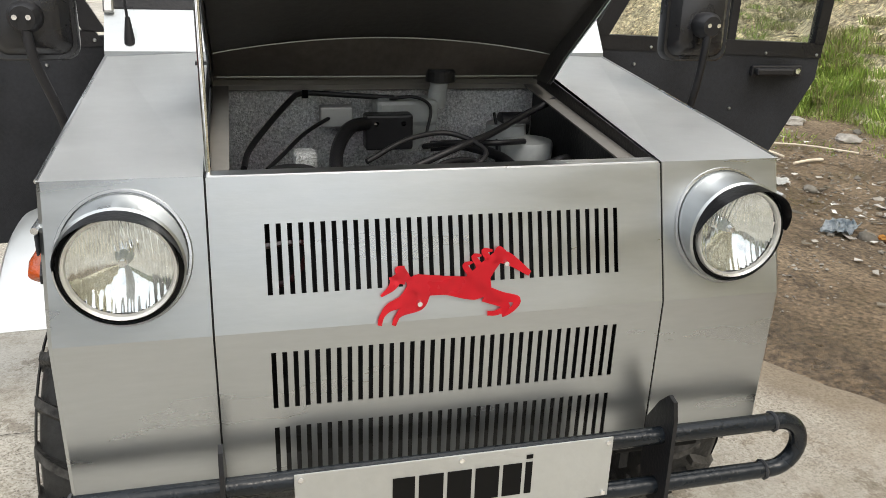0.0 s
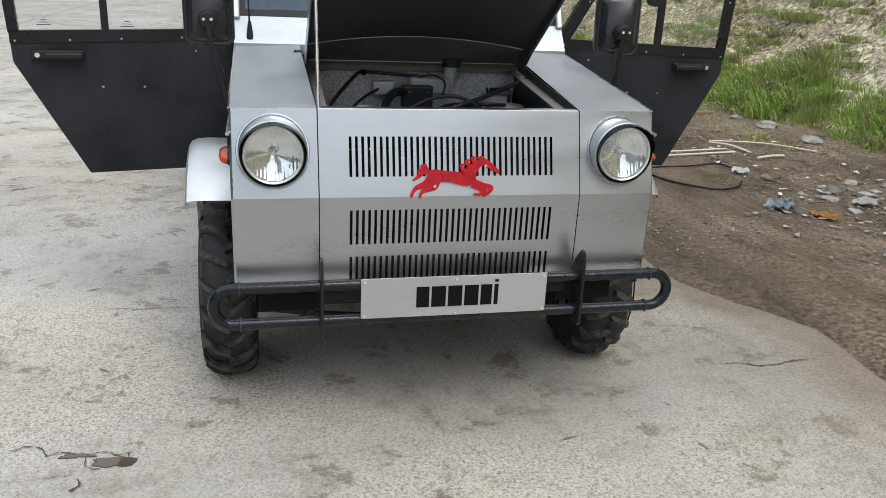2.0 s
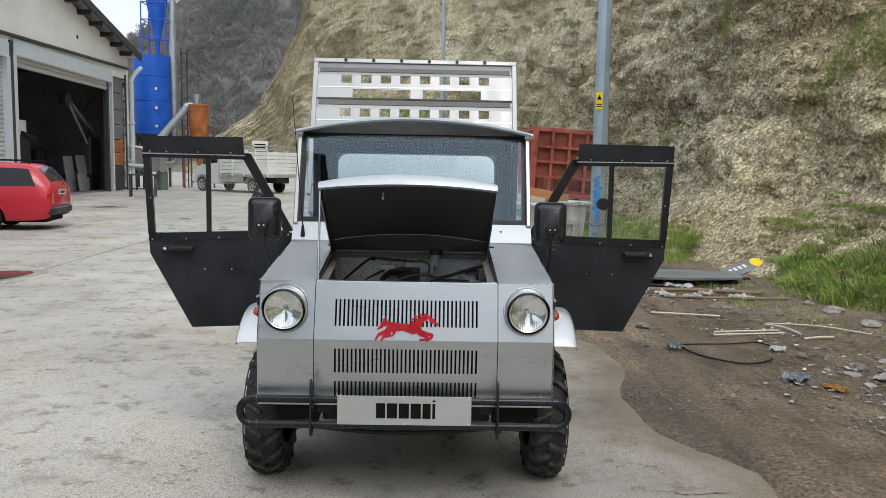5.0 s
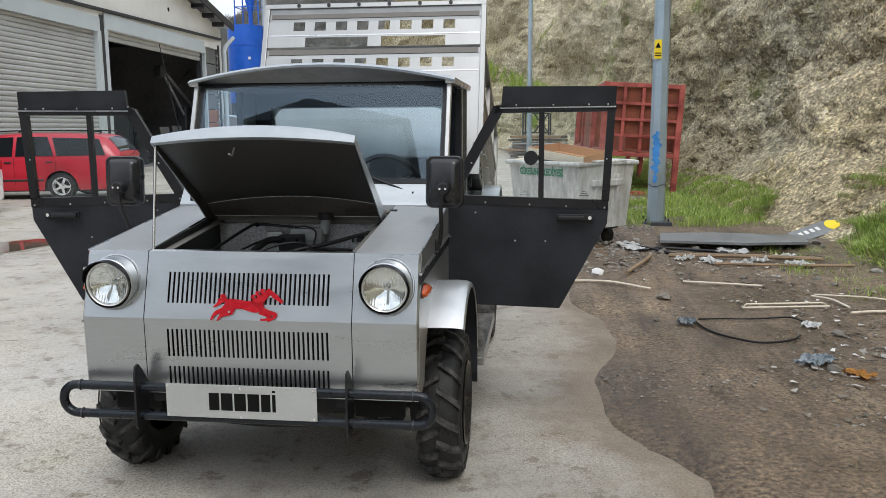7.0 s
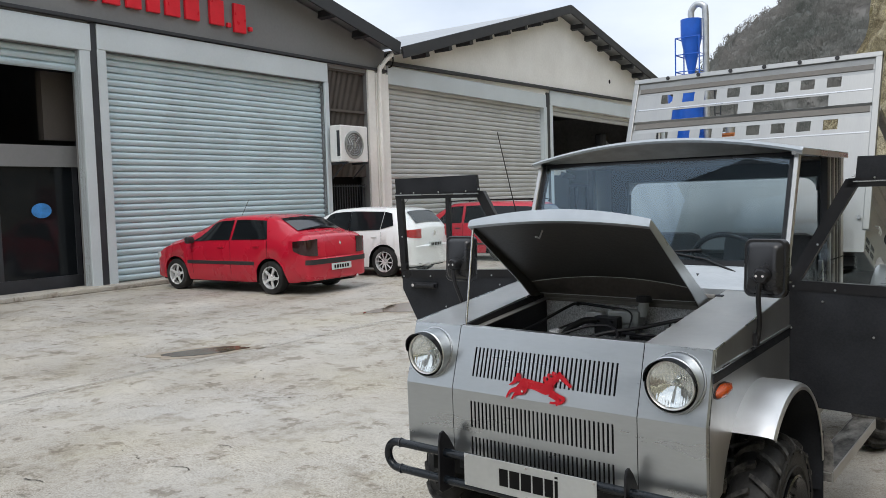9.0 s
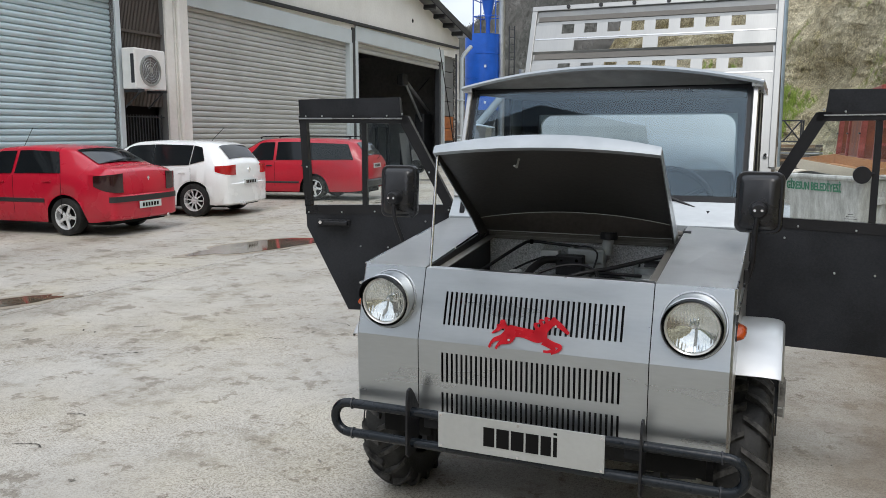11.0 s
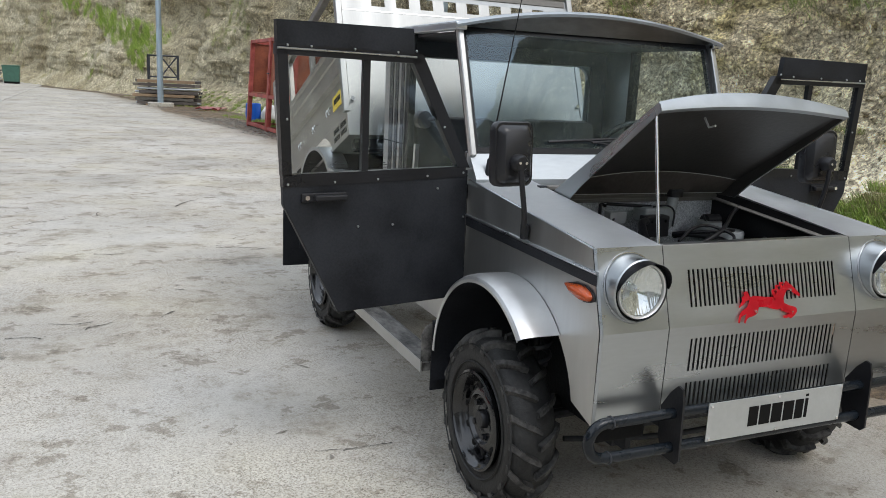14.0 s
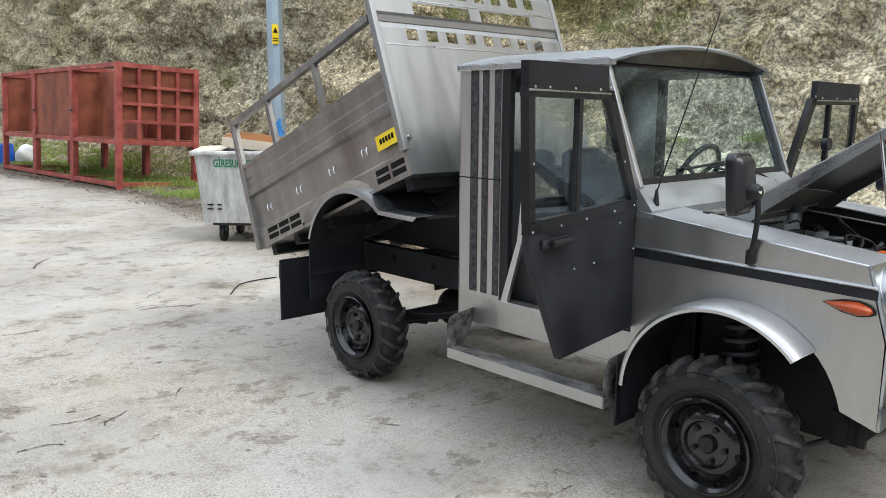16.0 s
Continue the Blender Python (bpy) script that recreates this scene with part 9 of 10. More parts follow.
def build_flatbed_van(m):
    v = thing("flatbed_van", m, "old white flatbed van with slatted cargo sides", "van")
    # y runs forward from the rear axle
    prof = [(2.2, 0.45), (2.2, 2.0), (2.3, 2.1), (2.65, 2.14), (2.95, 2.08), (3.5, 1.36), (4.2, 1.1), (4.36, 0.95), (4.4, 0.6), (4.38, 0.4), (4.0, 0.38), (3.97, 0.6), (3.86, 0.73), (3.6, 0.8), (3.34, 0.73), (3.23, 0.6), (3.2, 0.38), (2.4, 0.38)]
    bm = slab(bmesh.new(), prof, 1.8, axes((-0.9, 0, 0), (0, 1, 0), (0, 0, 1)))
    bmesh.ops.bevel(bm, geom=bm.edges[:], offset=0.05, segments=2, affect="EDGES")
    part("cab", bm, VAN_WHITE, v, "white van cab", smooth=30)
    for s in (-1, 1):
        x = 0.9 if s > 0 else -0.906
        part("side_window", slab(bmesh.new(), [(2.42, 1.4), (2.95, 1.37), (2.95, 1.92), (2.5, 1.98)], 0.006, axes((x, 0, 0), (0, 1, 0), (0, 0, 1))), CAR_GLASS, v)
        part("side_window", slab(bmesh.new(), [(2.99, 1.365), (3.38, 1.34), (2.99, 1.88)], 0.006, axes((x, 0, 0), (0, 1, 0), (0, 0, 1))), CAR_GLASS, v)
        part("cab_door_seam", tube(bmesh.new(), [(s * 0.903, 2.32, 0.5), (s * 0.903, 2.32, 1.95), (s * 0.903, 2.4, 2.03), (s * 0.903, 2.92, 2.0)], 0.008, 4), DARK, v)
        part("wheel_arch", lathe(bmesh.new(), [(0.37, -0.02), (0.42, -0.02), (0.42, 0.02), (0.37, 0.02)], axes((s * 0.9, 3.6, 0.36), (0, 1, 0), (0, 0, 1)), 24, 0.05, math.pi - 0.05), VAN_DUST, v, "dusty wheel arch lip")
        part("mud_guard", lathe(bmesh.new(), [(0.42, -0.16), (0.45, -0.16), (0.45, 0.16), (0.42, 0.16)], axes((s * 0.86, 0, 0.34), (0, 1, 0), (0, 0, 1)), 20, 0.2, math.pi - 0.2), VAN_DUST, v)
        part("side_step", one_box(s * 0.97 - 0.02, s * 0.97 + 0.02, 0.55, 2.15, 0.5, 0.76, 0.01), VAN_DUST, v, "dusty side panel under the bed")
        part("door_mirror", one_box(s * 1.02 - 0.07, s * 1.02 + 0.07, 3.2, 3.3, 1.32, 1.62, 0.03), TRIM, v)
    part("windscreen", slab(bmesh.new(), [(-0.78, 0.05), (0.78, 0.05), (0.7, 0.82), (-0.7, 0.82)], 0.008, axes((0, 3.47, 1.4), (1, 0, 0), (0, -0.55, 0.72)) @ pose(0, 0, -0.012)), CAR_GLASS, v)
    part("bumper", one_box(-0.9, 0.9, 4.32, 4.46, 0.38, 0.62, 0.03), TRIM, v)
    part("bed_floor", one_box(-1.0, 1.0, -1.2, 2.15, 0.76, 0.88, 0.01), VAN_DUST, v)
    part("chassis", one_box(-0.4, 0.4, -1.1, 3.4, 0.5, 0.75), UNDER, v)
    for s in (-1, 1):
        for k in range(6):
            z = 0.92 + 0.175 * k
            part("side_slat", one_box(s * 1.0 - 0.015, s * 1.0 + 0.015, -1.2, 2.13, z, z + 0.14, 0.006), VAN_WHITE, v)
        for y in (-1.15, -0.35, 0.45, 1.25, 2.07):
            part("side_post", one_box(s * 1.03 - 0.02, s * 1.03 + 0.02, y - 0.03, y + 0.03, 0.8, 2.0, 0.005), VAN_WHITE, v)
    for k in range(6):
        z = 0.92 + 0.175 * k
        part("end_slat", one_box(-1.0, 1.0, -1.23, -1.2, z, z + 0.14, 0.006), VAN_WHITE, v)
        part("end_slat", one_box(-1.0, 1.0, 2.11, 2.14, z, z + 0.14, 0.006), VAN_WHITE, v)
    # open bar rack above the slatted sides
    for s in (-1, 1):
        for z in (2.08, 2.24):
            part("rack_bar", one_box(s * 1.0 - 0.02, s * 1.0 + 0.02, -0.2, 2.13, z - 0.025, z + 0.025, 0.005), VAN_DUST, v)
        for y in (-0.2, 0.95, 2.1):
            part("rack_post", one_box(s * 1.0 - 0.025, s * 1.0 + 0.025, y - 0.025, y + 0.025, 1.95, 2.26, 0.005), VAN_DUST, v)
    for z in (2.08, 2.24):
        part("rack_bar", one_box(-0.98, 0.98, 2.11, 2.15, z - 0.025, z + 0.025, 0.005), VAN_DUST, v)
    w0 = car_wheel(0.34, 0.2, 5, VAN_DUST)
    first = True
    for s in (-1, 1):
        for y in (0.0, 3.6):
            mm = pose(s * 0.83, y, 0.34, 30 * (y + 1), 0, 180 if s > 0 else 0)
            if first:
                w0.parent, w0.matrix_basis = v, mm
                first = False
            else:
                w = again(w0, v, mm)
                for o in w0.children:
                    again(o, w)
    return v


build_flatbed_van(pose(-7.75, 35.1, 0, 0, 0, 55.0))


# ---- dust plant beside the workshop ----
TEAL = material("teal_paint", (0.03, 0.26, 0.24), 0.45, 0, 0.1, 3, 40)


def build_silo():
    s = thing("dust_silo", pose(-14.85, 40.2, 0), "tall blue steel dust silo with cyclone on top", "silo")
    R = 0.98
    bm = lathe(bmesh.new(), [(0.0, 6.98), (R, 6.95), (R, 2.85), (R - 0.02, 2.83)], None, 40)
    part("tank", bm, BLUE, s, "deep blue tank", smooth=30)
    # shade under the tank is put into the cone's dark colour
    part("cone", lathe(bmesh.new(), [(R - 0.02, 2.84), (0.35, 1.3), (0.0, 1.3)], None, 40), DARK_STEEL, s, "outlet cone, dark for the shade under the tank", smooth=30)
    for z in (3.1, 4.6, 5.9):
        part("hoop", lathe(bmesh.new(), [(R, z - 0.03), (R + 0.02, z - 0.03), (R + 0.02, z + 0.03), (R, z + 0.03)], None, 40), BLUE, s)
    for z in (3.25, 4.2, 5.2):
        a = radians(-62)
        c = Vector((R * math.cos(a), R * math.sin(a), z))
        w = part("hatch", one_box(-0.1, 0.1, -0.015, 0.02, -0.11, 0.11, 0.005, m=axes(c, (-math.sin(a), math.cos(a), 0), (math.cos(a), math.sin(a), 0))), BLUE, s)
        part("pane", one_box(-0.06, 0.06, 0.02, 0.024, -0.07, 0.07, m=axes(c, (-math.sin(a), math.cos(a), 0), (math.cos(a), math.sin(a), 0))), WHITE_PLASTIC, w)
    for k in range(4):
        a = radians(45 + 90 * k)
        part("leg", one_box(R * 0.92 * math.cos(a) - 0.06, R * 0.92 * math.cos(a) + 0.06, R * 0.92 * math.sin(a) - 0.06, R * 0.92 * math.sin(a) + 0.06, 0, 2.9), DARK_STEEL, s, "dark steel leg")
    cy = part("cyclone", lathe(bmesh.new(), [(0.0, 10.75), (0.55, 10.7), (0.55, 9.75), (0.12, 7.6), (0.12, 6.95)], pose(0.3, 0, 0), 32), BLUE, s, "blue cyclone cone", smooth=30)
    bm = bmesh.new()
    for dx, dy in ((-0.35, -0.6), (0.95, -0.6), (-0.35, 0.6), (0.95, 0.6)):
        rod(bm, (dx, dy, 6.95), (dx, dy, 9.7), 0.035, seg=6)
    for z in (7.9, 8.8, 9.7):
        tube(bm, [(-0.35, -0.6, z), (0.95, -0.6, z), (0.95, 0.6, z), (-0.35, 0.6, z)], 0.03, 6, True)
    part("frame", bm, BLUE, s, "blue steel frame round the cyclone")
    bm = tube(bmesh.new(), bend([(0.3, 0, 10.7), (0.32, 0, 11.15), (0.6, 0, 11.45), (0.95, 0, 11.35), (1.08, 0, 10.9), (1.1, 0, 8), (1.12, 0, 4.0), (1.12, 0, 1.7), (1.06, -0.15, 1.3), (0.85, -0.7, 1.22), (0.5, -1.7, 1.2)], 6), 0.17, 18)
    part("duct", bm, GALV, s, "galvanised down duct", smooth=50)
    part("collar", rod(bmesh.new(), (0.78, -0.9, 1.217), (0.71, -1.1, 1.213), 0.18, seg=18), TEAL, s, "teal duct collar", 40)
    bm = bmesh.new()
    for x in (1.45, 1.75):
        rod(bm, (x, 0.3, 0), (x, 0.3, 7.4), 0.035, seg=6)
    for k in range(18):
        rod(bm, (1.45, 0.3, 0.4 + 0.4 * k), (1.75, 0.3, 0.4 + 0.4 * k), 0.018, seg=6)
    part("ladder", bm, DARK_STEEL, s, "dark steel ladder")
    return s


build_silo()


DUCT_GREY = material("grey_green_duct", (0.24, 0.265, 0.265), 0.5, 0.3, 0.12, 2, 30)


def build_hopper():
    h = thing("dust_hopper", pose(-12.35, 40.0, 0), "rusty orange cone hopper in a dark red frame", "hopper")
    bm = lathe(bmesh.new(), [(0.0, 4.5), (0.52, 4.45), (0.5, 3.1), (0.1, 1.2), (0.0, 1.2)], None, 28)
    part("cone", bm, RUST, h, "rusty orange cone", smooth=30)
    part("collar", lathe(bmesh.new(), [(0.52, 4.35), (0.56, 4.36), (0.56, 4.45), (0.52, 4.46)], None, 28), RUST, h)
    part("stack", rod(bmesh.new(), (-0.1, 0, 4.45), (-0.1, 0, 5.0), 0.2, seg=16), GALV, h, "", 40)
    for dx in (-0.62, 0.62):
        for dy in (-0.62, 0.62):
            part("leg", one_box(dx - 0.04, dx + 0.04, dy - 0.04, dy + 0.04, 0, 3.3), RED_MESH, h)
    for z in (2.3, 3.25):
        bm = tube(bmesh.new(), [(-0.62, -0.62, z), (0.62, -0.62, z), (0.62, 0.62, z), (-0.62, 0.62, z)], 0.04, 6, True)
        part("frame_ring", bm, RED_MESH, h)
    return h


build_hopper()
low, top = Vector((-13.95, 37.0, 1.95)), Vector((-12.98, 39.75, 4.2))
bm = rod(bmesh.new(), low, top, 0.19, seg=18)
for f in (0.28, 0.62):
    q = low.lerp(top, f)
    rod(bm, q, q + (top - low).normalized() * 0.05, 0.2, seg=18)
d = part("dust_duct", bm, DUCT_GREY, None, "", 40)
part("elbow", tube(bmesh.new(), bend([top, top + Vector((0.06, 0.16, 0.13)), top + Vector((0.22, 0.24, 0.14)), top + Vector((0.4, 0.27, 0.06))], 7), 0.2, 18), GALV, d, "bright galvanised elbow", 50)
part("boot", rod(bmesh.new(), low - (top - low).normalized() * 0.25, low, 0.3, 0.19, seg=14), DUCT_GREY, d, "flared duct foot", 40)
tagged(d, "slanting galvanised dust duct between hopper and tray", "duct")


HERB_GREEN = material("dull_green_drum", (0.07, 0.10, 0.07), 0.55, 0, 0.2, 3, 40)


def build_tray():
    t = thing("settling_tray", pose(-13.65, 36.4, 0), "grey galvanised open tray with a pale cross pipe", "steel tray")
    part("tray", slab(bmesh.new(), [(-0.7, 0.9), (0.5, 0.9), (0.55, 1.85), (-0.85, 2.1)], 0.9, axes((0, 0.45, 0), (1, 0, 0), (0, 0, 1))), GALV, t)
    for x in (-0.6, 0.5):
        for y in (-0.5, 0.5):
            part("leg", one_box(x - 0.04, x + 0.04, y - 0.04, y + 0.04, 0, 0.97), DARK_STEEL, t)
    part("pipe", rod(bmesh.new(), (-0.95, -0.6, 1.2), (0.0, -0.6, 1.15), 0.09, seg=14), LINTEL, t, "pale cross pipe", 50)
    part("rim", slab(bmesh.new(), [(-0.95, 2.12), (0.7, 1.84), (0.7, 1.89), (-0.95, 2.17)], 1.0, axes((0, 0.5, 0), (1, 0, 0), (0, 0, 1))), LINTEL, t, "pale folded rim")
    part("drum", rod(bmesh.new(), (0.45, 0.1, 0.0), (0.45, 0.1, 0.88), 0.28, seg=18), HERB_GREEN, t, "dull green drum under the tray", 40)


build_tray()


def build_bench():
    b = thing("work_bench", pose(-11.55, 29.2, 0, 0, 0, 14), "dark steel work bench in the yard", "work bench")
    part("top", one_box(-0.52, 0.52, -0.35, 0.35, 0.86, 0.92, 0.008), DARK_STEEL, b)
    for x in (-0.47, 0.47):
        for y in (-0.3, 0.3):
            part("leg", one_box(x - 0.03, x + 0.03, y - 0.03, y + 0.03, 0, 0.87), DARK_STEEL, b)
    part("stretcher", one_box(-0.47, 0.47, -0.02, 0.02, 0.3, 0.34), DARK_STEEL, b)
    part("vice", one_box(-0.1, 0.1, -0.1, 0.1, 0.92, 1.08, 0.02), DARK_STEEL, b)


build_bench()


PIPE_GREY = material("grey_painted_pipe", (0.28, 0.29, 0.30), 0.45, 0.2, 0.15, 3, 40)


def build_hall_machines():
    """Dim machinery standing in the open workshop."""
    def at(x, y):
        return WALL @ pose(x, y, 0.02)
    c = thing("jib_crane", at(-1.35, 29.0), "dark jib crane with two slanting booms in the dim hall", "crane")
    part("column", one_box(-0.25, 0.25, -0.35, 0.9, 0, 2.5, 0.06), DARK_STEEL, c)
    part("boom", rod(bmesh.new(), (0, 1.2, 2.5), (0, -2.4, 4.15), 0.075, seg=10), PIPE_GREY, c, "grey tubular boom")
    part("boom", rod(bmesh.new(), (0.1, -0.2, 2.05), (0.1, -2.3, 3.8), 0.06, seg=10), PIPE_GREY, c, "grey tubular boom")
    part("head", one_box(-0.2, 0.2, -2.75, -2.2, 3.75, 4.3, 0.1), DARK_STEEL, c)
    part("stay", rod(bmesh.new(), (0, -0.9, 3.4), (0, 1.1, 4.35), 0.03, seg=8), DARK_STEEL, c)
    k = thing("press_machine", at(-2.2, 22.9), "dark press with a white cabinet on top in the dim hall", "machine")
    part("base", one_box(-0.5, 0.5, -0.9, 0.95, 0, 2.35, 0.05), UNDER, k)
    part("cabinet", one_box(-0.45, 0.45, -0.95, 0.75, 2.36, 2.95, 0.03), WHITE_PAINT, k, "white cabinet")
    part("arm", rod(bmesh.new(), (0.5, 0.2, 2.4), (0.5, 1.3, 2.25), 0.12, seg=10), UNDER, k)
    k = thing("roller_frame", at(-3.0, 26.2), "dark bent pipe frame in the dim hall", "steel frame")
    for x in (-0.3, 0.3):
        part("frame_pipe", tube(bmesh.new(), bend([(x, -1.7, 0.0), (x, -1.7, 1.7), (x, -1.5, 1.9), (x, 1.3, 1.9), (x, 1.6, 1.7), (x, 1.6, 0.0)], 5), 0.09, 10), UNDER, k, "", 50)
    k = thing("sheet_stack", at(-1.2, 27.4), "dull metal sheets leaning in the dim hall", "metal sheets")
    for q, (y0, y1, h, mt) in enumerate(((-1.2, -0.2, 1.55, BAY_GREY), (-0.15, 0.9, 1.6, BAY_GREY), (-0.7, 0.3, 0.75, BAY_GREY))):
        part("sheet", one_box(-0.02, 0.02, y0, y1, 0, h, m=pose(0.15 * q, 0, 0.02, 0, -8, 0)), mt, k)
    k = thing("lathe_machine", at(-1.5, 28.6), "dark lathe with dull trays in the dim hall", "machine")
    part("base", one_box(-0.4, 0.4, -1.2, 1.0, 0, 0.75, 0.04), UNDER, k)
    part("head", one_box(-0.3, 0.3, 0.2, 1.0, 0.76, 1.35, 0.08), DARK_STEEL, k)
    part("tray", one_box(0.42, 0.5, -1.1, -0.45, 0.15, 0.6, 0.02), BAY_GREY, k, "dull tray")
    k = thing("storage_shelf", at(-11.4, 22.8), "pale shelf with boxes at the back of the hall", "shelf")
    for z in (0.9, 1.9, 2.9):
        part("board", one_box(-0.4, 0.4, -2.2, 2.2, z, z + 0.05), LINTEL, k)
    for y in (-2.15, 2.15):
        part("upright", one_box(-0.4, 0.4, y - 0.04, y + 0.04, 0, 3.0), DARK_STEEL, k)
    for y, z, h in ((-1.4, 0.95, 0.6), (-0.2, 0.95, 0.5), (1.2, 1.95, 0.7), (-0.9, 1.95, 0.5)):
        part("carton", one_box(-0.35, 0.35, y - 0.4, y + 0.4, z, z + h, 0.01), CARDBOARD, k)


build_hall_machines()


# ---- along the rock face ----
def build_pole():
    p = thing("lamp_pole", pose(2.92, 9.9, 0.0), "octagonal galvanised lamp pole with blue spray paint", "lamp pole")
    bm = rod(bmesh.new(), (0, 0, 0.05), (0, 0, 9.5), 0.135, 0.08, 8)
    part("shaft", bm, POLE, p)
    part("base_plate", one_box(-0.22, 0.22, -0.22, 0.22, -0.02, 0.06, 0.01), DARK_STEEL, p)
    for x in (-0.17, 0.17):
        for y in (-0.17, 0.17):
            part("anchor_bolt", rod(bmesh.new(), (x, y, 0.05), (x, y, 0.11), 0.015, seg=6), DARK_STEEL, p)
    bm = bmesh.new()
    prev = None
    rng = random.Random(3)
    for k in range(40):
        z = 0.66 + 0.02 * k
        r = 0.135 - 0.055 * z / 9.5 + 0.004
        w = max(0.05, 0.42 + 0.45 * noise.noise((k * 0.23, 1, 0)) + 0.35 * noise.noise((k * 0.9, 5, 0))) * (0.35 + 0.65 * smooth01(0, 22, k) * smooth01(0, 5, 39 - k))
        mid = -110 + 22 * noise.noise((k * 0.3, 8, 0))
        row = [bm.verts.new((r * math.cos(a), r * math.sin(a), z)) for a in [radians(mid) + w * (q / 6 - 0.5) * 2 for q in range(7)]]
        if prev:
            for q in range(6):
                bm.faces.new((prev[q], prev[q + 1], row[q + 1], row[q]))
        prev = row
    part("spray_paint", bm, BLUE_SPRAY, p, "blue spray paint mark")
    sg = part("warning_sign", one_box(-0.125, -0.015, -0.136, -0.130, 2.52, 2.8, 0.003), YELLOW, p, "yellow warning plate")
    part("symbol", slab(bmesh.new(), [(-0.11, 2.68), (-0.03, 2.68), (-0.07, 2.76)], 0.002, axes((0, -0.137, 0), (1, 0, 0), (0, 0, 1))), INK, sg)
    for k in range(2):
        part("bar", one_box(-0.115, -0.025, -0.139, -0.136, 2.56 + 0.035 * k, 2.575 + 0.035 * k), INK, sg)
    bm = tube(bmesh.new(), [(0.14 * math.cos(k * math.tau / 16), 0.14 * math.sin(k * math.tau / 16), 0.62 + 0.02 * math.sin(k)) for k in range(16)], 0.006, 5, True)
    part("wire_wrap", bm, DARK_STEEL, p)


build_pole()
p2 = thing("far_lamp_pole", pose(0.62, 34.2, 0), "slim galvanised lamp pole by the rock face", "lamp pole")
part("shaft", rod(bmesh.new(), (0, 0, 0), (0, 0, 12), 0.13, 0.07, 10), POLE, p2)
part("footing", one_box(-0.5, 0.5, -0.4, 0.4, -0.1, 0.16, 0.03), CONCRETE, p2, "concrete footing")


def build_cages():
    base = pose(2.4, 15.08, -0.02, 0, 3.2, 1.9)
    L, D, H, F = 2.32, 1.6, 2.5, 1.02
    for k in range(3):
        c = thing("steel_cage", base @ pose(0, k * 2.4, 0), "red painted steel cage on legs with rusty sheet walls", "steel cage", "steel cages")
        for x in (0.0, D):
            for y in (0.0, L):
                part("post", one_box(x - 0.06, x + 0.06, y - 0.06, y + 0.06, -0.02, H, 0.008), RED_FRAME, c)
        for z in (0.12, F - 0.06, H - 0.05):
            for x in (0.0, D):
                if z < 0.5 and x > 0:
                    continue
                part("rail", one_box(x - 0.05, x + 0.05, 0.06, L - 0.06, z - 0.045, z + 0.045, 0.006), RED_FRAME, c)
            for y in (0.0, L):
                part("rail", one_box(0.06, D - 0.06, y - 0.05, y + 0.05, z - 0.045, z + 0.045, 0.006), RED_FRAME, c)
        part("cage_floor", one_box(0.0, D, 0.0, L, F - 0.015, F + 0.015), RED_MESH, c)
        part("back_sheet", one_box(D - 0.01, D + 0.01, 0.06, L - 0.06, F + 0.02, H - 0.1), RED_MESH, c, "rusty sheet wall")
        part("divider_sheet", one_box(0.06, D - 0.06, L - 0.01, L + 0.01, F + 0.02, H - 0.1), RED_MESH, c, "rusty sheet wall")
        part("side_sheet", one_box(-0.008, 0.008, L * 0.0 + 0.06, L - 0.06, F + 0.02, H - 0.1) if k == 1 else one_box(0.5, 0.516, 0.06, L - 0.06, F + 0.02, H - 0.1), RED_MESH, c, "rusty sheet wall")
        if k == 0:
            # barred end wall facing the yard
            for i in range(1, 4):
                x = D * i / 4
                part("end_bar", one_box(x - 0.035, x + 0.035, -0.05, 0.02, F, H - 0.1, 0.005), RED_FRAME, c)
            for i in range(1, 4):
                z = F + (H - 0.1 - F) * i / 4
                part("end_bar", one_box(0.06, D - 0.06, -0.055, 0.015, z - 0.03, z + 0.03, 0.005), RED_FRAME, c)
            part("end_sheet", one_box(0.06, D - 0.06, 0.03, 0.045, F + 0.35, H - 0.1), RED_MESH, c, "dark rusty sheet behind the bars")
        bm = bmesh.new()
        rod(bm, (-0.08, L - 0.1, F + 0.55), (-0.08, L + 0.06, F + 0.55), 0.02, seg=8)
        part("latch", bm, DARK_STEEL, c)


build_cages()


def text_mesh(txt, size, depth=0.002, bold=0.0):
    cu = bpy.data.curves.new("lettering", "FONT")
    cu.body, cu.size, cu.extrude, cu.offset = txt, size, depth, bold
    ob = bpy.data.objects.new("lettering", cu)
    scene.collection.objects.link(ob)
    me = bpy.data.meshes.new_from_object(ob.evaluated_get(bpy.context.evaluated_depsgraph_get()))
    bpy.data.objects.remove(ob)
    bpy.data.curves.remove(cu)
    return me


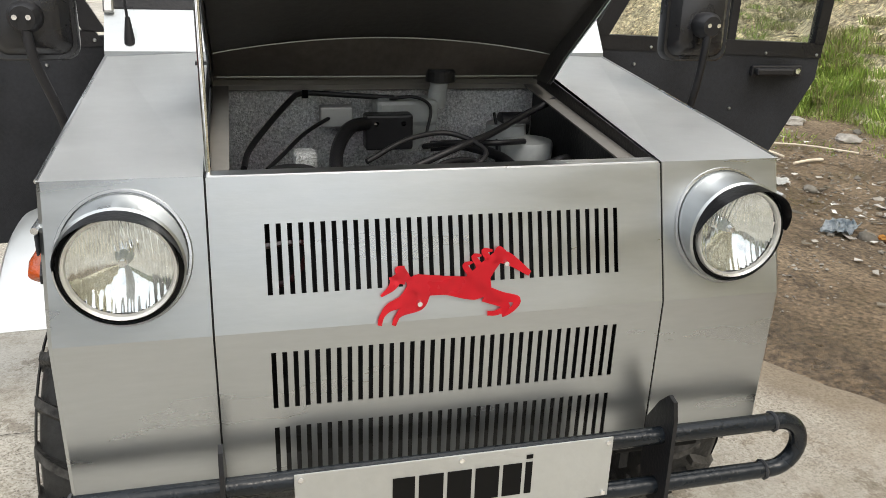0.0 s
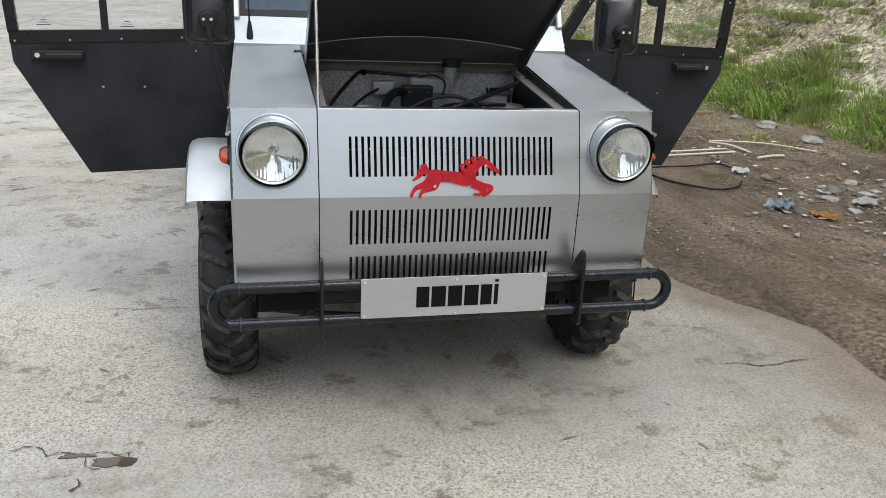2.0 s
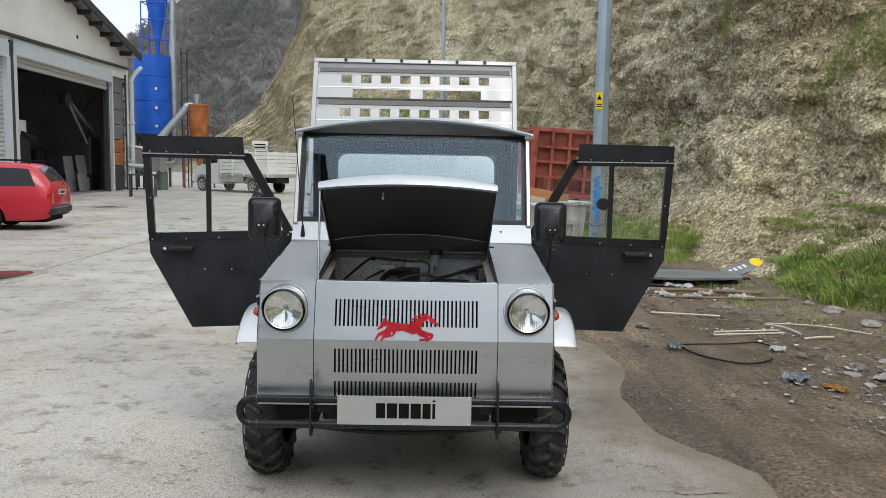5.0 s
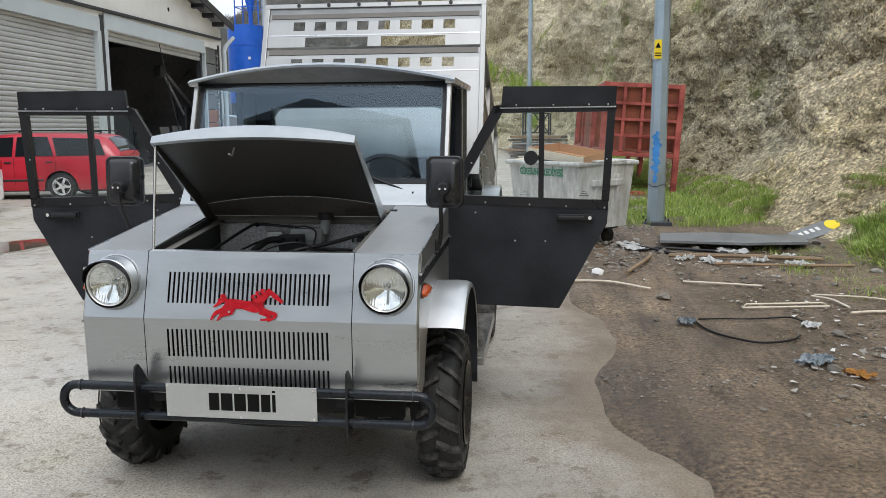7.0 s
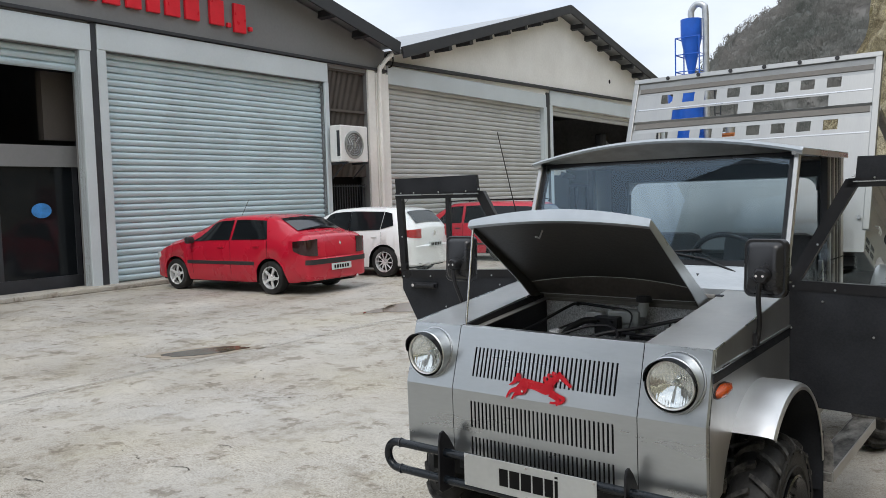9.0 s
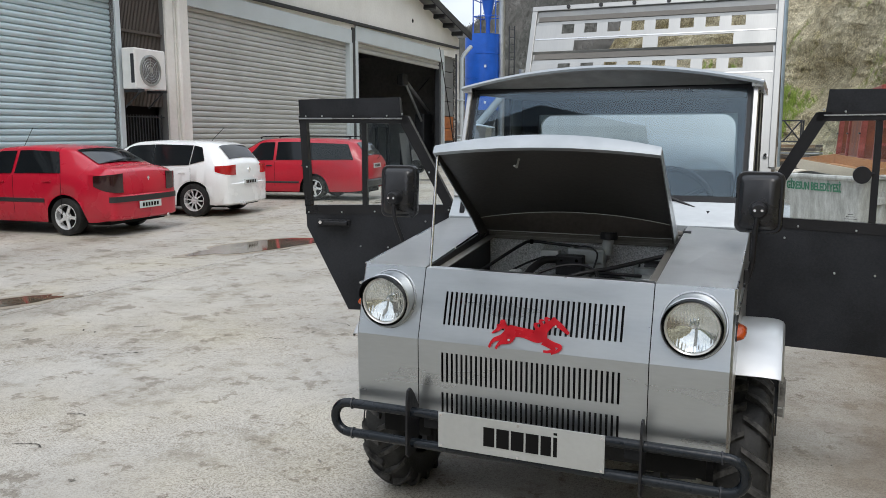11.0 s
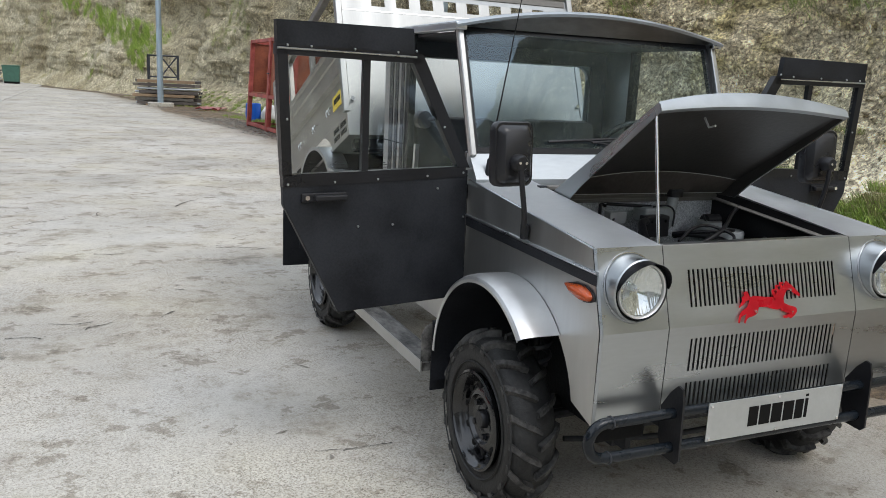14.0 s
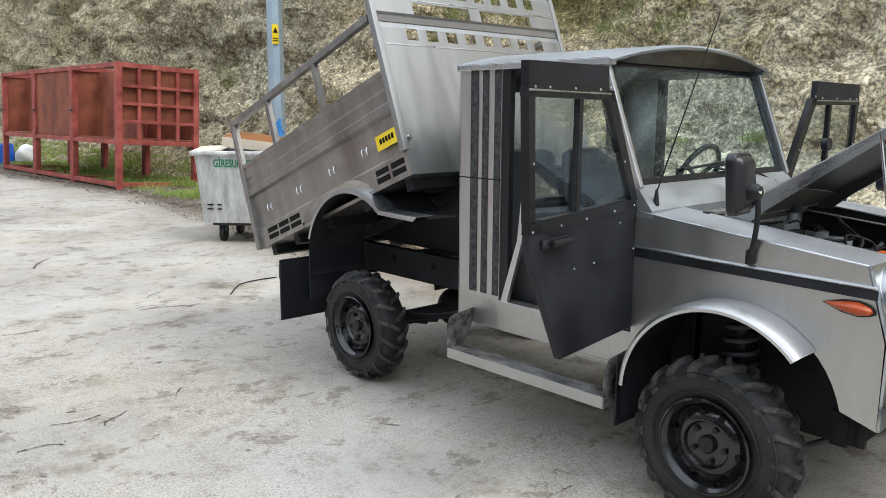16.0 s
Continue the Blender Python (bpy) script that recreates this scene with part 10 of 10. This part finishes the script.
def build_bin():
    ax = Vector((0.683, -0.730, 0))
    m = axes((1.52, 7.94, 0), ax, (0.730, 0.683, 0))
    # local x along the lettered side, -y is that side's outside
    b = thing("waste_container", m, "weathered galvanised wheeled waste container piled with cardboard", "waste container")
    bot = [(-0.60, -0.46), (0.60, -0.46), (0.60, 0.46), (-0.60, 0.46)]
    top = [(-0.66, -0.52), (0.66, -0.52), (0.66, 0.52), (-0.66, 0.52)]
    bm = bmesh.new()
    rings = []
    for z, f in ((0.24, 0.0), (0.3, 0.05), (1.06, 1.0)):
        rings.append([bm.verts.new((a[0] + (c[0] - a[0]) * f, a[1] + (c[1] - a[1]) * f, z)) for a, c in zip(bot, top)])
    bm.faces.new(rings[0][::-1])
    for a, c in zip(rings, rings[1:]):
        for k in range(4):
            bm.faces.new((a[k], a[(k + 1) % 4], c[(k + 1) % 4], c[k]))
    bmesh.ops.bevel(bm, geom=[e for e in bm.edges if abs(e.verts[0].co.z - e.verts[1].co.z) > 0.03], offset=0.05, segments=3, profile=0.5, affect="EDGES")
    bmesh.ops.recalc_face_normals(bm, faces=bm.faces[:])
    bmesh.ops.solidify(bm, geom=bm.faces[:], thickness=0.006)
    part("tub", bm, BIN_PAINT, b, "dented grey tub", smooth=30)
    bm = tube(bmesh.new(), [(-0.67, -0.53, 1.06), (0.67, -0.53, 1.06), (0.67, 0.53, 1.06), (-0.67, 0.53, 1.06)], 0.03, 8, True)
    part("rim", bm, BIN_PAINT, b)
    part("lid", one_box(-0.66, 0.66, -0.2, 0.52, 1.065, 1.1, 0.015), BIN_PAINT, b)
    for x in (-0.4, 0.4):
        for y in (-0.3, 0.3):
            k = part("castor", rod(bmesh.new(), (x - 0.025, y, 0.095), (x + 0.025, y, 0.095), 0.095, seg=18), RUBBER, b, "rubber castor", 40)
            part("fork", one_box(x - 0.05, x + 0.05, y - 0.03, y + 0.05, 0.12, 0.26, 0.01), DARK_STEEL, k)
    part("chassis", one_box(-0.5, 0.5, -0.4, 0.4, 0.2, 0.25, 0.01), DARK_STEEL, b)
    # pressed ribs and lifting plate on the short end
    for k in range(3):
        y = -0.2 + 0.2 * k
        bm = tube(bmesh.new(), bend([(0.605, y, 0.45), (0.638, y, 0.7), (0.65, y, 0.8), (0.65, y, 0.92)], 4), 0.03, 8)
        part("rib", bm, BIN_PAINT, b, "", 50)
    part("lifting_plate", one_box(0.63, 0.68, -0.28, 0.28, 0.78, 0.86, 0.01), BIN_PAINT, b)
    me = text_mesh("GİRESUN BELEDİYESİ", 0.125, bold=0.0032)
    me.materials.append(GREEN_INK)
    t = new("lettering", me)
    t.parent = b
    # the side leans out with height
    t.matrix_basis = axes((-0.42, -0.517, 0.905), (1, 0, 0), (0, -0.073, 0.997)) @ Matrix.Diagonal((0.66, 1, 1, 1))
    for x, w in ((-0.52, 0.07), (-0.4, 0.05)):
        for k in range(2):
            part("bar", one_box(x, x + w, -0.490, -0.482, 0.4 + 0.05 * k, 0.415 + 0.05 * k), INK, b)
    c = thing("cardboard_tray", m @ pose(0.1, -0.12, 1.11, 4, 7, 6), "brown cardboard tray lying on the waste container", "cardboard")
    bm = one_box(-0.45, 0.45, -0.3, 0.3, 0, 0.012)
    for q in ((-0.45, 0.45, -0.3, -0.29, 0.0, 0.12), (-0.45, 0.45, 0.29, 0.3, 0.0, 0.12), (0.44, 0.45, -0.29, 0.29, 0.0, 0.12), (-0.45, -0.44, -0.29, 0.29, 0.0, 0.12)):
        box(bm, *q)
    part("tray", bm, CARDBOARD, c)
    part("flap", one_box(-0.85, -0.46, -0.3, 0.28, 0.0, 0.012, m=pose(0, 0, 0.02, 0, -10, 0)), PALE_BOARD, c, "pale bent flap")
    part("edge", one_box(-0.46, 0.46, -0.315, -0.302, 0.0, 0.11), PALE_BOARD, c, "pale front edge")


build_bin()


# ---- litter and rubble on the earth ----
def earth(x, y):
    e = x - yard_edge(y)
    return -0.03 + 0.05 * smooth01(-0.1, 0.3, e) + 0.03 * fbm(x * 1.1, y * 1.1, 5) * smooth01(0.1, 0.8, e) + 0.1 * smooth01(2.2, 4.5, e)


def lump(name, x, y, r, mat, label, category, flat=0.5, seed=0, group=""):
    bm = bmesh.new()
    bmesh.ops.create_icosphere(bm, subdivisions=3 if r > 0.08 else 2, radius=1.0)
    for v in bm.verts:
        n = 1 + 0.45 * noise.noise(v.co * 1.3 + Vector((seed * 3.1, seed, 0))) + 0.2 * noise.noise(v.co * 3.1 + Vector((seed, 2, seed)))
        v.co = Vector((v.co.x * r * n, v.co.y * r * n * 0.8, v.co.z * r * n * flat))
    ob = part(name, bm, mat, None, "", 45)
    ob.matrix_basis = pose(x, y, earth(x, y) + r * flat * 0.35, 0, 0, seed * 47)
    return tagged(ob, label, category, group)


def crumpled(name, x, y, w, l, mat, label, category, seed=0, h=0.03):
    bm = bmesh.new()
    n = 12
    vs = [[bm.verts.new((w * (i / n - 0.5) * (1 + 0.2 * noise.noise((j * 0.5, seed, 3))), l * (j / n - 0.5) * (1 + 0.2 * noise.noise((i * 0.5, seed, 8))), 0.012 + h * (0.5 + 0.9 * fbm(i * 0.35 + seed, j * 0.35, seed, 3)))) for i in range(n + 1)] for j in range(n + 1)]
    for j in range(n):
        for i in range(n):
            bm.faces.new((vs[j][i], vs[j][i + 1], vs[j + 1][i + 1], vs[j + 1][i]))
    bmesh.ops.solidify(bm, geom=bm.faces[:], thickness=0.003)
    ob = part(name, bm, mat)
    ob.matrix_basis = pose(x, y, earth(x, y), 0, 0, seed * 31)
    return tagged(ob, label, category)


BLUE_PLASTIC = material("pale_blue_plastic", (0.20, 0.29, 0.36), 0.35, 0, 0.4, 14, 60, col2=(0.5, 0.54, 0.57))
ORANGE_RAG = material("faded_orange_rag", (0.55, 0.27, 0.06), 0.8, 0, 0.2, 9, 60)
DARK_BOARD = material("wet_dark_board", (0.17, 0.18, 0.185), 0.4, 0, 0.25, 3, 40, 0.1, 40)
PALE_STONE = material("pale_dusty_stone", (0.30, 0.28, 0.25), 0.9, 0, 0.3, 6, 50, 0.4, 40)
PINK_SHEET = material("faded_pink_sheet", (0.55, 0.25, 0.24), 0.7, 0, 0.12, 3, 40)

crumpled("paper_scrap", 3.15, 3.33, 0.16, 0.13, WHITE_BIT, "crumpled white paper scrap on the wet earth", "paper", 2)
lump("foam_lump", 1.72, 5.42, 0.075, WHITE_BIT, "white foam lump on the wet earth", "foam", 0.7, 3)
crumpled("plastic_bag", 2.23, 3.28, 0.13, 0.11, BLUE_PLASTIC, "crushed pale blue plastic on the earth", "plastic", 5, 0.05)
crumpled("orange_rag", 3.08, 2.2, 0.17, 0.1, ORANGE_RAG, "flattened orange rag on the earth", "rag", 4)
crumpled("clear_plastic", 2.9, 2.42, 0.26, 0.16, BLUE_PLASTIC, "torn bluish plastic sheet among stones", "plastic", 7, 0.05)
crumpled("plastic_sheet", 2.25, 7.2, 0.7, 0.25, WHITE_BIT, "muddy white plastic sheet by the waste container", "plastic", 9, 0.04)
crumpled("plastic_sheet", 3.4, 6.9, 0.35, 0.18, WHITE_BIT, "torn white plastic on the rubble", "plastic", 11, 0.05)
crumpled("plastic_sheet", 3.9, 6.6, 0.3, 0.16, WHITE_BIT, "torn white plastic on the rubble", "plastic", 13, 0.05)
crumpled("plastic_sheet", 3.0, 6.2, 0.3, 0.14, WHITE_BIT, "torn white plastic on the rubble", "plastic", 15, 0.05)
crumpled("plastic_sheet", 3.3, 6.05, 0.22, 0.12, WHITE_BIT, "torn white plastic on the rubble", "plastic", 17, 0.05)
crumpled("plastic_sheet", 2.75, 6.35, 0.26, 0.12, WHITE_BIT, "torn white plastic on the rubble", "plastic", 19, 0.05)
crumpled("plastic_sheet", 3.55, 6.3, 0.18, 0.14, WHITE_BIT, "torn white plastic on the rubble", "plastic", 23, 0.05)
crumpled("plastic_sheet", 3.9, 6.05, 0.24, 0.2, WHITE_BIT, "torn white plastic on the rubble", "plastic", 27, 0.05)
crumpled("pink_sheet", 2.35, 31.6, 1.2, 0.9, PINK_SHEET, "faded pink board lying by the stack", "board", 2, 0.1)
for a, b2, r, lab in (((1.4, 5.07), (2.14, 4.58), 0.011, "pale thin stick on the earth"), ((2.0, 5.27), (2.38, 6.38), 0.02, "grey dead branch on the earth"), ((2.6, 6.5), (4.2, 6.25), 0.025, "weathered timber lath on the rubble"), ((3.0, 6.0), (4.4, 5.9), 0.015, "weathered timber lath on the rubble"), ((2.5, 5.0), (3.2, 4.85), 0.01, "thin stick on the earth"), ((3.5, 4.42), (3.66, 3.98), 0.009, "pale thin stick on the earth"), ((3.6, 3.78), (3.92, 3.87), 0.01, "pale thin stick on the earth"), ((3.55, 4.5), (4.35, 4.0), 0.007, "pale thin stick on the earth")):
    pts = bend([(a[0], a[1], earth(*a) + r + 0.012), ((a[0] + b2[0]) / 2 + 0.02, (a[1] + b2[1]) / 2 + 0.02, earth((a[0] + b2[0]) / 2, (a[1] + b2[1]) / 2) + r + 0.02), (b2[0], b2[1], earth(*b2) + r + 0.012)], 6)
    tagged(part("stick", tube(bmesh.new(), pts, r, 7), PALE_BOARD if r < 0.013 else WOOD, None, "", 50), lab, "stick")
wire = [(2.3, 3.36), (2.36, 3.12), (2.45, 2.93), (2.62, 2.81), (2.78, 2.83), (2.92, 2.96), (2.99, 3.06)]
tagged(part("hose", tube(bmesh.new(), bend([(x, y, earth(x, y) + 0.014) for x, y in wire], 8), 0.008, 6), BLACK_PLASTIC, None, "", 60), "thin black hose lying on the earth", "hose")
wire = [(2.35, 3.42), (2.55, 3.5), (2.8, 3.5), (3.05, 3.54), (3.12, 3.44), (3.17, 3.38)]
tagged(part("hose", tube(bmesh.new(), bend([(x, y, earth(x, y) + 0.014) for x, y in wire], 8), 0.007, 6), BLACK_PLASTIC, None, "", 60), "thin black hose ending by a paper scrap", "hose")
hose = [(2.2, 7.4), (2.45, 7.0), (2.7, 6.7), (3.0, 6.6), (3.3, 6.75), (3.1, 7.0), (2.6, 7.05), (2.3, 6.8)]
tagged(part("hose", tube(bmesh.new(), bend([(x, y, earth(x, y) + 0.025) for x, y in hose], 8), 0.018, 8), BLACK_PLASTIC, None, "", 60), "coiled dark hose among the rubble", "hose")
fr = [(2.78, 3.86), (3.5, 3.98), (3.5, 4.12), (2.85, 4.02)]
tagged(part("bent_metal_rack", tube(bmesh.new(), [(x, y, earth(x, y) + 0.02) for x, y in fr], 0.009, 6, True), PALE_BOARD), "bent pale metal frame on the earth", "metal frame")
ob = part("dark_board", slab(bmesh.new(), [(2.6, 7.2), (3.6, 7.05), (4.35, 7.2), (4.5, 7.85), (3.4, 8.0), (2.7, 7.9)], 0.03), DARK_BOARD)
ob.matrix_basis = Matrix.Translation((0, 0, 0.1))
tagged(ob, "wet dark board lying flat by the pole", "board")
lb = thing("leaning_board", pose(4.75, 8.2, 0.13, 26, -14, 24), "dark sign board with a yellow disc lying on the grass", "sign board")
part("board", one_box(-0.36, 0.36, -0.12, 0.12, 0.0, 0.02, 0.004), DARK_BOARD, lb)
part("disc", rod(bmesh.new(), (0.27, 0.0, 0.02), (0.27, 0.0, 0.026), 0.1, seg=24), YELLOW, lb)
for k in range(4):
    part("bar", one_box(-0.25 + 0.09 * k, -0.2 + 0.09 * k, -0.02, 0.05, 0.02, 0.024), WHITE_BIT, lb)

rng = random.Random(11)
for k in range(64):
    y = rng.uniform(2.0, 7.6)
    x = rng.uniform(2.0, 4.9) if y > 3.4 else rng.uniform(2.7, 5.0)
    lump("stone", x, y, rng.choice([0.02, 0.025, 0.03, 0.04, 0.05, 0.07]), STONE, "grey broken stone on the wet earth", "stone", rng.uniform(0.45, 0.75), k, "loose stones")
for k, (x, y, r) in enumerate([(4.53, 4.35, 0.1), (4.48, 5.0, 0.1), (3.9, 3.0, 0.06), (4.0, 2.4, 0.08), (4.5, 5.6, 0.07), (3.42, 2.58, 0.06), (3.6, 2.45, 0.1), (3.4, 2.3, 0.055), (3.75, 2.62, 0.07), (3.62, 2.95, 0.04), (3.3, 2.75, 0.03), (3.8, 2.15, 0.09), (3.48, 2.02, 0.05), (3.52, 2.75, 0.035), (3.68, 2.3, 0.05), (3.9, 2.7, 0.05), (3.35, 2.1, 0.03)]):
    lump("stone", x, y, r, PALE_STONE, "pale flat stone at the edge of the earth", "stone", 0.3 if y < 3 else 0.45, 60 + k, "loose stones")


def build_gravel():
    """Fine gravel strewn over the earth and along the foot of the rock."""
    rng = random.Random(8)
    verts, faces = [], []
    base = [(1, 0, 0), (-1, 0, 0), (0, 1, 0), (0, -1, 0), (0, 0, 1), (0, 0, -1)]
    tri = [(0, 2, 4), (2, 1, 4), (1, 3, 4), (3, 0, 4), (2, 0, 5), (1, 2, 5), (3, 1, 5), (0, 3, 5)]
    for _ in range(15000):
        y = rng.uniform(-3, 24) if rng.random() < 0.6 else rng.uniform(0.5, 8)
        e = rng.uniform(0.1, 3.6) ** 1.1
        x = yard_edge(y) + e
        if noise.noise((x * 0.7, y * 0.7, 21)) < -0.1 + 0.35 * (e < 1.2):
            continue
        r = rng.choice([0.004, 0.005, 0.006, 0.008, 0.01, 0.013])
        z = earth(x, y) + r * 0.3
        a = rng.uniform(0, math.tau)
        b = len(verts)
        for px, py, pz in base:
            s = r * rng.uniform(0.6, 1.3)
            verts.append((x + s * (px * math.cos(a) - py * math.sin(a)), y + s * (px * math.sin(a) + py * math.cos(a)), z + s * pz * 0.7))
        faces += [tuple(b + i for i in t) for t in tri]
    # a dense rubble strip where the paving ends by the cages and the bin
    for _ in range(5200):
        y = rng.uniform(5.5, 26)
        x = yard_edge(y) + rng.uniform(-0.25, 1.0) + 0.3 * noise.noise((y * 0.9, 4, 2))
        r = rng.choice([0.01, 0.012, 0.015, 0.019, 0.025])
        z = max(earth(x, y), 0.0 if x < yard_edge(y) else -1) + r * 0.3
        b = len(verts)
        for px, py, pz in base:
            s = r * rng.uniform(0.6, 1.3)
            verts.append((x + s * px, y + s * py, z + s * pz * 0.7))
        faces += [tuple(b + i for i in t) for t in tri]
    # a few crumbs on the concrete
    for _ in range(500):
        y, x = rng.uniform(-2, 12), rng.uniform(-5, 1.2)
        r = rng.choice([0.003, 0.004, 0.006])
        b = len(verts)
        for px, py, pz in base:
            s = r * rng.uniform(0.6, 1.3)
            verts.append((x + s * px, y + s * py, r * 0.4 + s * pz * 0.7))
        faces += [tuple(b + i for i in t) for t in tri]
    me = bpy.data.meshes.new("gravel")
    me.from_pydata(verts, [], faces)
    me.materials.append(RUBBLE)
    tagged(new("gravel", me), "loose grey gravel and rubble strewn over the earth", "gravel", "", "stuff")


build_gravel()


def build_litter_bits():
    """Small pale scraps and splinters strewn where the grass begins."""
    rng = random.Random(29)
    verts, faces = [], []
    for _ in range(420):
        y = rng.uniform(1.0, 8.2)
        x = rng.gauss(interp([(1, 3.6), (4, 3.5), (6, 3.0), (8.2, 3.0)], y)[0], 0.55)
        if x < yard_edge(y) + 0.4:
            continue
        w, l2, a = rng.uniform(0.005, 0.018), rng.uniform(0.008, 0.03) * (1 + (rng.random() < 0.1)), rng.uniform(0, math.tau)
        c2, s2 = math.cos(a), math.sin(a)
        z = earth(x, y) + 0.012
        b = len(verts)
        for u, v, h in ((-l2, -w, 0.0), (l2, -w * 0.7, rng.uniform(0, 0.014)), (l2 * 0.9, w, 0.004), (-l2, w * 1.1, rng.uniform(0, 0.012))):
            for dz in (0.0, 0.003):
                verts.append((x + u * c2 - v * s2, y + u * s2 + v * c2, z + h + dz))
        faces += [(b + 1, b + 3, b + 5, b + 7), (b, b + 6, b + 4, b + 2), (b, b + 2, b + 3, b + 1), (b + 2, b + 4, b + 5, b + 3), (b + 4, b + 6, b + 7, b + 5), (b + 6, b, b + 1, b + 7)]
    me = bpy.data.meshes.new("litter_bits")
    me.from_pydata(verts, [], faces)
    me.materials.append(leaf_material("mixed_scraps", (0.08, 0.07, 0.05), (0.20, 0.175, 0.14), (0.68, 0.67, 0.64)))
    tagged(new("litter_bits", me), "pale scraps, splinters and rubbish strewn along the grass", "litter", "", "stuff")


build_litter_bits()


# ---- far odds and ends by the rock ----
def build_stack(x, y, ang, label, layers=7, across=7, length=2.5, width=1.2, step=0.15):
    """A pile of planks and pipes in uneven layers, on two bearers."""
    s = thing("scaffold_stack", pose(x, y, 0, 0, 0, ang), label, "scaffold stack")
    r = random.Random(int(x * 10 + 900))
    for x0 in (-0.8, 0.8):
        part("bearer", one_box(x0 - 0.06, x0 + 0.06, -width / 2, width / 2, -0.02, 0.06), WOOD, s)
    for k in range(layers):
        z = 0.06 + step * k
        for i in range(across):
            v = -width / 2 + width * (i + 0.5) / across
            l0, l1 = -length / 2 + r.uniform(-0.15, 0.15), length / 2 + r.uniform(-0.15, 0.15)
            if r.random() < 0.45:
                part("pipe", rod(bmesh.new(), (l0, v, z + 0.05), (l1, v + r.uniform(-0.05, 0.05), z + 0.05), 0.045, seg=8), GALV if r.random() < 0.6 else DARK_STEEL, s, "", 50)
            else:
                part("plank", one_box(l0, l1, v - 0.075, v + 0.075, z, z + step * 0.8, 0.008, m=Matrix.Rotation(radians(r.uniform(-1.2, 1.2)), 4, "Z")), r.choice((WOOD, STONE, LOUVRE, CONCRETE)), s)


build_stack(1.05, 35.4, -14, "grey pile of scaffold planks and pipes by the rock face")
f = thing("welded_stand", pose(0.95, 36.6, 0, 0, 0, -8), "dark welded steel stand with crossed braces behind the pile", "steel stand")
for x in (-0.62, 0.62):
    for y in (-0.35, 0.35):
        part("post", one_box(x - 0.035, x + 0.035, y - 0.035, y + 0.035, 0, 2.15), DARK_STEEL, f)
for z in (1.2, 2.12):
    part("ring", tube(bmesh.new(), [(-0.62, -0.35, z), (0.62, -0.35, z), (0.62, 0.35, z), (-0.62, 0.35, z)], 0.035, 6, True), DARK_STEEL, f)
for a, b in ((-0.1, 0.62), (0.62, -0.1)):
    part("brace", rod(bmesh.new(), (a, -0.35, 1.2), (b, -0.35, 2.12), 0.03, seg=6), DARK_STEEL, f)
build_stack(-9.2, 67.0, 20, "dark pile of timber by the rock face", 5, 4, 2.0, 1.2, 0.2)
g = thing("green_waste_bin", pose(-7.35, 65.6, 0), "green plastic waste bin", "waste bin")
part("tub", slab(bmesh.new(), [(-0.5, 0.15), (0.5, 0.15), (0.58, 1.25), (-0.58, 1.25)], 0.9, axes((0, 0.45, 0), (1, 0, 0), (0, 0, 1))), DULL_GREEN, g)
part("lid", one_box(-0.6, 0.6, -0.48, 0.48, 1.25, 1.32, 0.02), DULL_GREEN, g)
part("castor", one_box(-0.5, 0.5, -0.4, 0.4, 0.0, 0.15, 0.02), DARK, g)
bb = thing("blue_barrel", pose(2.72, 24.5, 0), "small blue plastic barrel by the cages", "barrel")
part("barrel", lathe(bmesh.new(), [(0.0, 0.0), (0.22, 0.0), (0.25, 0.25), (0.235, 0.58), (0.2, 0.6), (0.2, 0.56)], None, 24), BLUE, bb, "", 40)
wb = thing("white_sack", pose(3.25, 24.2, 0), "white filled sack under the cages", "sack")
bm = bmesh.new()
bmesh.ops.create_icosphere(bm, subdivisions=3, radius=0.32)
for v in bm.verts:
    v.co = v.co * (1 + 0.3 * noise.noise(v.co * 4)) + Vector((0, 0, 0.0))
    v.co.z = max(-0.22, v.co.z * 1.1) + 0.22
part("sack", bm, WHITE_BIT, wb, "", 60)
sb = thing("notice_board", pose(-9.2, 40.5, -0.05, 0, 0, 5), "white notice board on posts behind the van", "notice board")
part("board", one_box(-0.42, 0.42, -0.02, 0.02, 2.1, 2.65, 0.005), WHITE_PAINT, sb)
for x in (-0.3, 0.3):
    part("post", rod(bmesh.new(), (x, 0.05, 0.05), (x, 0.05, 2.6), 0.03, seg=8), DARK_STEEL, sb)
for k in range(2):
    part("bar", one_box(-0.3, 0.3, -0.026, -0.02, 2.25 + 0.16 * k, 2.33 + 0.16 * k), INK, sb)
